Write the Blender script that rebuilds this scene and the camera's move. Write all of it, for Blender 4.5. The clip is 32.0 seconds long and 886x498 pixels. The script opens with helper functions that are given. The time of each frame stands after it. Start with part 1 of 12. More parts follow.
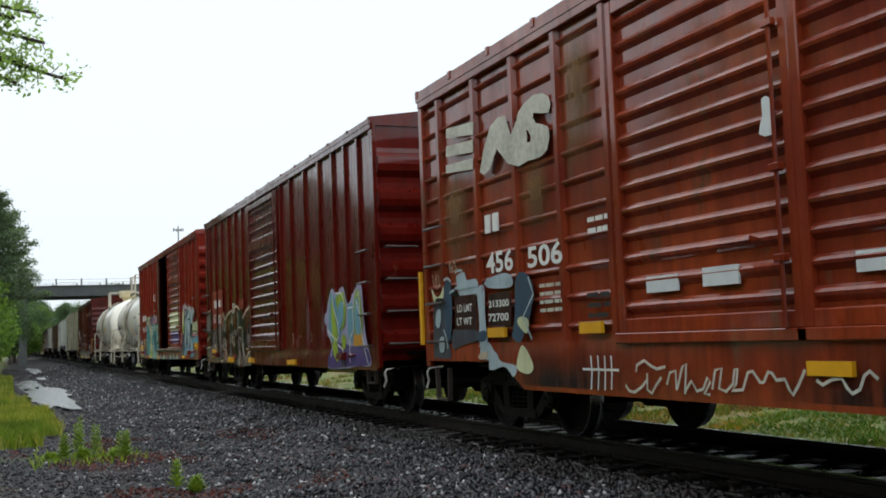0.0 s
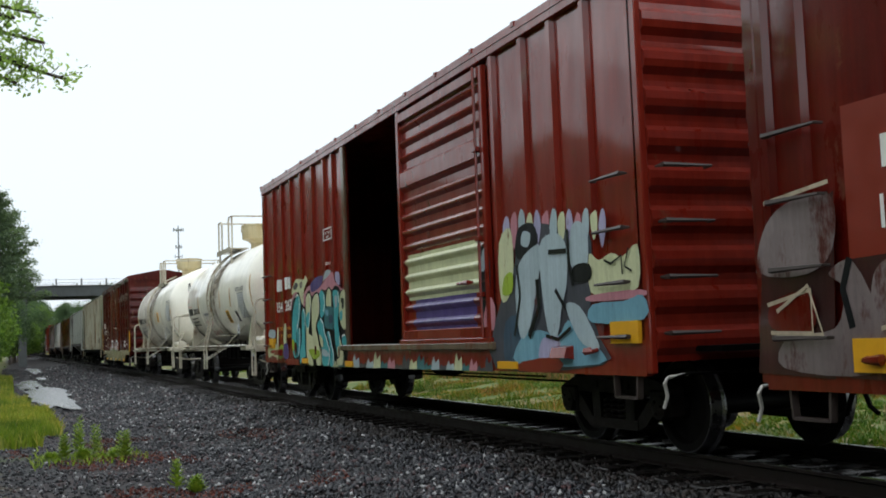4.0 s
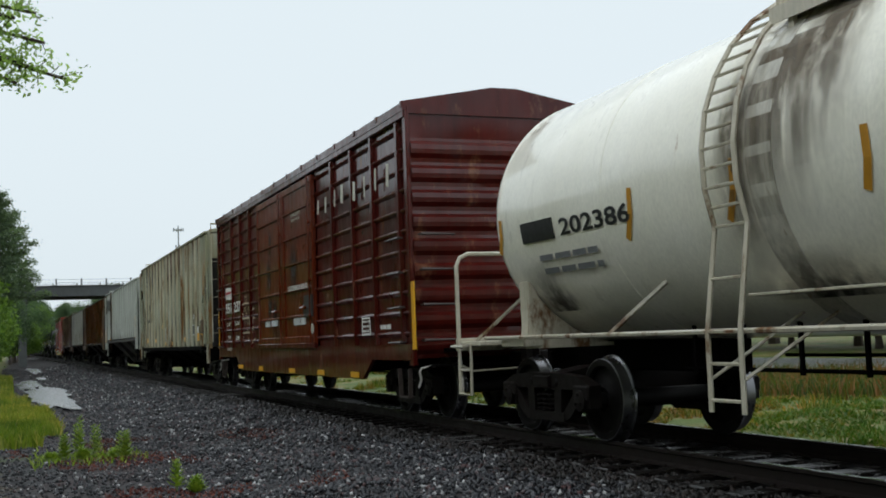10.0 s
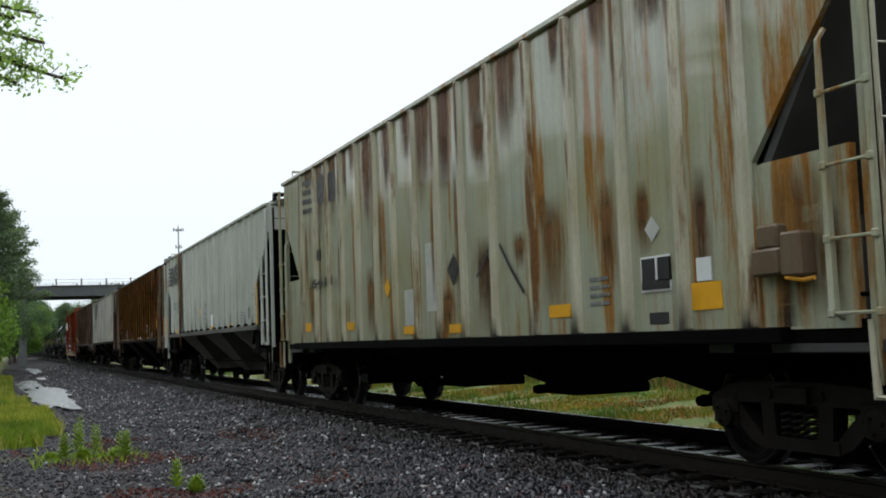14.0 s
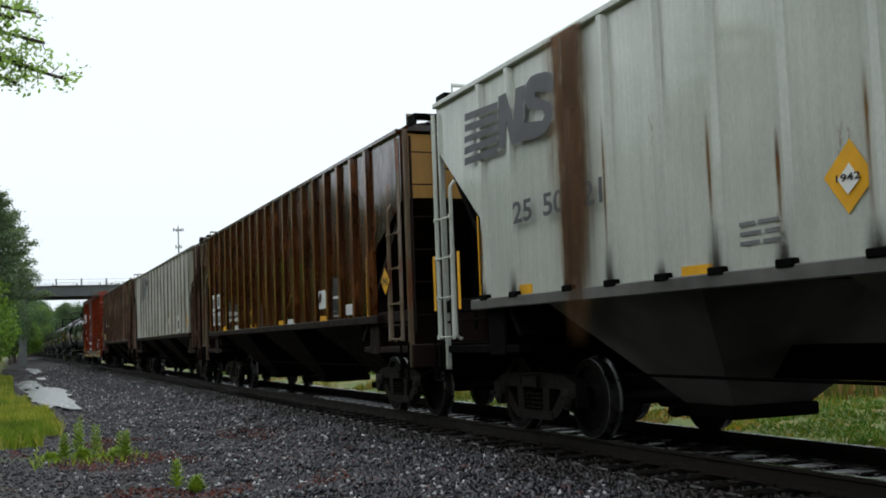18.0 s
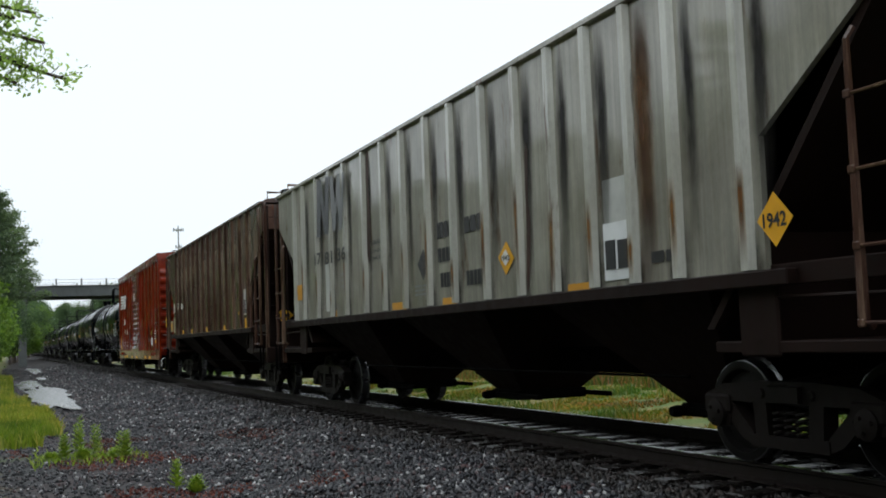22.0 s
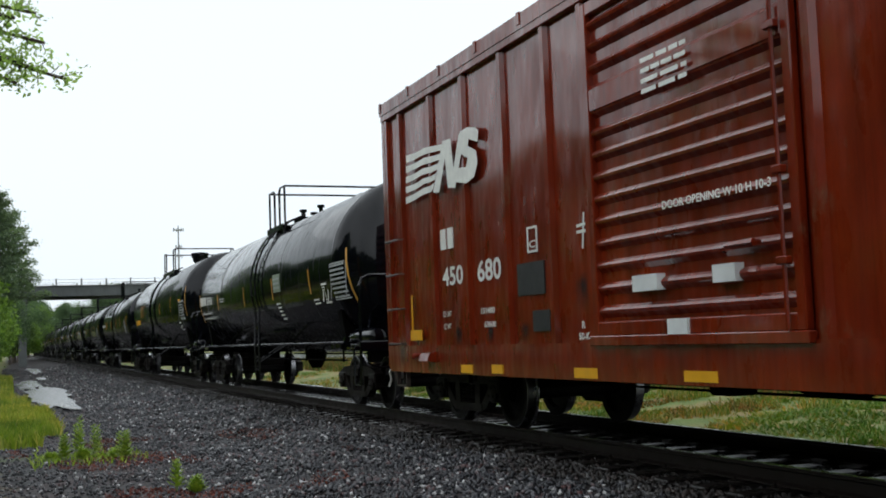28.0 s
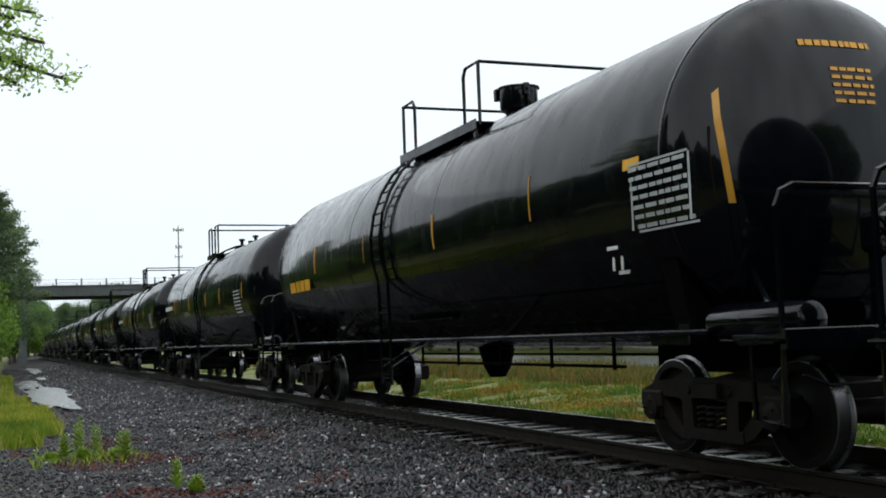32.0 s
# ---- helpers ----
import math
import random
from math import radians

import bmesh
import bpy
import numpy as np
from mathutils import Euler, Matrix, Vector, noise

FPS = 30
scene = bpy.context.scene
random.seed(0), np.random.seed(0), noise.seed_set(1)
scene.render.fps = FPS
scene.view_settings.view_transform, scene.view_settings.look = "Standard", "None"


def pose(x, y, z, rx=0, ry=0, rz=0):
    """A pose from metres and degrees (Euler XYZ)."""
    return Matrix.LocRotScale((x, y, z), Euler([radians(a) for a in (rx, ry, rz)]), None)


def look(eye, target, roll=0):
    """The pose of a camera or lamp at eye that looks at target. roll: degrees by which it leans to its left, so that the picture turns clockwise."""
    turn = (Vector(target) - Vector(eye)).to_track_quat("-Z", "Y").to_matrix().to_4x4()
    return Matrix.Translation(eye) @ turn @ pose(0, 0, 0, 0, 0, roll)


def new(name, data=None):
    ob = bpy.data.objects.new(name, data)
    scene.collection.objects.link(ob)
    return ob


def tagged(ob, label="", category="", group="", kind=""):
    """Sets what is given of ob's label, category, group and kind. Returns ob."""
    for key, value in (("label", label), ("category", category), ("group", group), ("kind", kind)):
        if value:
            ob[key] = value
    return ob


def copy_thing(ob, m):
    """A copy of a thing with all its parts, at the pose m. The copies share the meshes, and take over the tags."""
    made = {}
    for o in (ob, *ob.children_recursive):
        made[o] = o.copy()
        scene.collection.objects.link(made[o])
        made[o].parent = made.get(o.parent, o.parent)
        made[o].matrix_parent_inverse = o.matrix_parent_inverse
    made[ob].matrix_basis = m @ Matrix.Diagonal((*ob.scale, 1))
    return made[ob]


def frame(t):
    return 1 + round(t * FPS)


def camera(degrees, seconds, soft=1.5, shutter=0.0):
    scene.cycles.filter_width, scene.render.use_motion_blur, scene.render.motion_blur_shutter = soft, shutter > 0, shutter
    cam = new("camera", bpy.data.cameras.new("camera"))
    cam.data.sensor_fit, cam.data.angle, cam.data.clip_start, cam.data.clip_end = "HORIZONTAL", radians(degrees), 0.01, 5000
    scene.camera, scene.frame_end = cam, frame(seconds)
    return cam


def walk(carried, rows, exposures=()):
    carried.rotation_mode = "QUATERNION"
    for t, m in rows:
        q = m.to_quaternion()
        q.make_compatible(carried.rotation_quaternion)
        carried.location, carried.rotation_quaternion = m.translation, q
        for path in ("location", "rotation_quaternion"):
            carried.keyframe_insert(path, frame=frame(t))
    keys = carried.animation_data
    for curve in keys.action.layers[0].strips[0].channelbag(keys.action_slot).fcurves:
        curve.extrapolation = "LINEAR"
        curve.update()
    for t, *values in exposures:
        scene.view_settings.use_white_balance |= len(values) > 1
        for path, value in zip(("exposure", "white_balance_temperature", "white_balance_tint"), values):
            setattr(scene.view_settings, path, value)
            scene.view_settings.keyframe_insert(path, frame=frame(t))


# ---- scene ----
SECONDS = 32.0
CAM_Z = 1.204
cam = camera(43.8, SECONDS, 1.8)
EYE = pose(0, 0, CAM_Z, 94.528, 2.127, -21.465)
EXPOSURES = [(0.0, 0.0, 6500, 10), (5.0, 0.0, 6500, 10), (6.0, -0.2, 6500, 10), (7.0, -0.47, 6400, 6.5), (9.4, -0.5, 6400, 6.5), (10.8, 0.0, 6500, 10), (32.0, 0.0, 6500, 10)]
walk(cam, [(0, EYE), (SECONDS, EYE)], EXPOSURES)

# the train's speed in m/s, every four seconds
SPEEDS = [6.007, 6.168, 6.446, 6.319, 6.610, 7.021, 6.998, 6.917, 6.998]


def travelled(t):
    d, step, s = 0.0, 0.05, 0.0
    while s < t - 1e-9:
        h = min(step, t - s)
        k = (s + h / 2) / 4
        i = min(int(k), 7)
        d += h * (SPEEDS[i] + (SPEEDS[i + 1] - SPEEDS[i]) * (k - i))
        s += h
    return d


# ---- world and light: an overcast, rainy sky ----
world = bpy.data.worlds.new("overcast_sky")
scene.world = world
world.use_nodes = True
wn, wl = world.node_tree.nodes, world.node_tree.links
wn.clear()
sky = wn.new("ShaderNodeTexSky")
sky.sky_type, sky.sun_disc = "NISHITA", False
sky.sun_elevation, sky.sun_rotation = radians(77), radians(153)
sky.air_density, sky.dust_density, sky.ozone_density = 1.0, 6.0, 1.0
grey = wn.new("ShaderNodeHueSaturation")
grey.inputs["Saturation"].default_value = 0.22
cloud = wn.new("ShaderNodeMixRGB")
cloud.blend_type, cloud.inputs["Fac"].default_value = "MIX", 0.8
cloud.inputs["Color2"].default_value = (9.3, 10.3, 10.95, 1)
back = wn.new("ShaderNodeBackground")
back.inputs["Strength"].default_value = 0.12
out = wn.new("ShaderNodeOutputWorld")
wl.new(sky.outputs["Color"], grey.inputs["Color"])
wl.new(grey.outputs["Color"], cloud.inputs["Color1"])
wl.new(cloud.outputs["Color"], back.inputs["Color"])
wl.new(back.outputs["Background"], out.inputs["Surface"])
sun = new("sun", bpy.data.lights.new("sun", "SUN"))
sun.data.energy, sun.data.angle, sun.data.color = 1.5, radians(150), (0.96, 0.98, 1.0)
sun.matrix_world = look((-18, -8, 60), (0, 0, 0))

# ---- materials ----
def nodes_of(name):
    m = bpy.data.materials.new(name)
    m.use_nodes = True
    nt = m.node_tree
    return m, nt, nt.nodes, nt.links, nt.nodes["Principled BSDF"]


def noise_node(nt, scale, detail=5.0, stretch=(1, 1, 1), coords="Object", rough=0.55):
    n, l = nt.nodes, nt.links
    tc = n.new("ShaderNodeTexCoord")
    mp = n.new("ShaderNodeMapping")
    mp.inputs["Scale"].default_value = stretch
    tex = n.new("ShaderNodeTexNoise")
    tex.inputs["Scale"].default_value, tex.inputs["Detail"].default_value = scale, detail
    tex.inputs["Roughness"].default_value = rough
    l.new(tc.outputs[coords], mp.inputs["Vector"])
    l.new(mp.outputs["Vector"], tex.inputs["Vector"])
    return tex


def ramp_node(nt, src, stops):
    r = nt.nodes.new("ShaderNodeValToRGB")
    e = r.color_ramp.elements
    while len(e) < len(stops):
        e.new(0.5)
    for el, (pos, c) in zip(e, stops):
        el.position = pos
        el.color = (c, c, c, 1) if not isinstance(c, (tuple, list)) else (*c[:3], 1)
    nt.links.new(src, r.inputs["Fac"])
    return r


def mix_node(nt, fac, a, b, kind="MIX"):
    m = nt.nodes.new("ShaderNodeMixRGB")
    m.blend_type = kind
    for key, val in (("Fac", fac), ("Color1", a), ("Color2", b)):
        if hasattr(val, "links"):
            nt.links.new(val, m.inputs[key])
        elif isinstance(val, (int, float)):
            m.inputs[key].default_value = val
        else:
            m.inputs[key].default_value = (*val[:3], 1)
    return m.outputs["Color"]


def bump_node(nt, height, strength, distance=0.01):
    b = nt.nodes.new("ShaderNodeBump")
    b.inputs["Strength"].default_value, b.inputs["Distance"].default_value = strength, distance
    nt.links.new(height, b.inputs["Height"])
    nt.links.new(b.outputs["Normal"], nt.nodes["Principled BSDF"].inputs["Normal"])


def paint(name, base, worn, rust=(0.09, 0.035, 0.018), rust_amount=0.12, rough=0.34, streaks=0.55, grain=1.0, dents=0.3, wet=1.0, run_down=0.45, spec=0.08, gloss=1.55):
    """Weathered, rain-wet car paint: fading, vertical run-off streaks, rust specks."""
    m, nt, n, l, b = nodes_of(name)
    fade = ramp_node(nt, noise_node(nt, 0.9, 6).outputs["Fac"], [(0.34, 0.0), (0.68, 1.0)])
    col = mix_node(nt, fade.outputs["Color"], base, worn)
    run = ramp_node(nt, noise_node(nt, 1.0, 6, (7.0, 7.0, 0.35)).outputs["Fac"], [(0.42, 0.0), (0.72, 1.0)])
    half = mix_node(nt, streaks, (0, 0, 0), run.outputs["Color"])
    col = mix_node(nt, half, col, [c * 0.62 for c in base])
    spots = noise_node(nt, 2.6 * grain, 9, (1.0, 1.0, run_down), rough=0.7)
    edge = 0.72 - rust_amount
    rusty = ramp_node(nt, spots.outputs["Fac"], [(edge, 0.0), (edge + 0.09, 1.0)])
    fine = noise_node(nt, 22, 4)
    rcol = mix_node(nt, fine.outputs["Fac"], rust, [c * 2.2 for c in rust])
    col = mix_node(nt, rusty.outputs["Color"], col, rcol)
    grit = ramp_node(nt, noise_node(nt, 34, 6, (1.0, 1.0, 0.5), rough=0.65).outputs["Fac"], [(0.32, 0.92), (0.66, 1.05)])
    col = mix_node(nt, 1.0, col, grit.outputs["Color"], "MULTIPLY")
    drips = ramp_node(nt, noise_node(nt, 1.0, 4, (26.0, 26.0, 0.55)).outputs["Fac"], [(0.3, 0.84), (0.62, 1.05)])
    col = mix_node(nt, min(streaks, 1.0), col, mix_node(nt, 1.0, col, drips.outputs["Color"], "MULTIPLY"))
    l.new(col, b.inputs["Base Color"])
    rg = ramp_node(nt, noise_node(nt, 3.2, 6, (1.6, 1.6, 0.6)).outputs["Fac"], [(0.3, rough - 0.09), (0.75, rough + 0.2)])
    rr = mix_node(nt, rusty.outputs["Color"], rg.outputs["Color"], (0.75, 0.75, 0.75))
    l.new(rr, b.inputs["Roughness"])
    wavy = noise_node(nt, 1.3, 3, (1.0, 1.0, 0.45))
    bump_node(nt, wavy.outputs["Fac"], dents, 0.09)
    # a film of rain
    film = ramp_node(nt, noise_node(nt, 2.2, 5, (1.5, 1.5, 0.5)).outputs["Fac"], [(0.3, wet * 0.9), (0.7, wet * 0.5)])
    l.new(film.outputs["Color"], b.inputs["Coat Weight"])
    b.inputs["Coat Roughness"].default_value = 0.06
    b.inputs["Coat IOR"].default_value = gloss
    b.inputs["Specular IOR Level"].default_value = spec
    return m


def plain(name, base, rough=0.5, metal=0.0, vary=0.35, scale=6.0, bump=0.15, dist=0.01, random=0.0, spec=0.4):
    m, nt, n, l, b = nodes_of(name)
    tex = noise_node(nt, scale, 7)
    big = noise_node(nt, scale * 0.17, 3)
    f = mix_node(nt, 0.5, tex.outputs["Fac"], big.outputs["Fac"])
    r = ramp_node(nt, f, [(0.3, 1.0 - vary), (0.7, 1.0 + vary * 0.5)])
    col = mix_node(nt, 1.0, base, r.outputs["Color"], "MULTIPLY")
    if random:
        oi = n.new("ShaderNodeObjectInfo")
        rr = ramp_node(nt, oi.outputs["Random"], [(0.0, 1.0 - random), (1.0, 1.0 + random)])
        col = mix_node(nt, 1.0, col, rr.outputs["Color"], "MULTIPLY")
    l.new(col, b.inputs["Base Color"])
    rg = ramp_node(nt, tex.outputs["Fac"], [(0.3, max(rough - 0.1, 0.02)), (0.7, min(rough + 0.12, 1))])
    l.new(rg.outputs["Color"], b.inputs["Roughness"])
    b.inputs["Metallic"].default_value = metal
    b.inputs["Specular IOR Level"].default_value = spec
    if bump:
        bump_node(nt, tex.outputs["Fac"], bump, dist)
    return m


def islands(name, stops, rough=0.6, spec=0.5, translucent=0.0, patches=None):
    """For many small pieces in one mesh: each takes its own tint."""
    m, nt, n, l, b = nodes_of(name)
    g = n.new("ShaderNodeNewGeometry")
    r = ramp_node(nt, g.outputs["Random Per Island"], stops)
    big = ramp_node(nt, noise_node(nt, 0.35, 4).outputs["Fac"], [(0.3, 0.68), (0.7, 1.25)])
    col = mix_node(nt, 1.0, r.outputs["Color"], big.outputs["Color"], "MULTIPLY")
    if patches:
        lie = ramp_node(nt, noise_node(nt, 0.45, 4, (1.0, 0.55, 1.0)).outputs["Fac"], patches)
        col = mix_node(nt, 1.0, col, lie.outputs["Color"], "MULTIPLY")
    l.new(col, b.inputs["Base Color"])
    b.inputs["Roughness"].default_value = rough
    b.inputs["Specular IOR Level"].default_value = spec
    if translucent:
        t = n.new("ShaderNodeBsdfTranslucent")
        l.new(mix_node(nt, 1.0, col, (1.5, 1.6, 0.7), "MULTIPLY"), t.inputs["Color"])
        mixer = n.new("ShaderNodeMixShader")
        mixer.inputs["Fac"].default_value = translucent
        l.new(b.outputs["BSDF"], mixer.inputs[1])
        l.new(t.outputs["BSDF"], mixer.inputs[2])
        l.new(mixer.outputs["Shader"], n["Material Output"].inputs["Surface"])
    return m


RED_BROWN = paint("boxcar_brown_paint", (0.165, 0.0185, 0.0085), (0.320, 0.0500, 0.0130), rust_amount=0.15, streaks=0.6)
DARK_RED = paint("boxcar_dark_red_paint", (0.085, 0.0040, 0.0026), (0.125, 0.0080, 0.0042), rust_amount=0.10, rough=0.30, dents=0.5)
BRIGHT_RED = paint("boxcar_rust_red_paint", (0.180, 0.0135, 0.0070), (0.225, 0.0220, 0.0110), rust_amount=0.10, rough=0.32)
FRESH_RED = paint("boxcar_oxide_red_paint", (0.125, 0.0105, 0.0026), (0.200, 0.0195, 0.0042), rust_amount=0.11, rough=0.30, dents=1.3, streaks=0.7)
MAROON = paint("boxcar_maroon_paint", (0.052, 0.0042, 0.0030), (0.092, 0.0078, 0.0050), rust_amount=0.16, wet=0.8)
DOOR_ORANGE = paint("door_orange_brown_paint", (0.110, 0.0140, 0.0030), (0.165, 0.0240, 0.0046), rust_amount=0.14, streaks=0.9, wet=0.8)
RUSTY_WHITE = paint("hopper_rusty_white_paint", (0.360, 0.385, 0.300), (0.300, 0.285, 0.165), rust=(0.165, 0.076, 0.017), rust_amount=0.21, rough=0.40, streaks=0.5, run_down=0.10, gloss=1.5)
PALE_GREY = paint("hopper_pale_grey_paint", (0.52, 0.54, 0.485), (0.43, 0.45, 0.40), rust=(0.11, 0.06, 0.035), rust_amount=0.08, rough=0.4, streaks=0.4, gloss=1.5)
GREY_WEATHERED = paint("hopper_weathered_grey_paint", (0.33, 0.32, 0.27), (0.17, 0.158, 0.125), rust=(0.075, 0.045, 0.028), rust_amount=0.15, rough=0.42, streaks=1.0, run_down=0.2, gloss=1.5)
HOPPER_BROWN = paint("hopper_brown_paint", (0.021, 0.0056, 0.0024), (0.068, 0.0190, 0.0032), rust=(0.085, 0.028, 0.0075), rust_amount=0.17, rough=0.24, streaks=0.7, dents=0.7, wet=1.0)
HOPPER_RIB = paint("hopper_rusty_rib_paint", (0.175, 0.0640, 0.0066), (0.075, 0.0210, 0.0045), rust_amount=0.14, rough=0.34)
HOPPER_DARK = paint("hopper_sooty_brown_paint", (0.038, 0.0165, 0.0120), (0.095, 0.0500, 0.0350), rust=(0.10, 0.062, 0.042), rust_amount=0.20, run_down=0.09, rough=0.36, streaks=0.9)
TANK_WHITE = paint("tank_white_paint", (0.92, 0.895, 0.79), (0.87, 0.84, 0.72), rust=(0.22, 0.15, 0.09), rust_amount=0.045, rough=0.32, streaks=0.06, dents=0.06, gloss=1.5)
TANK_BLACK = paint("tank_black_paint", (0.0014, 0.0018, 0.0034), (0.0022, 0.0027, 0.0046), rust=(0.005, 0.0045, 0.0045), rust_amount=0.05, rough=0.17, streaks=0.3, dents=0.05, wet=0.62, spec=0.04, gloss=1.5)
FRAME_WHITE = paint("frame_white_paint", (0.60, 0.56, 0.45), (0.46, 0.41, 0.31), rust=(0.11, 0.06, 0.03), rust_amount=0.185, rough=0.42, gloss=1.5)
# Base lowered to near black, so the shade beneath the cars is coloured in.
UNDER = plain("underframe_shaded_black", (0.0020, 0.0017, 0.0016), 0.8, 0.0, 0.5, spec=0.04)
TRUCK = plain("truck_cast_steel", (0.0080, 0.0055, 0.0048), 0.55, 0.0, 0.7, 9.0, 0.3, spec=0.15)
WHEEL_STEEL = plain("wheel_steel", (0.0055, 0.0046, 0.0044), 0.55, 0.0, 0.5, spec=0.15)
TREAD = plain("polished_tread_steel", (0.20, 0.20, 0.21), 0.3, 1.0, 0.2)
GALV = plain("galvanised_steel", (0.30, 0.30, 0.30), 0.45, 0.7, 0.3)
GRAB_STEEL = plain("worn_grab_iron", (0.06, 0.045, 0.04), 0.45, 0.2, 0.4)
HANDLE = plain("worn_bright_steel", (0.42, 0.40, 0.37), 0.4, 0.4, 0.4)
YELLOW = plain("reflective_yellow", (0.72, 0.36, 0.01), 0.45, 0.0, 0.25)
YELLOW_DULL = plain("dull_yellow_paint", (0.55, 0.26, 0.02), 0.5, 0.0, 0.35)
WHITE_INK = plain("white_stencil_paint", (0.74, 0.74, 0.70), 0.5, 0.0, 0.25, 9.0, 0.0)
BLACK_INK = plain("black_stencil_paint", (0.015, 0.015, 0.016), 0.5, 0.0, 0.3, 9.0, 0.0)
RED_INK = plain("red_marker_paint", (0.42, 0.05, 0.05), 0.5, 0.0, 0.3, 9.0, 0.0)
DARK_PLATE = plain("dark_plate", (0.02, 0.021, 0.023), 0.45, 0.0, 0.3)
WHITE_PLATE = plain("white_plate", (0.66, 0.68, 0.68), 0.42, 0.0, 0.2)
WOOD_IN = plain("boxcar_inner_boards", (0.06, 0.045, 0.035), 0.8, 0.0, 0.5, 14.0)
RIB_GREY = paint("hopper_rib_light_grey_paint", (0.50, 0.50, 0.45), (0.36, 0.35, 0.30), rust=(0.06, 0.035, 0.025), rust_amount=0.13, rough=0.42, streaks=0.6, run_down=0.12, gloss=1.5)
TANK_STAIN = paint("tank_run_off_stain", (0.46, 0.43, 0.36), (0.66, 0.64, 0.56), rust=(0.16, 0.11, 0.07), rust_amount=0.12, rough=0.45, streaks=0.9, run_down=0.15, gloss=1.5)
RIB_CREAM = paint("hopper_rib_stained_cream_paint", (0.54, 0.52, 0.40), (0.40, 0.36, 0.24), rust=(0.10, 0.05, 0.02), rust_amount=0.20, rough=0.42, streaks=0.8, run_down=0.12, gloss=1.5)

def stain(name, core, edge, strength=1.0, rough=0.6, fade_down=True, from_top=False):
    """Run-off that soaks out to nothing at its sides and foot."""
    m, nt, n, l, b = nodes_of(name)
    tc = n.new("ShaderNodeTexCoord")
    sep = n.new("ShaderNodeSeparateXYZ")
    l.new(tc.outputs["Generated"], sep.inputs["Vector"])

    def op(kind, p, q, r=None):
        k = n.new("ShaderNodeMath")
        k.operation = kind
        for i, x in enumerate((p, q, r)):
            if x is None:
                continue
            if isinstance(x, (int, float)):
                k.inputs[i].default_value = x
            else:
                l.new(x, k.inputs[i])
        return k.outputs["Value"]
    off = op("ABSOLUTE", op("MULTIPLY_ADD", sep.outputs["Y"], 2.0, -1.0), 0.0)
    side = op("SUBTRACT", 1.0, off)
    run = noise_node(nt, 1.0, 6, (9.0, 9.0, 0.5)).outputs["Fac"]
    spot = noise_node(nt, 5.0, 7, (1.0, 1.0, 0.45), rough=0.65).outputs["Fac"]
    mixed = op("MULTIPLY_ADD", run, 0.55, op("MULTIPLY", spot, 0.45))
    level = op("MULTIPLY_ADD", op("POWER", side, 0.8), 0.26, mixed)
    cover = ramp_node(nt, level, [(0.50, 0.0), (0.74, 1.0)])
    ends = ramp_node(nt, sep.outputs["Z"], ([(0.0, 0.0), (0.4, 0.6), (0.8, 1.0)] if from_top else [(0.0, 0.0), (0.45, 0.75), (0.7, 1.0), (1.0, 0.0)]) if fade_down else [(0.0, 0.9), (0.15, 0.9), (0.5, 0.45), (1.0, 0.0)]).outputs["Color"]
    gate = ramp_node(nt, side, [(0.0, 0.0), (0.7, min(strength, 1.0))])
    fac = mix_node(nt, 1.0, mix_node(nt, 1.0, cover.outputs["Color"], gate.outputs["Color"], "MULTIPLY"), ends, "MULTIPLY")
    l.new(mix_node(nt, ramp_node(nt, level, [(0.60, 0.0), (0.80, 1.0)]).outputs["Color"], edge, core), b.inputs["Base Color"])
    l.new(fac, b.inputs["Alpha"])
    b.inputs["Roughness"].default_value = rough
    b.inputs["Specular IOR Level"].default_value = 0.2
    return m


RUST_RUN = stain("orange_rust_run", (0.100, 0.040, 0.008), (0.240, 0.120, 0.022))
RUST_DEEP = stain("deep_rust_run", (0.040, 0.016, 0.006), (0.150, 0.066, 0.014))
RUST_TOP = stain("purple_brown_rust_run", (0.090, 0.040, 0.022), (0.20, 0.12, 0.07), from_top=True)
RUST_EAVE = stain("orange_rust_run_from_the_eave", (0.085, 0.034, 0.010), (0.20, 0.10, 0.03), from_top=True)
SOOT_AND_DARK_RUN = stain("soot_and_dark_run", (0.006, 0.005, 0.005), (0.015, 0.012, 0.011), 0.95)
SOOT_UP = stain("splashed_dirt", (0.010, 0.008, 0.007), (0.022, 0.017, 0.014), 0.9, 0.6, False)
BROWN_RUN = stain("brown_run", (0.09, 0.065, 0.04), (0.24, 0.19, 0.13), 0.8)

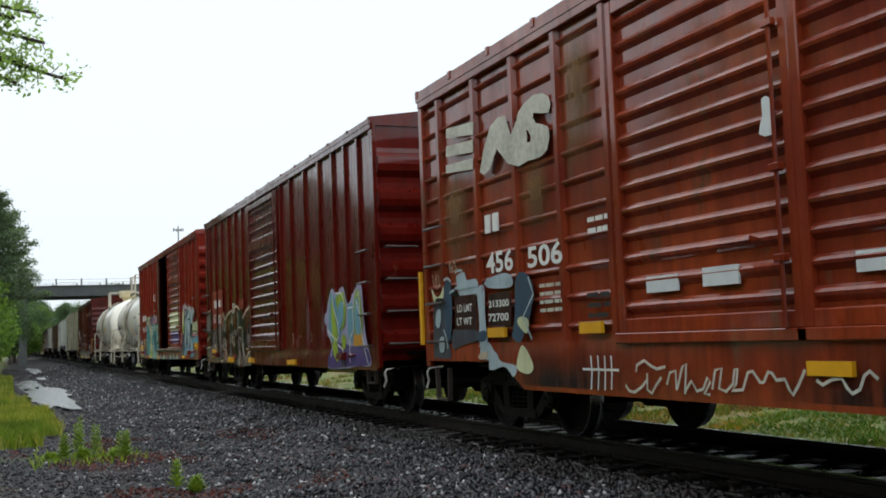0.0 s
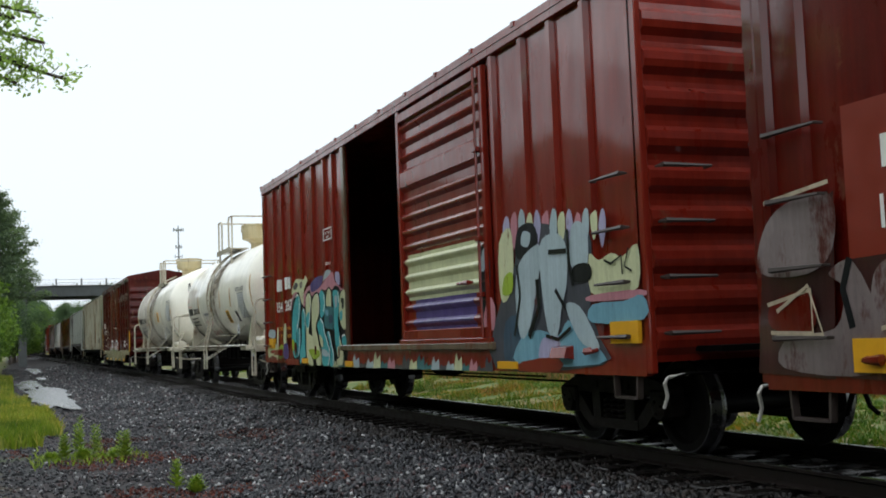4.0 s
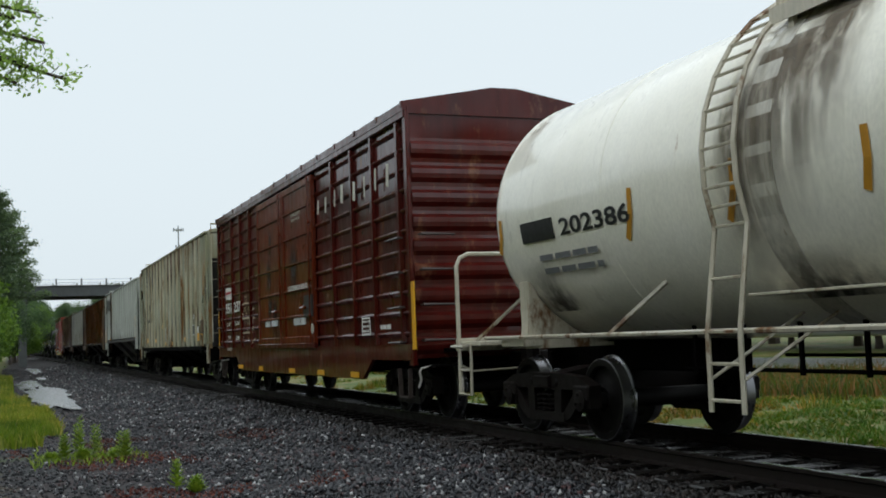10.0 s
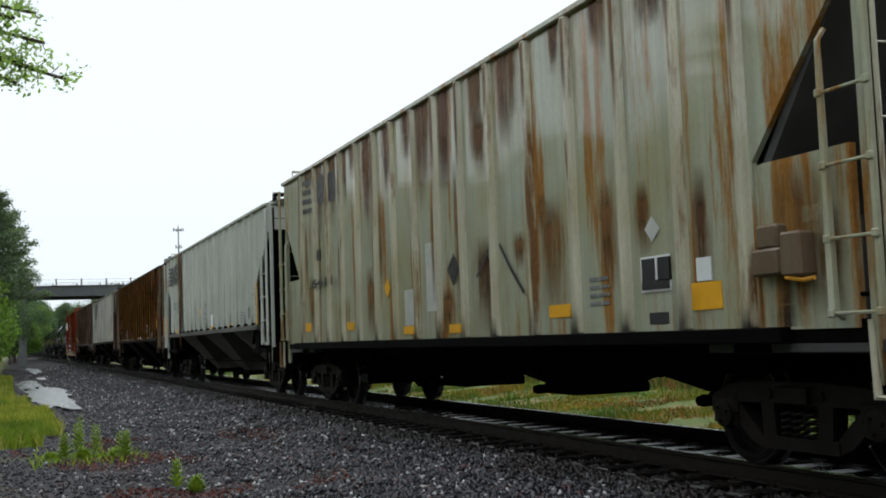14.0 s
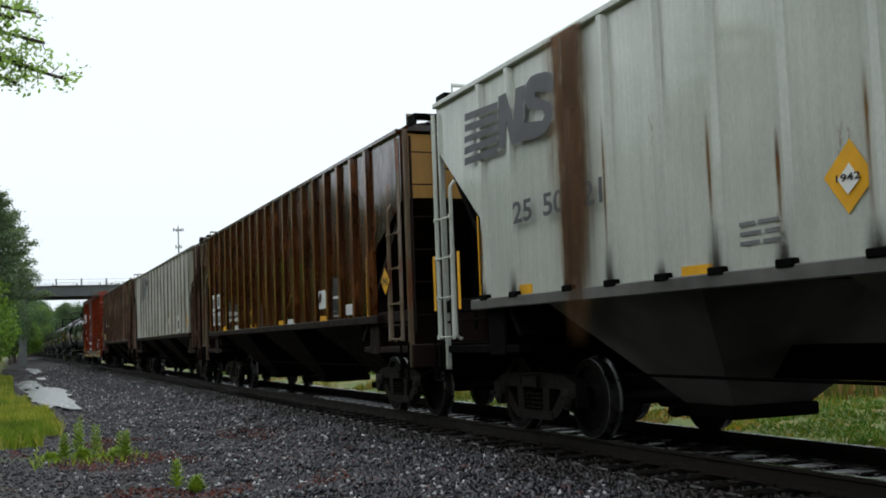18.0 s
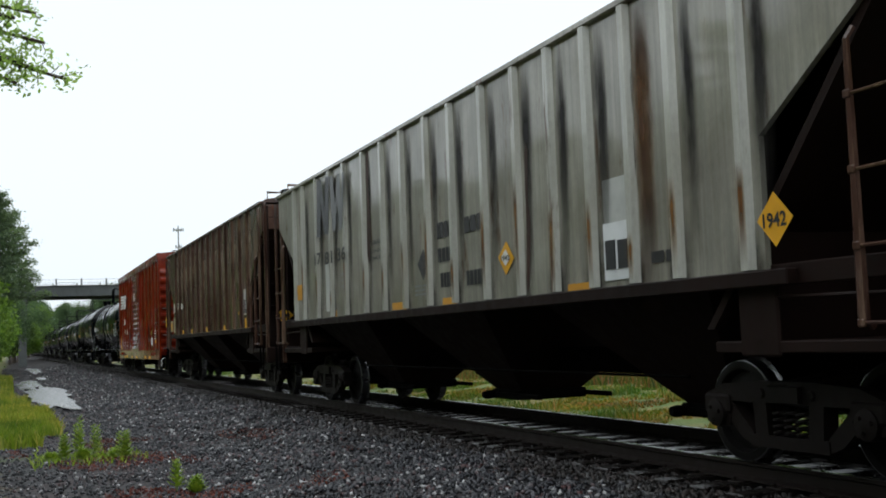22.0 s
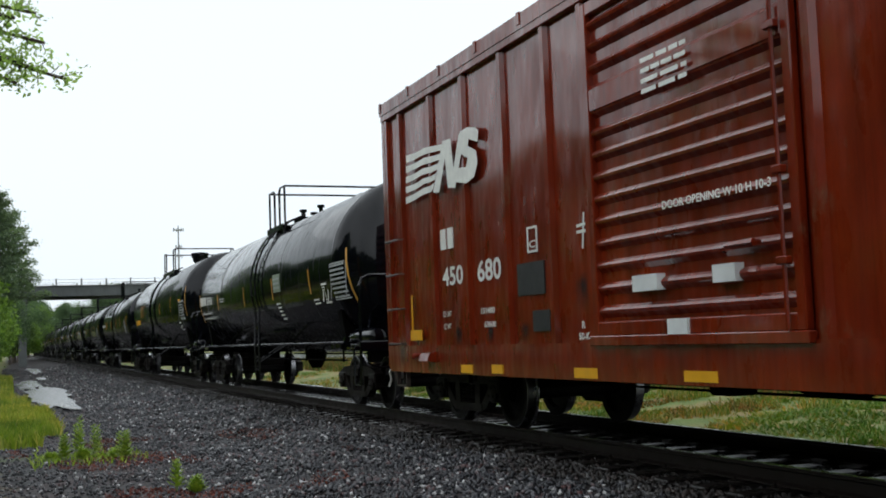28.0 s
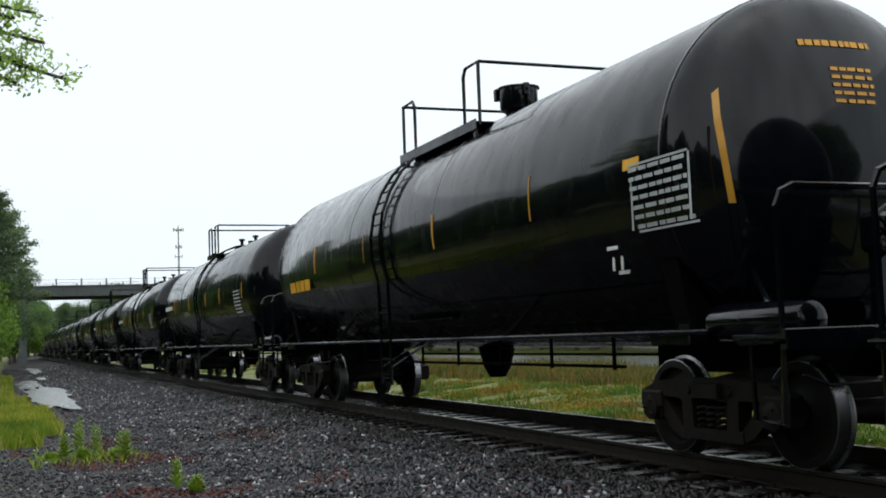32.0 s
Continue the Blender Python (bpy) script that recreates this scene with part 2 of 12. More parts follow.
# ---- mesh helpers ----
class Geo:
    def __init__(self):
        self.v, self.f = [], []

    def add(self, verts, faces):
        o = len(self.v)
        self.v.extend(tuple(p) for p in verts)
        self.f.extend(tuple(o + i for i in f) for f in faces)
        return self

    def box(self, x0, x1, y0, y1, z0, z1, b=0.0):
        if b <= 0:
            v = [(x, y, z) for x in (x0, x1) for y in (y0, y1) for z in (z0, z1)]
            return self.add(v, [(0, 1, 3, 2), (4, 6, 7, 5), (0, 4, 5, 1), (2, 3, 7, 6), (0, 2, 6, 4), (1, 5, 7, 3)])
        b = min(b, (x1 - x0) * 0.45, (y1 - y0) * 0.45, (z1 - z0) * 0.45)
        bm = bmesh.new()
        bmesh.ops.create_cube(bm, size=1)
        for q in bm.verts:
            q.co = ((x0 + x1) / 2 + q.co.x * (x1 - x0), (y0 + y1) / 2 + q.co.y * (y1 - y0), (z0 + z1) / 2 + q.co.z * (z1 - z0))
        bmesh.ops.bevel(bm, geom=list(bm.edges), offset=b, segments=1, affect="EDGES")
        return self.take(bm)

    def take(self, bm):
        bm.verts.index_update()
        self.add([q.co[:] for q in bm.verts], [[q.index for q in f.verts] for f in bm.faces])
        bm.free()
        return self

    def prism(self, poly, axis, a, b):
        """A polygon in the two other axes (in xyz order), drawn out along axis from a to b."""
        n = len(poly)
        put = {"x": lambda p, s: (s, p[0], p[1]), "y": lambda p, s: (p[0], s, p[1]), "z": lambda p, s: (p[0], p[1], s)}[axis]
        v = [put(p, a) for p in poly] + [put(p, b) for p in poly]
        f = [tuple(range(n)), tuple(range(2 * n - 1, n - 1, -1))]
        f += [(i, n + i, n + (i + 1) % n, (i + 1) % n) for i in range(n)]
        area = sum(poly[i][0] * poly[(i + 1) % n][1] - poly[(i + 1) % n][0] * poly[i][1] for i in range(n))
        flip = (area > 0) != (axis == "y")
        if (a > b) != flip:
            f = [tuple(reversed(q)) for q in f]
        return self.add(v, f)

    def pipe(self, pts, r, n=6, closed=False):
        pts = [Vector(p) for p in pts]
        rings, last = [], None
        m = len(pts)
        for i, p in enumerate(pts):
            a = pts[i - 1] if i or closed else p
            c = pts[(i + 1) % m] if i < m - 1 or closed else p
            d = (c - a).normalized()
            if last is None:
                side = d.orthogonal().normalized()
            else:
                side = (last - d * last.dot(d)).normalized()
            last = side
            up = d.cross(side)
            k = 1.0
            if 0 < i < m - 1:
                k = 1 / max((pts[i] - pts[i - 1]).normalized().dot(d), 0.5)
            rings.append([p + (side * math.cos(t) + up * math.sin(t)) * r * k for t in (2 * math.pi * j / n for j in range(n))])
        v = [q for ring in rings for q in ring]
        f = [(i * n + j, i * n + (j + 1) % n, (i + 1) * n + (j + 1) % n, (i + 1) * n + j) for i in range(m - 1) for j in range(n)]
        if closed:
            f += [((m - 1) * n + j, (m - 1) * n + (j + 1) % n, (j + 1) % n, j) for j in range(n)]
        else:
            f += [tuple(range(n - 1, -1, -1)), tuple((m - 1) * n + j for j in range(n))]
        return self.add(v, f)

    def rod(self, p, q, r, n=6):
        return self.pipe([p, q], r, n)

    def lathe(self, axis, centre, prof, n=24):
        """prof: (place along the axis, radius) pairs; closed at both ends."""
        v, f = [], []
        for a, r in prof:
            for j in range(n):
                c, s = math.cos(2 * math.pi * j / n) * r, math.sin(2 * math.pi * j / n) * r
                o = {"x": (a, c, s), "y": (c, a, s), "z": (c, s, a)}[axis]
                v.append(tuple(o[k] + centre[k] for k in range(3)))
        m = len(prof)
        for i in range(m - 1):
            for j in range(n):
                q = (i * n + j, i * n + (j + 1) % n, (i + 1) * n + (j + 1) % n, (i + 1) * n + j)
                f.append(q if axis == "y" else q[::-1])
        e0, e1 = tuple(range(n)), tuple((m - 1) * n + j for j in range(n))
        f += [e0[::-1], e1] if axis == "y" else [e0, e1[::-1]]
        f = [q[::-1] for q in f]
        return self.add(v, f)

    def mesh(self, name, mat, smooth=False):
        me = bpy.data.meshes.new(name)
        me.from_pydata(self.v, [], self.f)
        for x in mat if isinstance(mat, (list, tuple)) else [mat]:
            me.materials.append(x)
        if smooth:
            me.shade_smooth()
            me.set_sharp_from_angle(angle=radians(38))
        me.update()
        return me


def part(name, geo, mat, parent, label="", smooth=False):
    ob = new(name, geo.mesh(name, mat, smooth))
    ob.parent = parent
    return tagged(ob, label)


def share(name, mesh, parent, m=None):
    ob = new(name, mesh)
    ob.parent = parent
    if m is not None:
        ob.matrix_basis = m
    return ob


def thing(name, label, category, group="", kind="", m=None):
    ob = new(name)
    if m is not None:
        ob.matrix_basis = m
    return tagged(ob, label, category, group, kind)


def solid(name, geo, mat, label, category, group="", kind="", smooth=False):
    return tagged(new(name, geo.mesh(name, mat, smooth)), label, category, group, kind)


LETTERS = {}


def glyphs(text):
    """Vertices and faces of a line of built-in type, brought to a unit box."""
    if text not in LETTERS:
        cu = bpy.data.curves.new("type", "FONT")
        cu.body, cu.resolution_u, cu.offset = text, 3, 0.022
        ob = bpy.data.objects.new("type", cu)
        scene.collection.objects.link(ob)
        bpy.context.view_layer.update()
        me = bpy.data.meshes.new_from_object(ob.evaluated_get(bpy.context.evaluated_depsgraph_get()))
        v = np.array([q.co[:2] for q in me.vertices])
        f = [tuple(q.vertices) for q in me.polygons]
        bpy.data.objects.remove(ob)
        bpy.data.meshes.remove(me)
        bpy.data.curves.remove(cu)
        lo, hi = v.min(0), v.max(0)
        LETTERS[text] = ((v - lo) / (hi - lo), f)
    return LETTERS[text]


# type is set while the scene is still empty, which is quick
for line in ['154', '157', '17', '18', '1942', '200110', '202386', '203000', '2031', '21', '213300', '237', '25', '267', '312', '36', '450', '456', '50', '506', '551', '60000', '62', '6411', '680', '72700', '7636', '81', '84', 'C', 'DOOR OPENING W 16-0 H 10-3', 'CLOSE & LOCK DOORS', 'BEFORE MOVING CAR', 'DOOR OPENING W 10 H 10-3', 'GRAIN', 'LD LMT', 'LOADING', 'LT WT', 'NITRIC ACID', 'ONLY', 'SECURE', 'SECURITY DEVICE', 'LB', 'KG', 'NEW 12-83', 'CAPY', '199800', '60200', 'R', '50-K', '151400', '63600', 'PLATE']:
    glyphs(line)


def on_side(x):
    return lambda z: x


def on_tank(r, zc):
    return lambda z: -math.sqrt(max((r + 0.005) ** 2 - (z - zc) ** 2, 0.01))


def write(parent, text, y0, y1, z0, z1, mat, face, name="lettering"):
    """A line of writing from y0 (its start) to y1, between the heights z0 and z1."""
    v, f = glyphs(text)
    v = [(face(z0 + (z1 - z0) * w), y0 + (y1 - y0) * u, z0 + (z1 - z0) * w) for u, w in v]
    if z1 - z0 < 0.11:
        geo = Geo()
        geo.add(v, f)
        return part(name, geo, mat, parent)
    # tall letters are pieces of their own
    root = list(range(len(v)))

    def top(i):
        while root[i] != i:
            i = root[i]
        return i
    for q in f:
        for i in q[1:]:
            root[top(i)] = top(q[0])
    heads = {}
    for q in f:
        heads.setdefault(top(q[0]), []).append(q)
    for faces in heads.values():
        ids = sorted({i for q in faces for i in q})
        at = {i: k for k, i in enumerate(ids)}
        geo = Geo()
        geo.add([v[i] for i in ids], [tuple(at[i] for i in q) for q in faces])
        part("letter", geo, mat, parent)


def write_on(parent, text, place, mat, name="lettering"):
    """A line of writing laid on a curved face: place(u, w) gives the point for its unit box."""
    v, f = glyphs(text)
    geo = Geo()
    geo.add([place(u, w) for u, w in v], f)
    return part(name, geo, mat, parent)


def patch(parent, y0, y1, z0, z1, mat, face, name="marking", label="", lift=0.0):
    """A thin plate or painted field on a side."""
    geo = Geo()
    n = 5
    zs = [z0 + (z1 - z0) * i / n for i in range(n + 1)] if abs(face(z0) - face(z1)) > 1e-6 or abs(face((z0 + z1) / 2) - face(z0)) > 1e-6 else [z0, z1]
    outer = [(face(z) - 0.003 - lift, z) for z in zs]
    inner = [(face(z) + 0.004, z) for z in reversed(zs)]
    geo.prism(outer + inner, "y", y0, y1)
    return part(name, geo, mat, parent, label)


def outline(parent, y0, y1, z0, z1, w, mat, face, name="marking_frame"):
    geo = Geo()
    ya, yb = max(y0, y1), min(y0, y1)
    for a, b, c, d in ((ya, yb, z1 - w, z1), (ya, yb, z0, z0 + w), (ya, ya - w, z0 + w, z1 - w), (yb + w, yb, z0 + w, z1 - w)):
        x = face((c + d) / 2)
        geo.box(x - 0.004, x + 0.004, b, a, c, d)
    return part(name, geo, mat, parent)


def bars(parent, y0, y1, z0, z1, rows, mat, face, seed=1, name="illegible_writing", words=3):
    """Lines of writing too small to read: short bars."""
    rnd = random.Random(seed)
    geo = Geo()
    h = (z1 - z0) / (rows * (1.5 if rows < 2 else 2.3))
    for i in range(rows):
        z = z1 - (i + 0.5) * (z1 - z0) / rows
        u = 0.0
        while u < 1:
            w = min(rnd.uniform(0.6, 1.4) / words, 1 - u)
            a, b = y0 + (y1 - y0) * u, y0 + (y1 - y0) * (u + w * 0.86)
            x = face(z)
            if w > 0.06:
                if h >= 0.07:
                    geo = Geo()
                geo.add([(x - 0.005, a, z - h / 2), (x - 0.005, b, z - h / 2), (face(z + h / 2) - 0.005, b, z + h / 2), (face(z + h / 2) - 0.005, a, z + h / 2)], [(0, 1, 2, 3)])
                if h >= 0.07:
                    part("painted_bar", geo, mat, parent)
            u += w
    if h < 0.07:
        ob = part(name, geo, mat, parent)
        ob["kind"] = "stuff"
        return ob


def stroke(parent, pts, w, mat, face, name="painted_stroke"):
    """A painted line of even width through (y, z) points."""
    geo = Geo()
    v = []
    for i, p in enumerate(pts):
        a, c = pts[max(i - 1, 0)], pts[min(i + 1, len(pts) - 1)]
        d = Vector((c[0] - a[0], c[1] - a[1])).normalized()
        nrm = Vector((-d.y, d.x)) * w / 2
        for s in (1, -1):
            z = p[1] + nrm.y * s
            v.append((face(z) - 0.004, p[0] + nrm.x * s, z))
    geo.add(v, [(2 * i, 2 * i + 1, 2 * i + 3, 2 * i + 2) for i in range(len(pts) - 1)])
    return part(name, geo, mat, parent)


def smear(parent, y0, y1, z0, z1, mat, face, lift=0.0, name="stain"):
    """A stain lying on a side, between two places along it and two heights."""
    geo = Geo()
    n = 7
    zs = [z0 + (z1 - z0) * i / n for i in range(n + 1)]
    v = [(face(z) - 0.0025 - lift, y, z) for z in zs for y in (max(y0, y1), min(y0, y1))]
    geo.add(v, [(2 * i, 2 * i + 1, 2 * i + 3, 2 * i + 2) for i in range(n)])
    return part(name, geo, mat, parent)


def blob(parent, pts, mat, face, lift=0.0, name="painted_field", steps=4):
    """A rounded painted field through (y, z) corners."""
    n, out_pts = len(pts), []
    for i in range(n):
        p0, p1, p2, p3 = (Vector(pts[(i + k) % n]) for k in (-1, 0, 1, 2))
        for s in range(steps):
            t = s / steps
            out_pts.append(0.5 * (2 * p1 + (p2 - p0) * t + (2 * p0 - 5 * p1 + 4 * p2 - p3) * t * t + (3 * p1 - p0 - 3 * p2 + p3) * t ** 3))
    geo = Geo()
    geo.add([(face(p.y) - 0.004 - lift, p.x, p.y) for p in out_pts], [tuple(range(len(out_pts)))])
    return part(name, geo, mat, parent)

# ---- the ground, the track and what stands beside it ----
RAIL_Z = 0.03
NEAR_RAIL, FAR_RAIL, CENTRE = 5.965, 7.465, 6.715


def ground_z(x, y=0.0):
    knots = [(-400, 0.8), (-60, 0.6), (-14, 0.1), (-6, -0.3), (-1.0, -0.42), (2.4, -0.45), (4.6, -0.24), (5.2, -0.19), (8.3, -0.19), (9.0, -0.3), (10.2, -0.62),
             (11.5, -0.5), (14, -0.3), (23.5, -0.34), (33, -0.34), (60, 0.0), (400, 1.0)]
    xs = [k[0] for k in knots]
    return float(np.interp(x, xs, [k[1] for k in knots]))


def ground_material():
    m, nt, n, l, b = nodes_of("ballast_dirt_and_grass")
    tc = n.new("ShaderNodeTexCoord")
    sep = n.new("ShaderNodeSeparateXYZ")
    l.new(tc.outputs["Object"], sep.inputs["Vector"])
    wob = noise_node(nt, 0.9, 6)
    add = n.new("ShaderNodeMath")
    add.operation = "MULTIPLY_ADD"
    add.inputs[1].default_value = 2.6
    l.new(wob.outputs["Fac"], add.inputs[0])
    l.new(sep.outputs["X"], add.inputs[2])
    # stones
    vor = n.new("ShaderNodeTexVoronoi")
    vor.inputs["Scale"].default_value = 15
    l.new(tc.outputs["Object"], vor.inputs["Vector"])
    tint = ramp_node(nt, vor.outputs["Color"], [(0.0, (0.011, 0.011, 0.0135)), (0.5, (0.030, 0.031, 0.035)), (1.0, (0.068, 0.068, 0.072))])
    edge = ramp_node(nt, vor.outputs["Distance"], [(0.25, 1.0), (0.6, 0.25)])
    stones = mix_node(nt, 1.0, tint.outputs["Color"], edge.outputs["Color"], "MULTIPLY")
    earth = ramp_node(nt, noise_node(nt, 1.3, 7).outputs["Fac"], [(0.35, (0.032, 0.027, 0.026)), (0.6, (0.055, 0.026, 0.024))])
    mixd = ramp_node(nt, noise_node(nt, 0.7, 6).outputs["Fac"], [(0.45, 0.0), (0.62, 0.55)])
    stones = mix_node(nt, mixd.outputs["Color"], stones, earth.outputs["Color"])
    turf = ramp_node(nt, noise_node(nt, 0.8, 8, (1.0, 0.6, 1.0), rough=0.65).outputs["Fac"], [(0.32, (0.045, 0.080, 0.012)), (0.48, (0.085, 0.120, 0.020)), (0.56, (0.17, 0.145, 0.045)), (0.66, (0.13, 0.075, 0.035))])
    left = ramp_node(nt, add.outputs["Value"], [(0.0, 1.0), (1.0, 0.0)])
    mapl = n.new("ShaderNodeMapRange")
    mapl.inputs["From Min"].default_value, mapl.inputs["From Max"].default_value = 0.5, 1.3
    mapl.inputs["To Min"].default_value, mapl.inputs["To Max"].default_value = 1.0, 0.0
    l.new(add.outputs["Value"], mapl.inputs["Value"])
    mapr = n.new("ShaderNodeMapRange")
    mapr.inputs["From Min"].default_value, mapr.inputs["From Max"].default_value = 11.3, 12.6
    l.new(add.outputs["Value"], mapr.inputs["Value"])
    mx = n.new("ShaderNodeMath")
    mx.operation = "MAXIMUM"
    l.new(mapl.outputs["Result"], mx.inputs[0])
    l.new(mapr.outputs["Result"], mx.inputs[1])
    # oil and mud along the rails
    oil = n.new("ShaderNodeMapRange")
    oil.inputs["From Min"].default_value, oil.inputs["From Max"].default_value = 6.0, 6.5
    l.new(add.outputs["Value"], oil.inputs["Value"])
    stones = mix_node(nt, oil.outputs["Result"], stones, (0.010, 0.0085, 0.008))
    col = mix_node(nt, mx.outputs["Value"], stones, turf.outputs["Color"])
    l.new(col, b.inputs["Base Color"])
    b.inputs["Roughness"].default_value = 0.7
    b.inputs["Specular IOR Level"].default_value = 0.2
    bump_node(nt, vor.outputs["Distance"], 0.7, 0.03)
    return m


GROUND = ground_material()


def build_ground():
    xs = [-1500, -400, -150, -60, -30, -14, -9] + [-6 + 0.5 * i for i in range(0, 42)] + [16, 19, 22, 23.5, 28, 33, 45, 60, 150, 400, 1500]
    ys = [-1500, -600, -300, -150, -80, -40, -20, -10] + [-5 + 1.0 * i for i in range(0, 66)] + [64, 70, 80, 95, 115, 140, 180, 240, 320, 450, 700, 1100, 2500]
    geo = Geo()
    v = []
    for y in ys:
        for x in xs:
            rough_here = 0.0 if (4.8 < x < 8.6 or 23 < x < 34) else 0.05
            lump = noise.fractal(Vector((x * 0.55, y * 0.55, 3)), 1.0, 2.0, 3) * rough_here if abs(x) < 40 and abs(y) < 120 else 0
            v.append((x, y, ground_z(x, y) + lump))
    nx = len(xs)
    f = [(j * nx + i, j * nx + i + 1, (j + 1) * nx + i + 1, (j + 1) * nx + i) for j in range(len(ys) - 1) for i in range(nx - 1)]
    geo.add(v, f)
    solid("ground", geo, GROUND, "wet grey ballast, dirt path and grass verges beside the railway", "ground", kind="structure", smooth=True)


def surface_z(x, y):
    lump = noise.fractal(Vector((x * 0.55, y * 0.55, 3)), 1.0, 2.0, 3) * (0.0 if (4.8 < x < 8.6) else 0.05)
    return ground_z(x, y) + lump


def build_stones():
    """Ballast: loose angular stones, thousands in one mesh."""
    rnd = np.random.RandomState(4)
    base = np.array([(1, 0, 0), (-1, 0, 0), (0, 1, 0), (0, -1, 0), (0, 0, 1), (0, 0, -1)], float)
    faces = np.array([(0, 2, 4), (2, 1, 4), (1, 3, 4), (3, 0, 4), (2, 0, 5), (1, 2, 5), (3, 1, 5), (0, 3, 5)])
    spots = []
    for y0, y1, per in ((5.5, 12, 430), (12, 18, 330), (18, 26, 200), (26, 38, 110), (38, 60, 40), (60, 115, 13)):
        for x0, x1, k in ((1.6, 3.0, 0.75), (3.0, 5.86, 1.0), (-0.5, 1.6, 0.45), (8.0, 9.6, 0.35), (6.1, 7.4, 0.25)):
            n = int((x1 - x0) * (y1 - y0) * per * k)
            spots.append(np.stack([rnd.uniform(x0, x1, n), rnd.uniform(y0, y1, n)], 1))
    p = np.concatenate(spots)
    knots = np.linspace(-0.5, 10, 60)
    z = np.interp(p[:, 0], knots, [ground_z(k) for k in knots])
    z += np.array([noise.fractal(Vector((a * 0.55, b * 0.55, 3)), 1.0, 2.0, 3) * (0.0 if 4.8 < a < 8.6 else 0.05) for a, b in p])
    n = len(p)
    size = rnd.uniform(0.016, 0.036, n) * (1 + 0.25 * (rnd.rand(n) > 0.9))
    size *= 1 + np.clip((p[:, 1] - 16) / 60, 0, 1.3)
    size[p[:, 0] < 2.2] *= 0.8
    shape = base[None] * rnd.uniform(0.62, 1.25, (n, 6, 1)) + rnd.uniform(-0.28, 0.28, (n, 6, 3))
    ang = rnd.uniform(0, 2 * np.pi, (n, 3))
    for k, (i, j) in enumerate(((0, 1), (1, 2), (0, 2))):
        c, s = np.cos(ang[:, k])[:, None], np.sin(ang[:, k])[:, None]
        a, b = shape[:, :, i].copy(), shape[:, :, j].copy()
        shape[:, :, i], shape[:, :, j] = a * c - b * s, a * s + b * c
    v = shape * size[:, None, None]
    v += np.stack([p[:, 0], p[:, 1], z + size * 0.45], 1)[:, None, :]
    f = faces[None] + (np.arange(n) * 6)[:, None, None]
    me = bpy.data.meshes.new("ballast_stones")
    me.vertices.add(n * 6)
    me.vertices.foreach_set("co", v.reshape(-1).astype(np.float32))
    me.loops.add(n * 24)
    me.loops.foreach_set("vertex_index", f.reshape(-1).astype(np.int32))
    me.polygons.add(n * 8)
    me.polygons.foreach_set("loop_start", np.arange(0, n * 24, 3, dtype=np.int32))
    me.update(calc_edges=True)
    me.materials.append(islands("wet_grey_stone", [(0.0, (0.006, 0.0065, 0.0095)), (0.55, (0.021, 0.0225, 0.028)), (0.80, (0.064, 0.064, 0.071)), (0.88, (0.07, 0.026, 0.025)), (0.93, (0.11, 0.11, 0.115)), (1.0, (0.46, 0.46, 0.46))], 0.36, 0.4))
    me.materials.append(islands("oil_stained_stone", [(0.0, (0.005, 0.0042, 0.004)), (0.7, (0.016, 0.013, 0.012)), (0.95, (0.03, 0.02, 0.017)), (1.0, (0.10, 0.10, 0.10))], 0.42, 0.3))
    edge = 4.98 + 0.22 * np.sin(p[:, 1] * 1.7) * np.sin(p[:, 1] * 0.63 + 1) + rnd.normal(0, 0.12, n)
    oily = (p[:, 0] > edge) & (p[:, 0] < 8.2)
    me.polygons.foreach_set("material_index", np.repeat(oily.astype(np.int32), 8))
    tagged(new("ballast_stones", me), "loose wet grey ballast stones piled along the track", "ballast", kind="stuff")


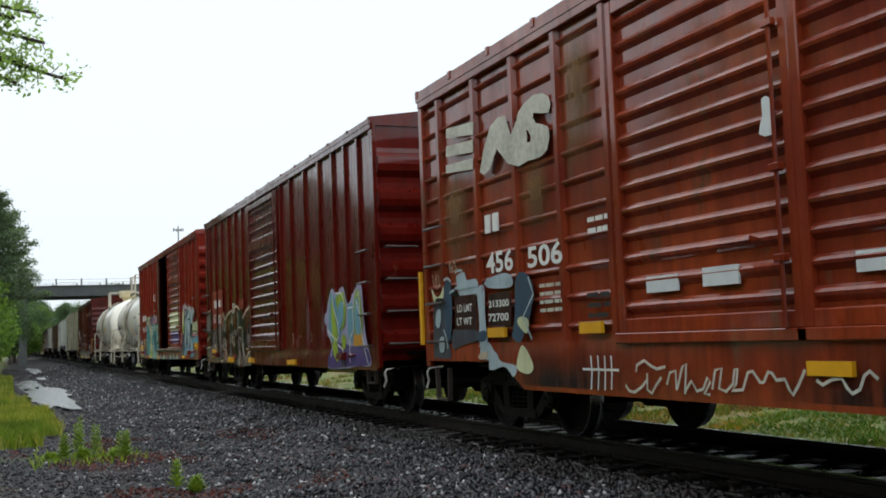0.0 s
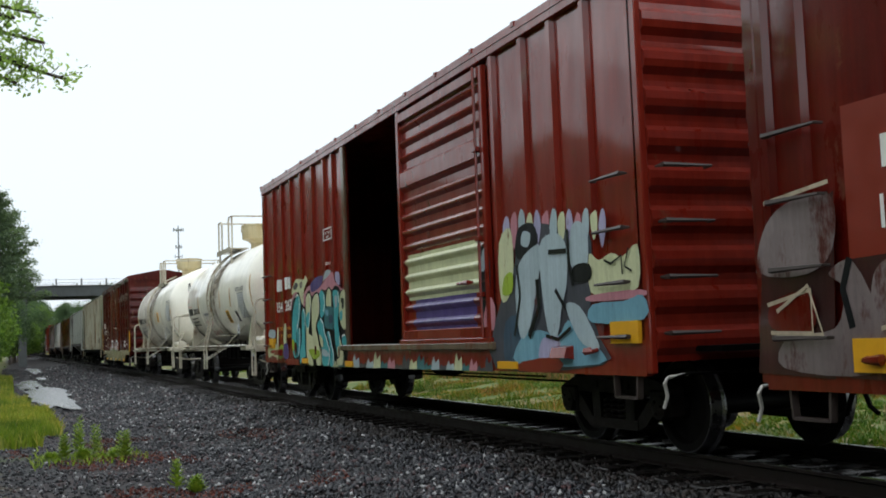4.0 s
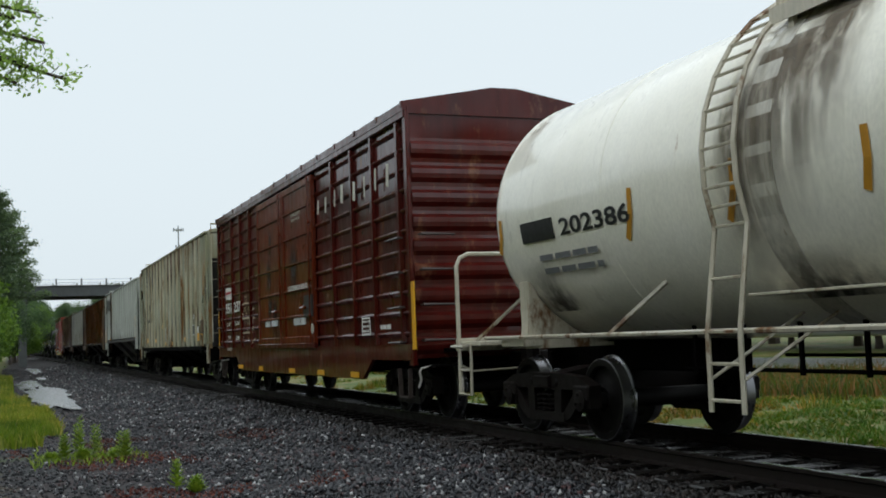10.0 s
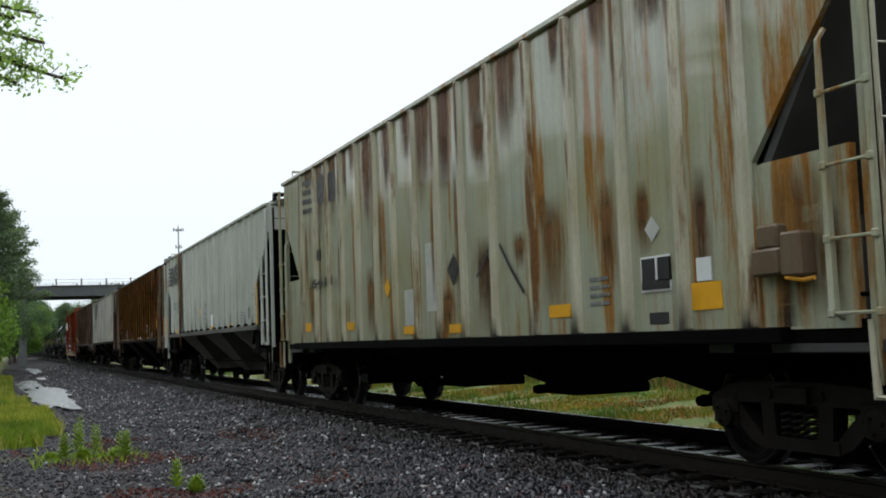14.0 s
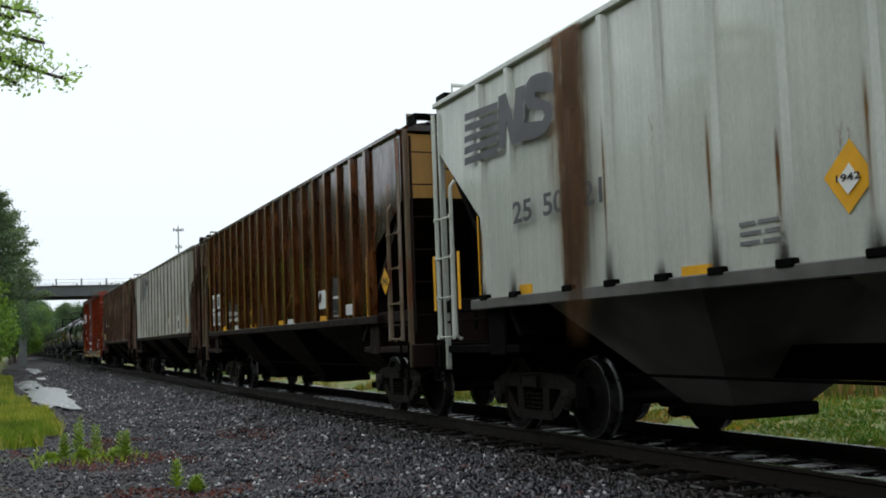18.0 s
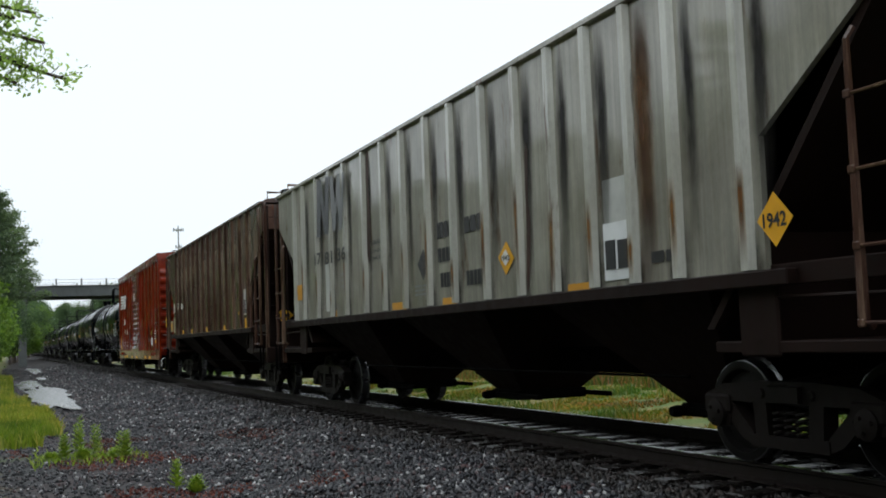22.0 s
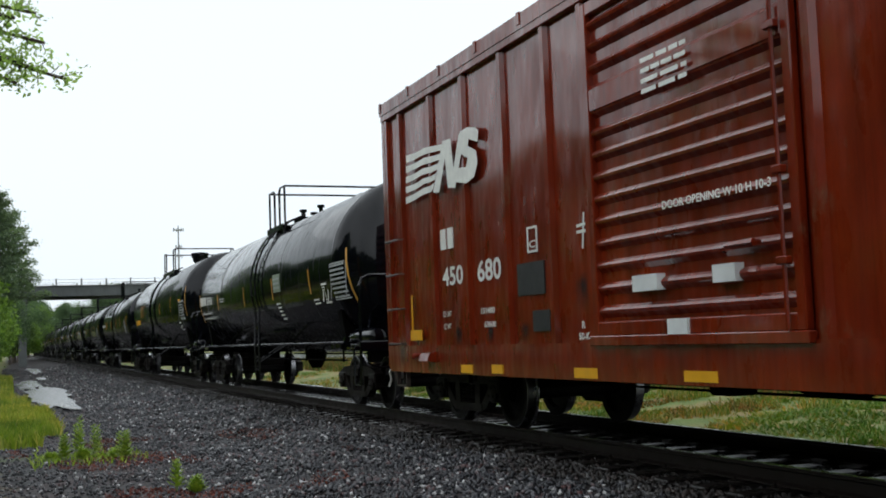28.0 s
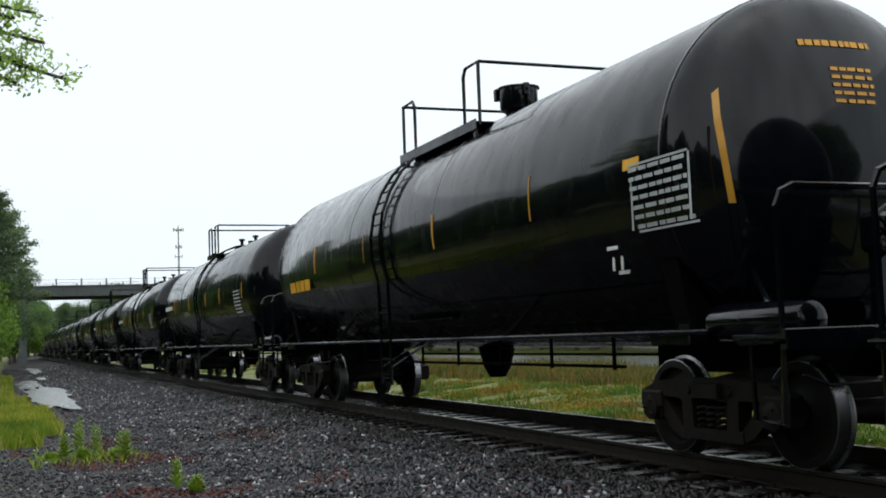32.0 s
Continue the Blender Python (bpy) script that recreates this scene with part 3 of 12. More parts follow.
def build_track():
    rail_prof = [(-0.07, -0.16), (0.07, -0.16), (0.07, -0.145), (0.012, -0.125), (0.012, -0.04), (0.036, -0.03), (0.036, -0.004), (0.028, 0.0), (-0.028, 0.0), (-0.036, -0.004), (-0.036, -0.03), (-0.012, -0.04), (-0.012, -0.125), (-0.07, -0.145)]
    rust = plain("rail_rust", (0.011, 0.007, 0.0055), 0.6, 0.0, 0.5, spec=0.2)
    shine = plain("rail_top_steel", (0.30, 0.30, 0.31), 0.25, 1.0, 0.2)
    for x in (NEAR_RAIL, FAR_RAIL):
        geo = Geo()
        geo.prism([(x + a, RAIL_Z + b) for a, b in rail_prof], "y", -300, 520)
        rail = solid("rail", geo, rust, "long wet steel rail with a worn shiny head", "rail", "rails of the track", "structure")
        head = Geo().box(x - 0.026, x + 0.026, -300, 520, RAIL_Z + 0.0004, RAIL_Z + 0.003)
        part("running_surface", head, shine, rail, "polished running surface")
    track = thing("sleepers", "row of wet dark timber sleepers in the ballast", "sleepers", kind="structure")
    wood = plain("wet_creosoted_timber", (0.010, 0.008, 0.007), 0.3, 0.0, 0.5, 5.0, 0.5, 0.02, random=0.3, spec=0.3)
    tie = Geo().box(-1.3, 1.3, -0.11, 0.11, -0.17, 0.0, 0.012).mesh("sleeper", wood)
    plate = Geo().box(-0.17, 0.17, -0.09, 0.09, 0.0, 0.014, 0.004)
    for sx in (-1, 1):
        plate.lathe("z", (sx * 0.12, 0.05, 0), [(0.014, 0.018), (0.04, 0.022), (0.05, 0.012)], 6)
    plate_me = plate.mesh("tie_plate", rust)
    for i in range(290):
        y = -8 + i * 0.535 + (i * 7919 % 13 - 6) * 0.004
        ob = share("sleeper", tie, track, pose(CENTRE, y, RAIL_Z - 0.172, 0, 0, (i * 31 % 7 - 3) * 0.25))
        if 4 < y < 22:
            for x in (-0.75, 0.75):
                share("tie_plate", plate_me, ob, pose(x, 0, 0))
    rest = Geo()
    for i in range(420):
        y = -8 + (290 + i) * 0.535
        rest.box(CENTRE - 1.3, CENTRE + 1.3, y - 0.11, y + 0.11, RAIL_Z - 0.34, RAIL_Z - 0.172)
    part("far_sleepers", rest, wood, track)["kind"] = "stuff"


def build_puddles():
    m, nt, n, l, b = nodes_of("puddle_water")
    b.inputs["Base Color"].default_value = (0.045, 0.045, 0.042, 1)
    b.inputs["Roughness"].default_value = 0.22
    b.inputs["Specular IOR Level"].default_value = 1.0
    bump_node(nt, noise_node(nt, 14, 3).outputs["Fac"], 0.7, 0.03)
    for cx, cy, rx, ry, z, seed in ((1.32, 43.0, 0.78, 9.5, -0.362, 1), (0.9, 57, 0.62, 7.0, -0.362, 2), (1.9, 98, 0.5, 16.0, -0.36, 3), (1.8, 68, 0.25, 4.0, -0.37, 4), (10.1, 20, 0.6, 14, -0.47, 7), (10.1, 45, 0.55, 12, -0.47, 8)):
        geo = Geo()
        pts = []
        for i in range(120):
            a = 2 * math.pi * i / 120
            k = 1 + 0.45 * noise.noise(Vector((math.cos(a) * 1.6, math.sin(a) * 1.6, seed * 3.1))) + 0.3 * noise.noise(Vector((math.cos(a) * 5, math.sin(a) * 5, seed * 7.3)))
            pts.append((cx + math.cos(a) * rx * k, cy + math.sin(a) * ry * k, z))
        geo.add(pts, [tuple(range(120))])
        solid("puddle", geo, m, "shallow puddle of rainwater reflecting the sky", "puddle", "puddles beside the track", "structure")


def blades(name, label, spots, h0, h1, mat, seed, lean=0.5, w=0.012):
    rnd = np.random.RandomState(seed)
    n = len(spots)
    h = rnd.uniform(h0, h1, n)
    a = rnd.uniform(0, 2 * np.pi, n)
    side = np.stack([np.cos(a), np.sin(a), np.zeros(n)], 1)
    b = rnd.uniform(0, 2 * np.pi, n)
    bend = np.stack([np.cos(b), np.sin(b), np.zeros(n)], 1) * (h * rnd.uniform(0.1, lean, n))[:, None]
    up = np.array([0, 0, 1.0])
    ww = (w * rnd.uniform(0.7, 1.6, n))[:, None]
    p = np.asarray(spots, float)
    v = np.stack([p - side * ww, p + side * ww, p + bend * 0.35 + up * (h * 0.6)[:, None] - side * ww * 0.7, p + bend * 0.35 + up * (h * 0.6)[:, None] + side * ww * 0.7, p + bend + up * h[:, None]], 1)
    tri = np.array([(0, 1, 3), (0, 3, 2), (2, 3, 4)])
    f = tri[None] + (np.arange(n) * 5)[:, None, None]
    me = bpy.data.meshes.new(name)
    me.vertices.add(n * 5)
    me.vertices.foreach_set("co", v.reshape(-1).astype(np.float32))
    me.loops.add(n * 9)
    me.loops.foreach_set("vertex_index", f.reshape(-1).astype(np.int32))
    me.polygons.add(n * 3)
    me.polygons.foreach_set("loop_start", np.arange(0, n * 9, 3, dtype=np.int32))
    me.update(calc_edges=True)
    me.materials.append(mat)
    return tagged(new(name, me), label, "grass", kind="stuff")


def build_grass():
    green = islands("grass_green", [(0.0, (0.11, 0.16, 0.018)), (0.5, (0.19, 0.25, 0.03)), (0.85, (0.29, 0.30, 0.06)), (1.0, (0.40, 0.34, 0.12))], 0.5, 0.3, 0.4, patches=[(0.38, (0.6, 0.75, 0.6)), (0.5, (1.0, 1.0, 1.0)), (0.6, (1.25, 1.05, 1.1))])
    dry = islands("grass_mixed_dry", [(0.0, (0.045, 0.085, 0.012)), (0.6, (0.085, 0.135, 0.020)), (0.8, (0.14, 0.150, 0.035)), (1.0, (0.22, 0.15, 0.06))], 0.6, 0.3, 0.35, patches=[(0.38, (0.7, 0.95, 0.6)), (0.47, (1.0, 1.05, 0.9)), (0.54, (1.9, 1.3, 1.1)), (0.62, (1.7, 0.8, 0.9))])
    rnd = np.random.RandomState(8)

    def field(x0, x1, y0, y1, n, thresh, scale=0.5, seed=0.0):
        out = []
        while len(out) < n:
            x, y = rnd.uniform(x0, x1), rnd.uniform(y0, y1)
            if noise.noise(Vector((x * scale, y * scale, seed))) > thresh:
                out.append((x, y, surface_z(x, y) - 0.01))
        return out
    left = field(-2.6, 0.55, 20, 38, 15000, -0.35) + field(-4, 0.2, 38, 75, 9000, -0.3) + field(-0.6, 0.95, 22.5, 31, 5000, -0.25, 0.6)
    blades("grass_verge", "lush bright green grass verge beside the dirt path", left, 0.10, 0.34, green, 1, 0.6, 0.016)
    right = field(10.6, 15, 6, 34, 22000, -0.05, 0.8) + field(11, 23, 10, 75, 24000, 0.0, 0.45, 4.0)
    blades("grass_strip", "rough green and straw-coloured grass behind the track", right, 0.03, 0.11, dry, 2, 1.9, 0.02)
    tuft = field(10.8, 14, 8, 40, 3500, 0.2, 0.7, 9.0)
    blades("tall_grass", "tufts of taller dry grass behind the track", tuft, 0.14, 0.3, dry, 3, 0.9, 0.011)
    brown = islands("weed_brown_and_green", [(0.0, (0.035, 0.055, 0.012)), (0.45, (0.075, 0.10, 0.02)), (0.7, (0.14, 0.085, 0.03)), (1.0, (0.20, 0.10, 0.04))], 0.6, 0.2, 0.3)
    brush = field(14.5, 22.5, 12, 80, 26000, -0.15, 0.35, 11.0)
    blades("tall_weeds", "rank brown and green weeds along the road behind the track", brush, 0.2, 0.5, brown, 6, 0.8, 0.02)
    weed_green = islands("weed_leaf_green", [(0.0, (0.15, 0.24, 0.03)), (0.6, (0.24, 0.34, 0.05)), (1.0, (0.36, 0.43, 0.09))], 0.5, 0.3, 0.4)
    for x, y, h in ((0.80, 17.6, 0.42), (0.98, 18.2, 0.68), (1.28, 18.0, 0.62), (1.58, 17.0, 0.52), (1.76, 12.9, 0.40), (1.95, 12.6, 0.22), (1.1, 17.7, 0.2), (1.42, 17.4, 0.18), (0.62, 17.6, 0.16)):
        k = random.Random(int(x * 100 + y * 10))
        z = surface_z(x, y)
        weed = thing("weed", "upright bright green weed growing in the gravel", "weed", "weeds in the gravel", m=pose(x, y, z))
        stem, leaf = Geo(), Geo()
        for s in range(k.randint(2, 4)):
            ox, oy = k.uniform(-0.06, 0.06), k.uniform(-0.06, 0.06)
            hh = h * k.uniform(0.7, 1.0)
            stem.pipe([(ox, oy, -0.02), (ox * 1.3, oy * 1.3, hh * 0.5), (ox * 1.5, oy * 1.5, hh)], 0.004, 5)
            for q in range(40):
                t = 0.12 + 0.88 * q / 40
                a = q * 2.4
                ln = 0.12 * (1.15 - t * 0.7)
                c = Vector((ox * (1 + t * 0.5), oy * (1 + t * 0.5), hh * t))
                d = Vector((math.cos(a), math.sin(a), 0.55)) * ln
                w = Vector((-math.sin(a), math.cos(a), 0)) * ln * 0.24
                leaf.add([c, c + d * 0.5 + w, c + d, c + d * 0.5 - w], [(0, 1, 2, 3)])
        part("stem", stem, weed_green, weed)
        part("leaves", leaf, weed_green, weed)["kind"] = "stuff"
    mats = [(x, y, surface_z(x, y)) for x, y in [(rnd.uniform(0.3, 1.9), rnd.normal(17.6, 0.5)) for _ in range(420)]]
    blades("low_weeds", "patch of low green weeds in the gravel", mats, 0.03, 0.12, weed_green, 5, 1.0, 0.012)


def build_litter():
    red = islands("wet_fallen_leaves", [(0.0, (0.05, 0.012, 0.010)), (0.5, (0.12, 0.028, 0.020)), (1.0, (0.22, 0.07, 0.04))], 0.5, 0.3)
    rnd = np.random.RandomState(12)
    spots = []
    while len(spots) < 4200:
        x, y = rnd.uniform(0.0, 4.4), rnd.uniform(9.5, 21)
        if noise.noise(Vector((x * 0.9, y * 0.45, 17))) > 0.12 + 0.11 * max(x - 2, 0):
            spots.append((x, y, surface_z(x, y) + 0.03))
    me = leaf_cloud(spots, 1, (0.05, 0.05, 0.008), 0.022, rnd)
    me.materials.append(red)
    tagged(new("leaf_litter", me), "scattered wet reddish fallen leaves on the gravel", "leaf litter", kind="stuff")


BARK = plain("tree_bark", (0.07, 0.055, 0.042), 0.85, 0.0, 0.5, 8.0, 0.7, 0.03)
LEAF = islands("leaf_green", [(0.0, (0.022, 0.052, 0.010)), (0.5, (0.045, 0.095, 0.018)), (1.0, (0.085, 0.15, 0.03))], 0.5, 0.3, 0.45)
LEAF_BRIGHT = islands("leaf_bright_green", [(0.0, (0.06, 0.12, 0.022)), (0.5, (0.11, 0.19, 0.035)), (1.0, (0.17, 0.26, 0.06))], 0.5, 0.3, 0.45)
# Dark leaf and pine tints raised; distance haze is mixed into these colours.
LEAF_DARK = islands("leaf_dark_haze_green", [(0.0, (0.034, 0.064, 0.034)), (0.5, (0.064, 0.110, 0.058)), (1.0, (0.105, 0.160, 0.080))], 0.5, 0.3, 0.4)
PINE = islands("pine_needle_haze_green", [(0.0, (0.070, 0.110, 0.075)), (0.5, (0.120, 0.170, 0.115)), (1.0, (0.180, 0.235, 0.160))], 0.55, 0.3, 0.5)


def leaf_cloud(centres, per, spread, size, rnd):
    """Leaves as small tilted lozenges round a set of twig ends."""
    c = np.repeat(np.asarray(centres, float), per, 0)
    n = len(c)
    c = c + rnd.normal(0, 1, (n, 3)) * np.asarray(spread)
    a = rnd.normal(0, 1, (n, 3))
    a /= np.linalg.norm(a, axis=1)[:, None]
    b = np.cross(a, rnd.normal(0, 1, (n, 3)))
    b /= np.linalg.norm(b, axis=1)[:, None]
    s = (size * rnd.uniform(0.6, 1.4, n))[:, None]
    v = np.stack([c - a * s, c + b * s * 0.45, c + a * s, c - b * s * 0.45], 1).reshape(-1, 3)
    me = bpy.data.meshes.new("leaves")
    me.vertices.add(n * 4)
    me.vertices.foreach_set("co", v.reshape(-1).astype(np.float32))
    me.loops.add(n * 4)
    me.loops.foreach_set("vertex_index", np.arange(n * 4, dtype=np.int32))
    me.polygons.add(n)
    me.polygons.foreach_set("loop_start", np.arange(0, n * 4, 4, dtype=np.int32))
    me.update(calc_edges=True)
    return me


def limb(geo, p, d, length, r, depth, rnd, ends, n=6):
    pts = [Vector(p)]
    d = Vector(d).normalized()
    for i in range(4):
        d = (d + Vector((rnd.uniform(-0.22, 0.22), rnd.uniform(-0.22, 0.22), rnd.uniform(-0.08, 0.16)))).normalized()
        pts.append(pts[-1] + d * length / 4)
    m = len(pts)
    for i in range(m - 1):
        a, b = r * (1 - i / m * 0.75), r * (1 - (i + 1) / m * 0.75)
        o = len(geo.v)
        dd = (pts[i + 1] - pts[i]).normalized()
        s = dd.orthogonal().normalized()
        u = dd.cross(s)
        ring = []
        for q, rr in ((pts[i], a), (pts[i + 1], b)):
            ring += [q + (s * math.cos(t) + u * math.sin(t)) * rr for t in (2 * math.pi * j / n for j in range(n))]
        geo.add(ring, [(j, (j + 1) % n, n + (j + 1) % n, n + j) for j in range(n)])
        if depth and i:
            for _ in range(2 if depth > 1 else 3):
                a2 = rnd.uniform(0, 6.28)
                side = (s * math.cos(a2) + u * math.sin(a2)) * rnd.uniform(0.7, 1.2) + dd * 0.55
                limb(geo, pts[i + 1], side, length * rnd.uniform(0.42, 0.66), b * 0.55, depth - 1, rnd, ends, max(n - 1, 3))
    ends.append(tuple(pts[-1]))
    if depth == 0:
        ends.append(tuple(pts[2]))


def tree(name, label, m, height, crown, seed, leaf_mat, low=0.35, per=56, leaf=0.10, group="trees beside the railway", depth=2, category="tree"):
    k = random.Random(seed)
    rnd = np.random.RandomState(seed)
    ob = thing(name, label, category, group, m=m)
    wood, ends = Geo(), []
    r = height * 0.022
    pts = [(0, 0, -0.3)]
    for i in range(1, 7):
        pts.append((pts[-1][0] + k.uniform(-0.15, 0.15) * height / 12, pts[-1][1] + k.uniform(-0.15, 0.15) * height / 12, height * 0.9 * i / 6))
    for i in range(6):
        a, b, nn = r * (1 - i / 7) * (1.5 if i == 0 else 1), r * (1 - (i + 1) / 7), 8
        ring = [(p[0] + math.cos(t) * q, p[1] + math.sin(t) * q, p[2]) for p, q in ((pts[i], a), (pts[i + 1], b)) for t in (2 * math.pi * j / nn for j in range(nn))]
        wood.add(ring, [(j, (j + 1) % nn, nn + (j + 1) % nn, nn + j) for j in range(nn)])
    ends.append(pts[-1])
    nl = 11
    for i in range(nl):
        t = low + (0.95 - low) * i / (nl - 1)
        f = t * 6
        j = min(int(f), 5)
        p = Vector(pts[j]).lerp(Vector(pts[j + 1]), f - j)
        a = i * 2.4 + k.uniform(-0.4, 0.4)
        reach = crown * (1.0 - 0.62 * max(t - 0.45, 0) / 0.55) * k.uniform(0.75, 1.1)
        limb(wood, p, (math.cos(a), math.sin(a), 0.25 + 0.5 * t), reach, r * 0.42 * (1.1 - t * 0.6), depth, k, ends)
    part("trunk", wood, BARK, ob)
    me = leaf_cloud(ends, per, (0.34 * crown / 3, 0.34 * crown / 3, 0.26 * crown / 3), leaf, rnd)
    me.materials.append(leaf_mat)
    crown_ob = new("crown", me)
    crown_ob.parent = ob
    crown_ob["kind"] = "stuff"
    return ob


def conifer(label, m, height, lowest, seed, leaf_mat):
    """A pine: whorls of long level boughs with upturned, tufted ends."""
    k = random.Random(seed)
    ob = thing("pine_tree", label, "tree", "trees beside the railway", m=m)
    wood, ends = Geo(), []
    wood.lathe("z", (0, 0, 0), [(-0.3, 0.26), (1.0, 0.21), (height * 0.6, 0.13), (height, 0.02)], 8)
    z = lowest
    while z < height - 0.4:
        reach = 4.6 * (1 - ((z - lowest) / (height - lowest)) ** 1.7) + 0.3
        n = 9
        turn = k.uniform(-0.12, 0.12)
        for i in range(n):
            a = 2 * math.pi * i / n + turn + k.uniform(-0.15, 0.15)
            far = reach * k.uniform(0.8, 1.05)
            run, side = Vector((math.cos(a), math.sin(a), 0)), Vector((-math.sin(a), math.cos(a), 0))
            pts = [Vector((0, 0, z)), Vector((0, 0, z + 0.05)) + run * far * 0.4, Vector((0, 0, z - 0.05)) + run * far * 0.75, Vector((0, 0, z + 0.16)) + run * far]
            wood.pipe(pts, 0.03, 4)
            for q in range(26):
                t = 0.7 + 2.3 * q / 25
                j = min(int(t), 2)
                p = pts[j].lerp(pts[j + 1], t - j)
                e = p + side * k.uniform(-1, 1) * far * 0.22 * (1.25 - t / 3) + run * 0.12 + Vector((0, 0, k.uniform(0.0, 0.2)))
                wood.pipe([p, e], 0.008, 3)
                ends.append(tuple(e))
        z += k.uniform(0.5, 0.72)
    part("trunk", wood, BARK, ob)
    me = leaf_cloud(ends, 30, (0.19, 0.19, 0.15), 0.085, np.random.RandomState(seed))
    me.materials.append(leaf_mat)
    crown_ob = new("crown", me)
    crown_ob.parent = ob
    crown_ob["kind"] = "stuff"
    return ob


def build_trees():
    a = tree("broadleaf_tree", "tall leafy tree with a dense uneven green crown", pose(-7.2, 66, -0.1), 10.4, 3.9, 3, LEAF_DARK)
    b = tree("broadleaf_tree", "leafy green tree at the edge of the path", pose(-7.4, 84, -0.1), 10.6, 4.3, 8, LEAF_DARK)
    conifer("tall pine with level tufted boughs beside the path", pose(-2.3, 84, -0.2), 14.4, 5.3, 17, PINE)
    c = tree("bushy_tree", "low bushy tree with bright green leaves", pose(-2.95, 56, -0.2), 4.6, 2.3, 5, LEAF_BRIGHT, 0.12, 40, 0.11)
    for x, y, s, q, rot in ((-3.4, 98, a, 0.95, 40), (-1.4, 104, b, 0.62, 140), (-3.6, 74, a, 0.62, 250), (-4.0, 114, b, 0.85, 80), (-8, 74, b, 1.0, 200), (-2.9, 66, c, 1.1, 90), (-2.7, 78, c, 1.1, 200), (-3.0, 94, c, 1.2, 10), (-3.0, 108, c, 1.2, 130),
                            (-1.6, 152, a, 0.8, 120), (0.6, 172, b, 0.85, 220), (1.6, 196, a, 0.95, 300), (2.6, 225, b, 1.05, 30), (0.2, 160, c, 1.3, 70), (1.0, 184, c, 1.6, 170), (2.2, 210, c, 1.8, 20),
                            (-7, 140, b, 1.0, 260), (17, 190, a, 1.0, 150), (19, 230, b, 1.2, 40), (-4, 215, a, 1.2, 60), (13.5, 270, a, 1.1, 200), (4.5, 285, a, 1.2, 99), (7, 330, b, 1.3, 99)):
        t = copy_thing(s, pose(x, y, -0.2, 0, 0, rot) @ Matrix.Scale(q, 4))
        t.scale = (q, q, q)
    i = 0
    for y in range(-60, 92, 4):
        s = (a, b, a, c, b)[i % 5]
        q = 0.80 + 0.05 * (i * 5 % 4)
        if s is c:
            q *= 1.7
        t = copy_thing(s, pose(-12.5 - (i * 7 % 5) * 0.8, y + (i * 3 % 4) * 0.7, 0.0, 0, 0, i * 77))
        t.scale = (q, q, q)
        if i % 2:
            t = copy_thing(c, pose(-10.6 - (i * 3 % 4) * 0.4, y + 1.5, -0.1, 0, 0, i * 131))
        i += 1
    # Unseen row behind the eye, added to darken what the car ends reflect.
    for y in range(-84, -6, 6):
        s = (b, a, c)[i % 3]
        q = (0.85 + 0.06 * (i * 5 % 4)) * (1.6 if s is c else 1)
        t = copy_thing(s, pose(16.5 + (i * 7 % 5) * 0.8, y + (i * 3 % 4), -0.1, 0, 0, i * 77))
        t.scale = (q, q, q)
        i += 1
    for y in range(18, 190, 14):
        s = (b, a, c)[i % 3]
        q = (1.1 + 0.1 * (i * 5 % 4)) * (1.8 if s is c else 1)
        t = copy_thing(s, pose(42 + (i * 7 % 5) * 2.2, y + (i * 3 % 4), -0.1, 0, 0, i * 77))
        t.scale = (q, q, q)
        i += 1
    for q in range(11):
        t = copy_thing(c, pose(39 + (q * 5 % 4), 28 + q * 8, -0.2, 0, 0, q * 57))
        t.scale = (1.7, 1.7, 1.5)
    # the tree beside the camera, of which one bough hangs into view
    k = random.Random(21)
    bough = tree("overhanging_tree", "leafy tree with a bough hanging over the path", pose(-4.6, 14.2, -0.3), 10.5, 2.6, 14, LEAF, 0.55, 40, 0.06)
    wood, ends = Geo(), []
    start = Vector((0.1, 0.1, 5.0))
    tips = [Vector((4.95, 0.3, 5.75)), Vector((5.05, 0.2, 5.35)), Vector((5.3, 0.4, 4.95)), Vector((4.85, -0.2, 6.0)), Vector((4.72, 0.1, 4.8)), Vector((4.75, 0.3, 6.2)), Vector((4.9, 0.5, 5.1)), Vector((4.7, -0.3, 5.5))]
    for tip in tips:
        mid = start.lerp(tip, 0.55) + Vector((0, k.uniform(-0.3, 0.3), 0.45))
        pts = [start, start.lerp(mid, 0.5) + Vector((0, 0, 0.15)), mid, mid.lerp(tip, 0.6) + Vector((0, 0, 0.06)), tip]
        for i in range(4):
            wood.pipe([pts[i], pts[i + 1]], 0.06 * (1 - i * 0.22), 6)
        for i in range(1, 70):
            t = 0.3 + 0.7 * i / 70
            f = t * 4
            j = min(int(f), 3)
            p = pts[j].lerp(pts[j + 1], f - j)
            q = p + Vector((k.gauss(0, 0.12), k.gauss(0, 0.3), k.gauss(0, 0.12))) * (1.3 - t * 0.75)
            wood.pipe([p, q], 0.006, 3)
            ends.append(tuple(q))
    part("bough", wood, BARK, bough)
    me = leaf_cloud(ends, 15, (0.06, 0.11, 0.055), 0.036, np.random.RandomState(5))
    # Leaf tints raised: the bleed of bright sky is put into them.
    me.materials.append(islands("bough_leaf_sky_paled_green", [(0.0, (0.20, 0.30, 0.14)), (0.5, (0.28, 0.39, 0.18)), (1.0, (0.36, 0.48, 0.24))], 0.5, 0.3, 0.8))
    lv = new("bough_leaves", me)
    lv.parent = bough
    lv["kind"] = "stuff"


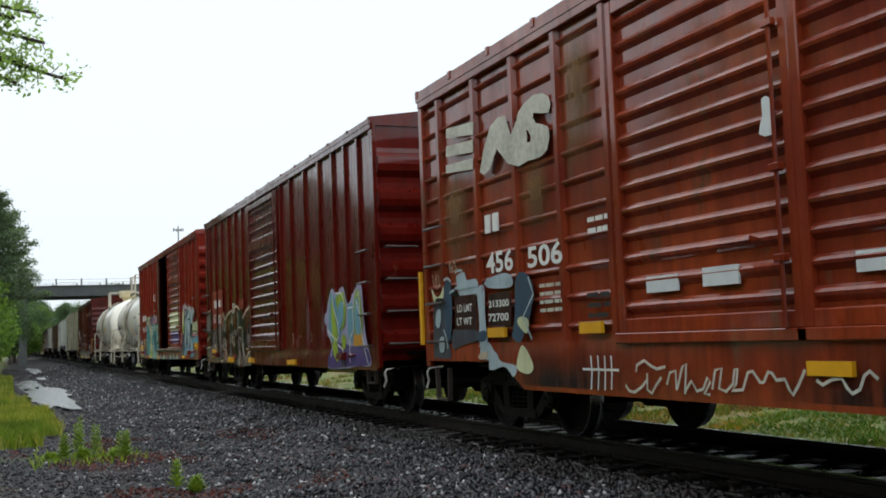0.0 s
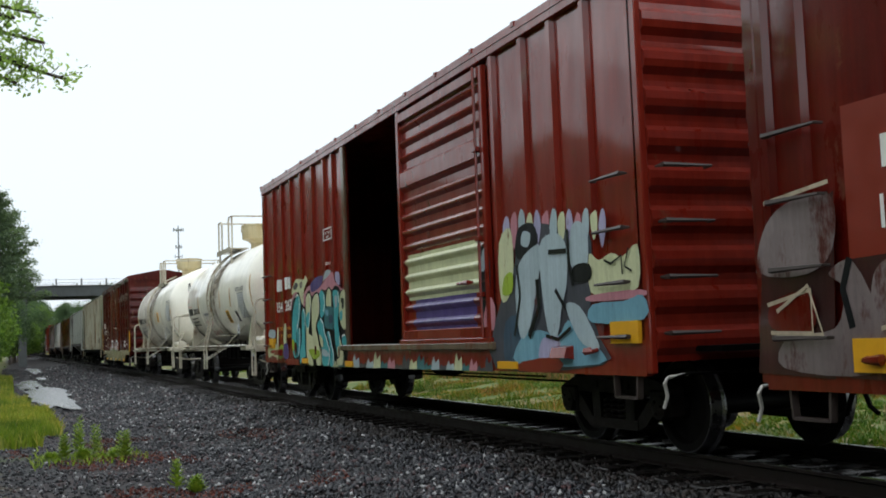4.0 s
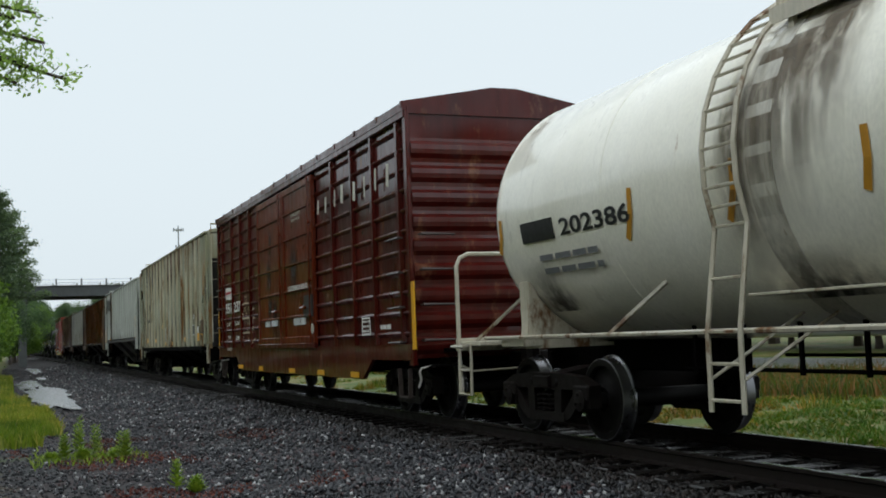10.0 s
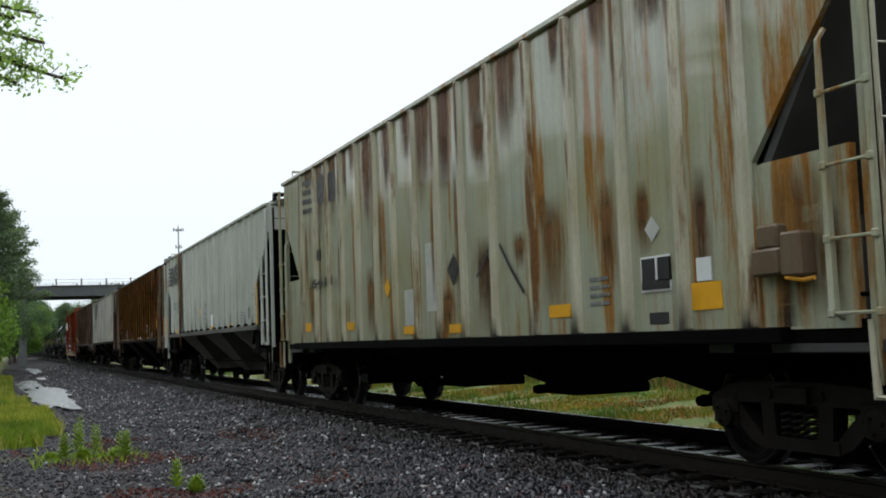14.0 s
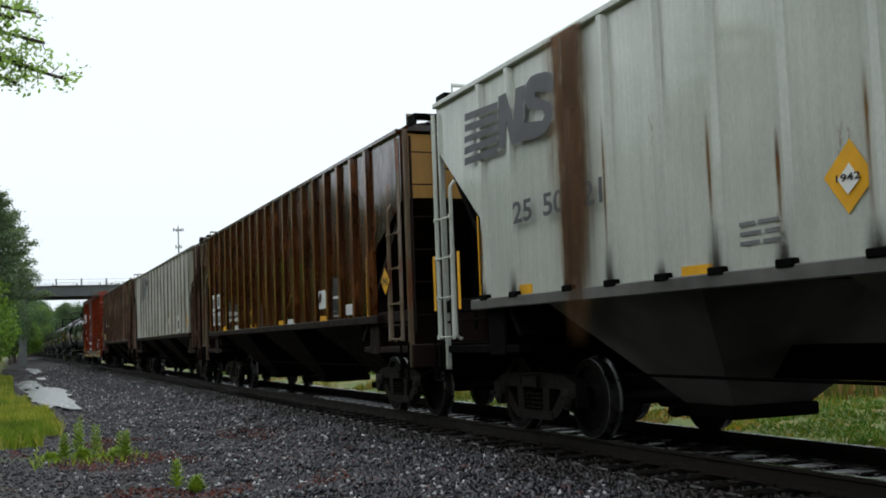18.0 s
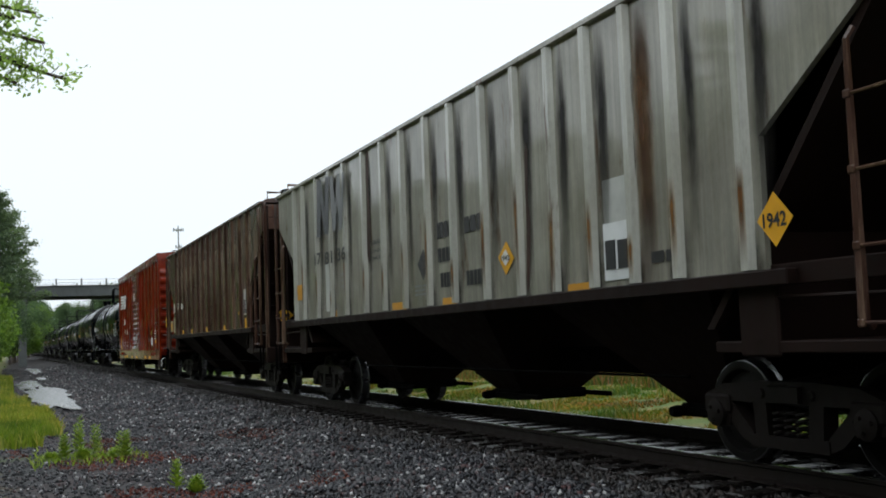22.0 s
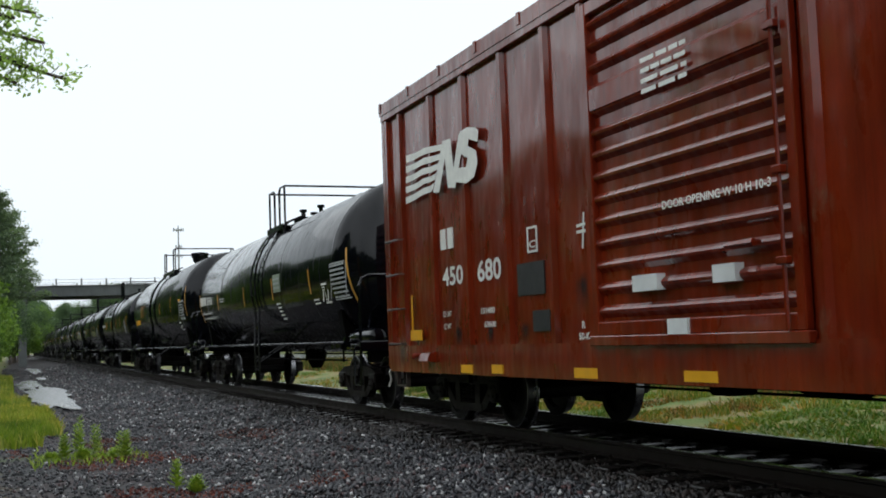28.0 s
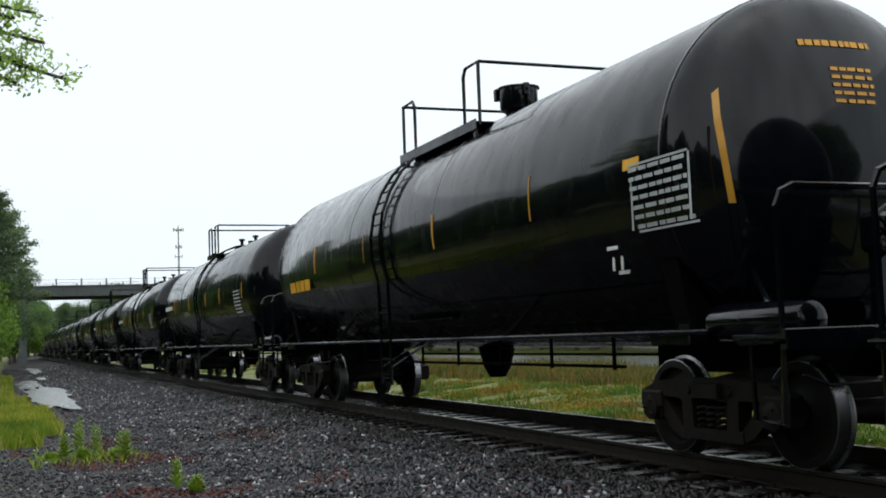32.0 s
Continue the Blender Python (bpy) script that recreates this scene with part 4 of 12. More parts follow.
def build_bridge():
    # Steel colour raised so the paleness of distance haze is painted in.
    steel = plain("bridge_haze_pale_steel", (0.075, 0.083, 0.083), 0.6, 0.0, 0.4, 2.0)
    concrete = plain("bridge_concrete", (0.13, 0.13, 0.125), 0.8, 0.0, 0.4, 3.0)
    y0, y1 = 127.5, 136.5
    bridge = thing("road_bridge", "dark steel girder road bridge crossing over the railway on a pier", "bridge", kind="structure")
    part("deck", Geo().box(-26, 40, y0 + 0.2, y1 - 0.2, 7.95, 8.25), concrete, bridge)
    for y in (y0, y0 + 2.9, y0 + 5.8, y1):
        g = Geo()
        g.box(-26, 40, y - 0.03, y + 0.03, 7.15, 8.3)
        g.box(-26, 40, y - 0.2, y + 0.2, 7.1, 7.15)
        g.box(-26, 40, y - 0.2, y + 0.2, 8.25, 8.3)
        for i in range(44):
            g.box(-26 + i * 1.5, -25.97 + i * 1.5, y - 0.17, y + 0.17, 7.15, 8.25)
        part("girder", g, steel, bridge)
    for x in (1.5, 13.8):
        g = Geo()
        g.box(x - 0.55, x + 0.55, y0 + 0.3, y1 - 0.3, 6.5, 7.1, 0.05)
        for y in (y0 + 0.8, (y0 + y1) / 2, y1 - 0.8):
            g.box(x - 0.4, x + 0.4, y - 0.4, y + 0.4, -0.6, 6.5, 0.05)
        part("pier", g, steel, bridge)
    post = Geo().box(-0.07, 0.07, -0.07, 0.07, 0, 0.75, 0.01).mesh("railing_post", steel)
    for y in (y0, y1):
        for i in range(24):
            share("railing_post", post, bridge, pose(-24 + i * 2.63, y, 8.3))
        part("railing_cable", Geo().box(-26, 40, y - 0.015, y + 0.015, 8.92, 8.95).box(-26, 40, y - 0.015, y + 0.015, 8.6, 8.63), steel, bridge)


def build_mast():
    steel = plain("mast_steel", (0.32, 0.34, 0.35), 0.6, 0.2, 0.2)
    mast = thing("cell_tower", "slim grey steel mast with antenna rings above the trees", "mast", m=pose(42.7, 300, -1.0))
    part("pole", Geo().lathe("z", (0, 0, 0), [(0, 0.55), (20, 0.3), (34.5, 0.16)], 8), steel, mast)
    for z, r, nn in ((33.2, 1.3, 7), (28.6, 0.8, 5), (26.0, 0.9, 4)):
        g = Geo().lathe("z", (0, 0, 0), [(z, r * 0.85), (z + 0.15, r * 0.85)], 12)
        part("antenna_ring", g, steel, mast)
        for i in range(nn):
            a = 6.283 * i / nn
            part("antenna", Geo().box(math.cos(a) * r - 0.1, math.cos(a) * r + 0.1, math.sin(a) * r - 0.1, math.sin(a) * r + 0.1, z - 0.3, z + 0.6), steel, mast)


def build_road():
    wet = plain("wet_asphalt", (0.05, 0.05, 0.052), 0.3, 0.0, 0.3, 20.0, 0.1)
    solid("road", Geo().box(24.2, 32.5, -300, 700, -0.45, -0.325), wet, "wet asphalt road running beside the railway", "road", kind="structure")


build_ground()
build_track()
build_puddles()
build_road()
build_bridge()
build_mast()
build_trees()
build_grass()
build_litter()

# ---- rolling stock: parts that all cars share ----
# A car's own space: x across (the side towards the path is -x), y back along the train from its leading end, z up from the rail.
WHEEL_R = 0.44
HALF = 1.55


def wheel_mesh():
    g = Geo()
    prof = [(-0.045, 0.10), (-0.06, 0.13), (-0.02, 0.19), (-0.01, 0.33), (-0.07, 0.36), (-0.07, 0.425), (-0.065, 0.437), (0.045, 0.444), (0.058, 0.472), (0.075, 0.47), (0.075, 0.36), (0.02, 0.33), (0.01, 0.19), (0.07, 0.13), (0.07, 0.10)]
    g.lathe("x", (0, 0, 0), prof, 32)
    return g


WHEEL_ME = wheel_mesh().mesh("wheel", [WHEEL_STEEL, TREAD], True)
for poly in WHEEL_ME.polygons:
    r = math.hypot(poly.center.y, poly.center.z)
    if r > 0.415:
        poly.material_index = 1
AXLE_ME = Geo().lathe("x", (0, 0, 0), [(-1.0, 0.075), (-0.7, 0.08), (-0.6, 0.1), (0.6, 0.1), (0.7, 0.08), (1.0, 0.075)], 12).mesh("axle", WHEEL_STEEL, True)
CAP = Geo().lathe("x", (0, 0, 0), [(-0.09, 0.07), (-0.08, 0.115), (0.06, 0.125), (0.07, 0.1)], 14)
for i in range(3):
    a = i * 2.094
    CAP.lathe("x", (0, math.cos(a) * 0.065, math.sin(a) * 0.065), [(-0.11, 0.014), (-0.085, 0.018)], 6)
CAP_ME = CAP.mesh("bearing_cap", TRUCK, True)


def sideframe_geo():
    g = Geo()
    t0, t1 = -0.07, 0.07
    g.prism([(-1.06, 0.50), (-0.72, 0.545), (0.72, 0.545), (1.06, 0.50), (1.06, 0.60), (0.8, 0.69), (0.35, 0.72), (-0.35, 0.72), (-0.8, 0.69), (-1.06, 0.60)], "x", t0, t1)
    g.prism([(-0.46, 0.19), (0.46, 0.19), (0.46, 0.29), (-0.46, 0.29)], "x", t0, t1)
    for s in (-1, 1):
        g.prism([(s * 0.44, 0.19), (s * 0.60, 0.25), (s * 0.92, 0.52), (s * 0.74, 0.56), (s * 0.44, 0.30)], "x", t0 + 0.01, t1 - 0.01)
        g.prism([(s * 0.24, 0.28), (s * 0.40, 0.28), (s * 0.42, 0.56), (s * 0.26, 0.56)], "x", t0, t1)
        g.box(t0 - 0.03, t1, s * 0.89 - 0.17, s * 0.89 + 0.17, 0.44, 0.60, 0.02)
        g.prism([(s * 0.74, 0.34), (s * 0.80, 0.34), (s * 0.80, 0.5), (s * 0.72, 0.5)], "x", t0, t1)
        g.prism([(s * 0.99, 0.36), (s * 1.06, 0.36), (s * 1.06, 0.52), (s * 0.99, 0.52)], "x", t0, t1)
    for k in (-0.30, 0.30):
        g.lathe("x", (0, k, 0.62), [(t0 - 0.02, 0.035), (t0, 0.045)], 8)
    return g


SIDEFRAME_ME = sideframe_geo().mesh("side_frame", TRUCK)
SPRING_PTS = [(math.cos(i * 0.785) * 0.055, math.sin(i * 0.785) * 0.055, 0.29 + 0.22 * i / 34) for i in range(35)]
SPRING_ME = Geo().pipe(SPRING_PTS, 0.013, 5).mesh("coil_spring", TRUCK, True)
BOLSTER_ME = Geo().prism([(-1.12, 0.56), (-0.6, 0.46), (0.6, 0.46), (1.12, 0.56), (1.12, 0.68), (0.5, 0.78), (-0.5, 0.78), (-1.12, 0.68)], "y", -0.19, 0.19).mesh("bolster", TRUCK)
SHOE_ME = Geo().prism([(-0.05, 0.28), (0.02, 0.26), (0.04, 0.45), (0.02, 0.62), (-0.05, 0.6), (-0.02, 0.45)], "x", -0.05, 0.05).mesh("brake_shoe", TRUCK)
SPINNING = []


def truck(car, yc, rusty=None):
    for sx in (-1, 1):
        f = share("side_frame", SIDEFRAME_ME, car, pose(sx * 1.0, yc, 0, 0, 0, 0 if sx < 0 else 180))
        for k in (-0.14, 0.0, 0.14):
            share("coil_spring", SPRING_ME, f, pose(-0.02, k, 0))
    share("bolster", BOLSTER_ME, car, pose(0, yc, 0))
    for k in (-0.89, 0.89):
        ax = share("wheelset", AXLE_ME, car, pose(0, yc + k, WHEEL_R))
        for sx in (-1, 1):
            share("wheel", WHEEL_ME, ax, pose(sx * 0.755, 0, 0, 0, 0, 0 if sx < 0 else 180))
            share("bearing_cap", CAP_ME, ax, pose(sx * 1.03, 0, 0, 0, 0, 0 if sx < 0 else 180))
        SPINNING.append((ax, yc + k))
        for sx in (-1, 1):
            s = -1 if k > 0 else 1
            share("brake_shoe", SHOE_ME, car, pose(sx * 0.755, yc + k + s * 0.46, 0, 0, 0, 0 if s > 0 else 180))


COUPLER = Geo().box(-0.07, 0.07, -0.55, 0.3, 0.76, 0.92, 0.02)
COUPLER.prism([(-0.16, -0.55), (0.02, -0.55), (0.05, -0.72), (-0.02, -0.82), (-0.08, -0.74), (-0.14, -0.86), (-0.2, -0.8)], "z", 0.70, 0.98)
COUPLER.box(-0.02, 0.26, -0.62, -0.5, 0.74, 0.94, 0.02)
COUPLER_ME = COUPLER.mesh("coupler", TRUCK)
HOSE_ME = Geo().pipe([(0.35, -0.1, 0.8), (0.38, -0.35, 0.72), (0.33, -0.55, 0.42), (0.2, -0.78, 0.38)], 0.022, 6).mesh("air_hose", UNDER, True)


def couplers(car, length, reach=1.0):
    for y, turn in ((0, 0), (length, 180)):
        share("coupler", COUPLER_ME, car, pose(0, y, 0, 0, 0, turn) @ Matrix.Diagonal((1, reach, 1, 1)))
        share("air_hose", HOSE_ME, car, pose(0, y, 0, 0, 0, turn))


def ladder(car, pts, rungs, mat, name="ladder", r=0.018):
    """Two stiles and rungs. pts: foot and head of the two stiles."""
    a0, a1, b0, b1 = (Vector(p) for p in pts)
    stile = Geo().rod(a0, a1, r * 1.3, 5).rod(b0, b1, r * 1.3, 5)
    ob = part(name, stile, mat, car)
    rung = Geo()
    for i in range(rungs):
        t = (i + 0.5) / rungs
        rung = Geo().rod(a0.lerp(a1, t), b0.lerp(b1, t), r * 0.55, 5)
        part("rung", rung, mat, ob)
    return ob


def grab(car, p, q, out, mat, r=0.014, name="grab_iron"):
    p, q, o = Vector(p), Vector(q), Vector(out)
    return part(name, Geo().pipe([p, p + o, q + o, q], r, 5), mat, car)


def lever_handle(car, x, y, z):
    """The bent handle at the outer end of an uncoupling lever."""
    part("lever_handle", Geo().pipe([(x + 0.2, y, z + 0.02), (x, y, z), (x - 0.03, y, z - 0.05), (x - 0.01, y, z - 0.16), (x - 0.05, y, z - 0.26)], 0.016, 6), HANDLE, car, "bare worn steel handle", True)


def stirrup(car, y, z, mat, x=-1.5, w=0.36, drop=0.42):
    return part("sill_step", Geo().pipe([(x, y - w / 2, z), (x, y - w / 2 + 0.03, z - drop), (x, y + w / 2 - 0.03, z - drop), (x, y + w / 2, z)], 0.018, 5), mat, car)


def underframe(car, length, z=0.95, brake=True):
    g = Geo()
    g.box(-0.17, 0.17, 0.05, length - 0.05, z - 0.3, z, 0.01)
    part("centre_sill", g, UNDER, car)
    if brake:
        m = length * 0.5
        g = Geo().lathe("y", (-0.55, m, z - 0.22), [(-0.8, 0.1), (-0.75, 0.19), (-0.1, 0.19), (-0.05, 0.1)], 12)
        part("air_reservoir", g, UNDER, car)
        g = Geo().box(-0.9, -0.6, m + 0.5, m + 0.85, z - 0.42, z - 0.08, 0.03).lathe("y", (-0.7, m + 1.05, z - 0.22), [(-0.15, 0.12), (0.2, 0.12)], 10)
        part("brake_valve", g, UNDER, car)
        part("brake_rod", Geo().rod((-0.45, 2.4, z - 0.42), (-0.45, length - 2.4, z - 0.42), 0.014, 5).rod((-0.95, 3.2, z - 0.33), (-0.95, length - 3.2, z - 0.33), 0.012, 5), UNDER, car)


# ---- boxcars ----
def corrugated(y0, y1, z0, z1, x, depth, pitch, thick=0.04, bead=0.45, skew=0.5):
    """A pressed sheet with level beads, as a closed slab; x is its outer plane."""
    n = max(int(round((z1 - z0) / pitch)), 1)
    p = (z1 - z0) / n
    line = []
    for i in range(n):
        a = z0 + i * p
        line += [(x + depth, a), (x + depth, a + p * (1 - bead) * 0.5), (x + depth * 0.15, a + p * (0.5 - bead * 0.12)), (x, a + p * (0.5 + bead * 0.1)), (x + depth * 0.3, a + p * (0.5 + bead * 0.3)), (x + depth, a + p * (0.5 + bead * 0.5))]
    line.append((x + depth, z1))
    g = Geo()
    back = x + depth + thick
    g.prism(line + [(back, z1), (back, z0)], "y", y0, y1)
    return g


def ribbed_end(car, y, sign, zs, ze, zp, mat, n, depth=0.07, half=HALF - 0.06, plain_top=0.4):
    """An end wall with pressed level ribs, and a gable above. sign: -1 for the leading end."""
    zt = ze - plain_top
    line = []
    p = (zt - zs) / n
    for i in range(n):
        a = zs + i * p
        for k, d in ((0.0, 0.0), (0.16, 0.0), (0.34, 0.8), (0.52, 1.0), (0.72, 0.9), (0.86, 0.1)):
            line.append((y + sign * depth * d, a + p * k))
    line.append((y, zt))
    line.append((y, ze - 0.02))
    back = y - sign * 0.05
    g = Geo()
    g.prism(line + [(back, ze - 0.02), (back, zs)], "x", -half, half)
    part("end_wall", g, mat, car)
    g = Geo().prism([(-half - 0.03, ze - 0.06), (half + 0.03, ze - 0.06), (half + 0.03, ze + 0.05), (0.2, zp - 0.012), (-0.2, zp - 0.012), (-half - 0.03, ze + 0.05)], "y", min(y - sign * 0.03, y + sign * 0.035), max(y - sign * 0.03, y + sign * 0.035))
    part("gable", g, mat, car)
    for sx in (-1, 1):
        g = Geo().box(sx * HALF - 0.07 if sx > 0 else -HALF, HALF if sx > 0 else -HALF + 0.07, min(y - sign * 0.1, y + sign * 0.03), max(y - sign * 0.1, y + sign * 0.03), zs - 0.1, ze, 0.012)
        part("corner_post", g, mat, car)


def roof_of(car, length, ze, zp, mat, n=13, lip=0.13):
    g = Geo()
    g.prism([(-HALF - 0.03, ze - 0.02), (-HALF - 0.03, ze + lip), (-0.2, zp), (0.2, zp), (HALF + 0.03, ze + lip), (HALF + 0.03, ze - 0.02)], "y", -0.02, length + 0.02)
    ob = part("roof", g, mat, car)
    for i in range(n + 1):
        y = 0.03 + (length - 0.06) * i / n
        g = Geo().prism([(-HALF - 0.042, ze + 0.03), (-HALF - 0.042, ze + lip + 0.015), (-0.2, zp + 0.03), (0.2, zp + 0.03), (HALF + 0.042, ze + lip + 0.015), (HALF + 0.042, ze + 0.03)], "y", y - 0.035, y + 0.035)
        part("roof_seam", g, mat, ob)
    return ob


def boxcar(label, length, zs, ze, zp, mat, posts, doors, corr=0.0, ends=9, end_depth=0.07, roof_mat=None, door_mat=None, sill=None, sill_mat=None, bead=0.3, panel_bottom=None, truck_in=1.5, ladders=True, plain_top=0.4, lip=0.13, step_mat=None):
    """doors: (y0, y1, style, open) on the near side; posts: places of the outer posts, all in the car's y."""
    car = thing("boxcar", label, "freight car", "cars of the train")
    roof_mat, door_mat = roof_mat or mat, door_mat or mat
    bottom = panel_bottom or zs + 0.28
    lo, hi = min(d[0] for d in doors), max(d[1] for d in doors)
    for sx in (-1, 1):
        turn = sx > 0
        edges = sorted([0.05] + [p for p in posts if p < lo] + [lo] + [hi] + [p for p in posts if p > hi] + [length - 0.05])
        for a, b in zip(edges, edges[1:]):
            if a >= lo - 1e-6 and b <= hi + 1e-6:
                continue
            if corr:
                g = corrugated(a, b, bottom, ze - 0.1, -HALF + 0.015, 0.045, corr, bead=bead)
            else:
                g = Geo().box(-HALF + 0.05, -HALF + 0.09, a, b, bottom, ze - 0.1)
            if turn:
                g.v = [(-x, y, z) for x, y, z in g.v]
                g.f = [f[::-1] for f in g.f]
            part("side_panel", g, mat, car)
        for p in posts:
            x0, x1 = (-HALF, -HALF + 0.07)
            g = Geo().prism([(x0 + 0.055, p - 0.075), (x0, p - 0.04), (x0, p + 0.04), (x0 + 0.055, p + 0.075)], "z", bottom - 0.04, ze - 0.1)
            if turn:
                g.v = [(-x, y, z) for x, y, z in g.v]
                g.f = [f[::-1] for f in g.f]
            part("side_post", g, mat, car)
        # top chord and side sill
        g = Geo().box(sx * HALF - 0.03 if sx > 0 else -HALF - 0.02, HALF + 0.02 if sx > 0 else -HALF + 0.05, 0, length, ze - 0.11, ze + 0.005, 0.01)
        part("top_chord", g, mat, car)
        xa, xb = (-HALF - 0.004, -HALF + 0.06) if sx < 0 else (HALF - 0.06, HALF + 0.004)
        prof = sill or [(0.05, zs), (length - 0.05, zs)]
        g = Geo().prism([(0.03, bottom)] + prof + [(length - 0.03, bottom)], "x", xa, xb)
        part("side_sill", g, sill_mat or mat, car)
    for d in doors:
        boxcar_door(car, d, zs, ze, door_mat, mat, bottom)
    # far side is closed
    g = Geo().box(HALF - 0.09, HALF - 0.05, lo, hi, bottom, ze - 0.1)
    part("far_door", g, door_mat, car)
    part("floor", Geo().box(-HALF + 0.06, HALF - 0.06, 0.05, length - 0.05, bottom - 0.06, bottom), WOOD_IN, car)
    ribbed_end(car, 0.0, -1, bottom - 0.2, ze, zp, mat, ends, end_depth, plain_top=plain_top)
    ribbed_end(car, length, 1, bottom - 0.2, ze, zp, mat, ends, end_depth, plain_top=plain_top)
    roof_of(car, length, ze, zp, roof_mat, lip=lip)
    underframe(car, length, bottom - 0.08)
    for k in range(1, 6):
        y = length * k / 6
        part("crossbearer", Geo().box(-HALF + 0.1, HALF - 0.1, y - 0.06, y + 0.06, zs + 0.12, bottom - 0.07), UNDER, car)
    for yc in (truck_in, length - truck_in):
        truck(car, yc)
    for y, s in ((0.0, -1), (length, 1)):
        ym = y - s * truck_in
        if not sill:
            part("jacking_pad", Geo().prism([(-HALF - 0.13, zs + 0.16), (-HALF - 0.10, zs + 0.26), (-HALF, zs + 0.28), (-HALF, zs + 0.14)], "y", ym - 0.16, ym + 0.16), mat, car)
            part("rope_staple", Geo().pipe([(-HALF, ym + s * 0.5, zs + 0.24), (-HALF - 0.07, ym + s * 0.5, zs + 0.22), (-HALF - 0.07, ym + s * 0.64, zs + 0.22), (-HALF, ym + s * 0.64, zs + 0.24)], 0.02, 6), mat, car)
        if ladders:
            for i in range(4):
                z = bottom + 0.03 + i * 0.487
                grab(car, (-HALF, y - s * 0.23, z), (-HALF, y - s * 0.78, z), (-0.07, 0, 0), GRAB_STEEL, 0.012)
                grab(car, (-1.42, y + s * 0.05, z + 0.02), (-0.92, y + s * 0.05, z + 0.02), (0, s * 0.12, 0), GRAB_STEEL, 0.012, "end_grab_iron")
        strap = Geo()
        ya, yb = y - s * 0.24, y - s * 0.68
        for p, q in (((ya, zs + 0.2), (ya - s * 0.03, zs - 0.2)), ((ya - s * 0.03, zs - 0.2), (yb + s * 0.03, zs - 0.2)), ((yb + s * 0.03, zs - 0.2), (yb, zs + 0.2))):
            d = Vector((q[0] - p[0], q[1] - p[1])).normalized() * 0.012
            strap.prism([(p[0] - d.y, p[1] + d.x), (q[0] - d.y, q[1] + d.x), (q[0] + d.y, q[1] - d.x), (p[0] + d.y, p[1] - d.x)], "x", -1.53, -1.47)
        part("sill_step", strap, step_mat or GRAB_STEEL, car)
        part("uncoupling_lever", Geo().pipe([(-1.45, y + s * 0.12, bottom - 0.35), (-1.3, y + s * 0.2, bottom - 0.3), (-0.2, y + s * 0.3, bottom - 0.3)], 0.014, 5), UNDER, car)
        lever_handle(car, -1.47, y + s * 0.14, bottom - 0.33)
        part("crossover_platform", Geo().box(-1.1, 1.1, min(y + s * 0.04, y + s * 0.42), max(y + s * 0.04, y + s * 0.42), bottom - 0.12, bottom - 0.07), UNDER, car)
    part("hand_brake_wheel", Geo().lathe("y", (0.55, -0.2, bottom + 1.4), [(-0.02, 0.26), (0.02, 0.26)], 18).rod((0.55, -0.02, bottom + 1.4), (0.55, -0.24, bottom + 1.4), 0.03), mat, car)
    couplers(car, length)
    return car


def boxcar_door(car, d, zs, ze, mat, frame_mat, bottom):
    y0, y1, style = d[:3]
    z0, z1 = bottom + 0.06, ze - 0.16
    x = -HALF - 0.03
    if style == "opening":
        for y in (y0, y1):
            part("door_post", Geo().box(-HALF - 0.01, -HALF + 0.09, y - 0.06, y + 0.06, bottom, ze - 0.1, 0.01), frame_mat, car)
        return
    door = part("door", corrugated(y0 + 0.08, y1 - 0.08, z0 + 0.12, z1 - 0.12, x + 0.012, 0.05, 0.21, 0.04, 0.55) if style in ("corrugated", "full")
                else Geo().box(x + 0.03, x + 0.07, y0 + 0.05, y1 - 0.05, z0, z1, 0.01), mat, car)
    fr = Geo()
    for a, b in ((y0, y0 + 0.1), (y1 - 0.1, y1)):
        fr.box(x, x + 0.075, a, b, z0, z1, 0.01)
    fr.box(x, x + 0.075, y0 + 0.1, y1 - 0.1, z0, z0 + 0.13, 0.01)
    fr.box(x, x + 0.075, y0 + 0.1, y1 - 0.1, z1 - 0.13, z1, 0.01)
    if style == "corrugated":
        zm = z0 + (z1 - z0) * 0.70
        fr.box(x + 0.004, x + 0.07, y0 + 0.1, y1 - 0.1, zm - 0.11, zm + 0.11, 0.01)
    part("door_frame", fr, mat, door)
    if style == "plug":
        for i in range(1, 6):
            z = z0 + (z1 - z0) * i / 6
            part("door_stiffener", Geo().prism([(x + 0.03, z - 0.03), (x - 0.01, z - 0.012), (x - 0.01, z + 0.012), (x + 0.03, z + 0.03)], "y", y0 + 0.06, y1 - 0.06), mat, door)
    part("door_track", Geo().box(-HALF - 0.055, -HALF + 0.02, y0 - 0.05, y1 + 0.05, bottom - 0.03, bottom + 0.062, 0.008), frame_mat, car)
    part("lock_bar", Geo().rod((x - 0.03, y0 + 0.16, z0), (x - 0.03, y0 + 0.16, z1), 0.018, 6), mat, door)
    for z in (z0 + 0.5, z0 + 1.15, z0 + 2.2):
        part("lock_keeper", Geo().box(x - 0.06, x, y0 + 0.1, y0 + 0.22, z - 0.03, z + 0.03, 0.008), mat, door)
    part("handle", Geo().pipe([(x, y0 + 0.45, z0 + 0.66), (x - 0.06, y0 + 0.45, z0 + 0.66), (x - 0.06, y0 + 0.8, z0 + 0.66), (x, y0 + 0.8, z0 + 0.66)], 0.016, 5), mat, door)


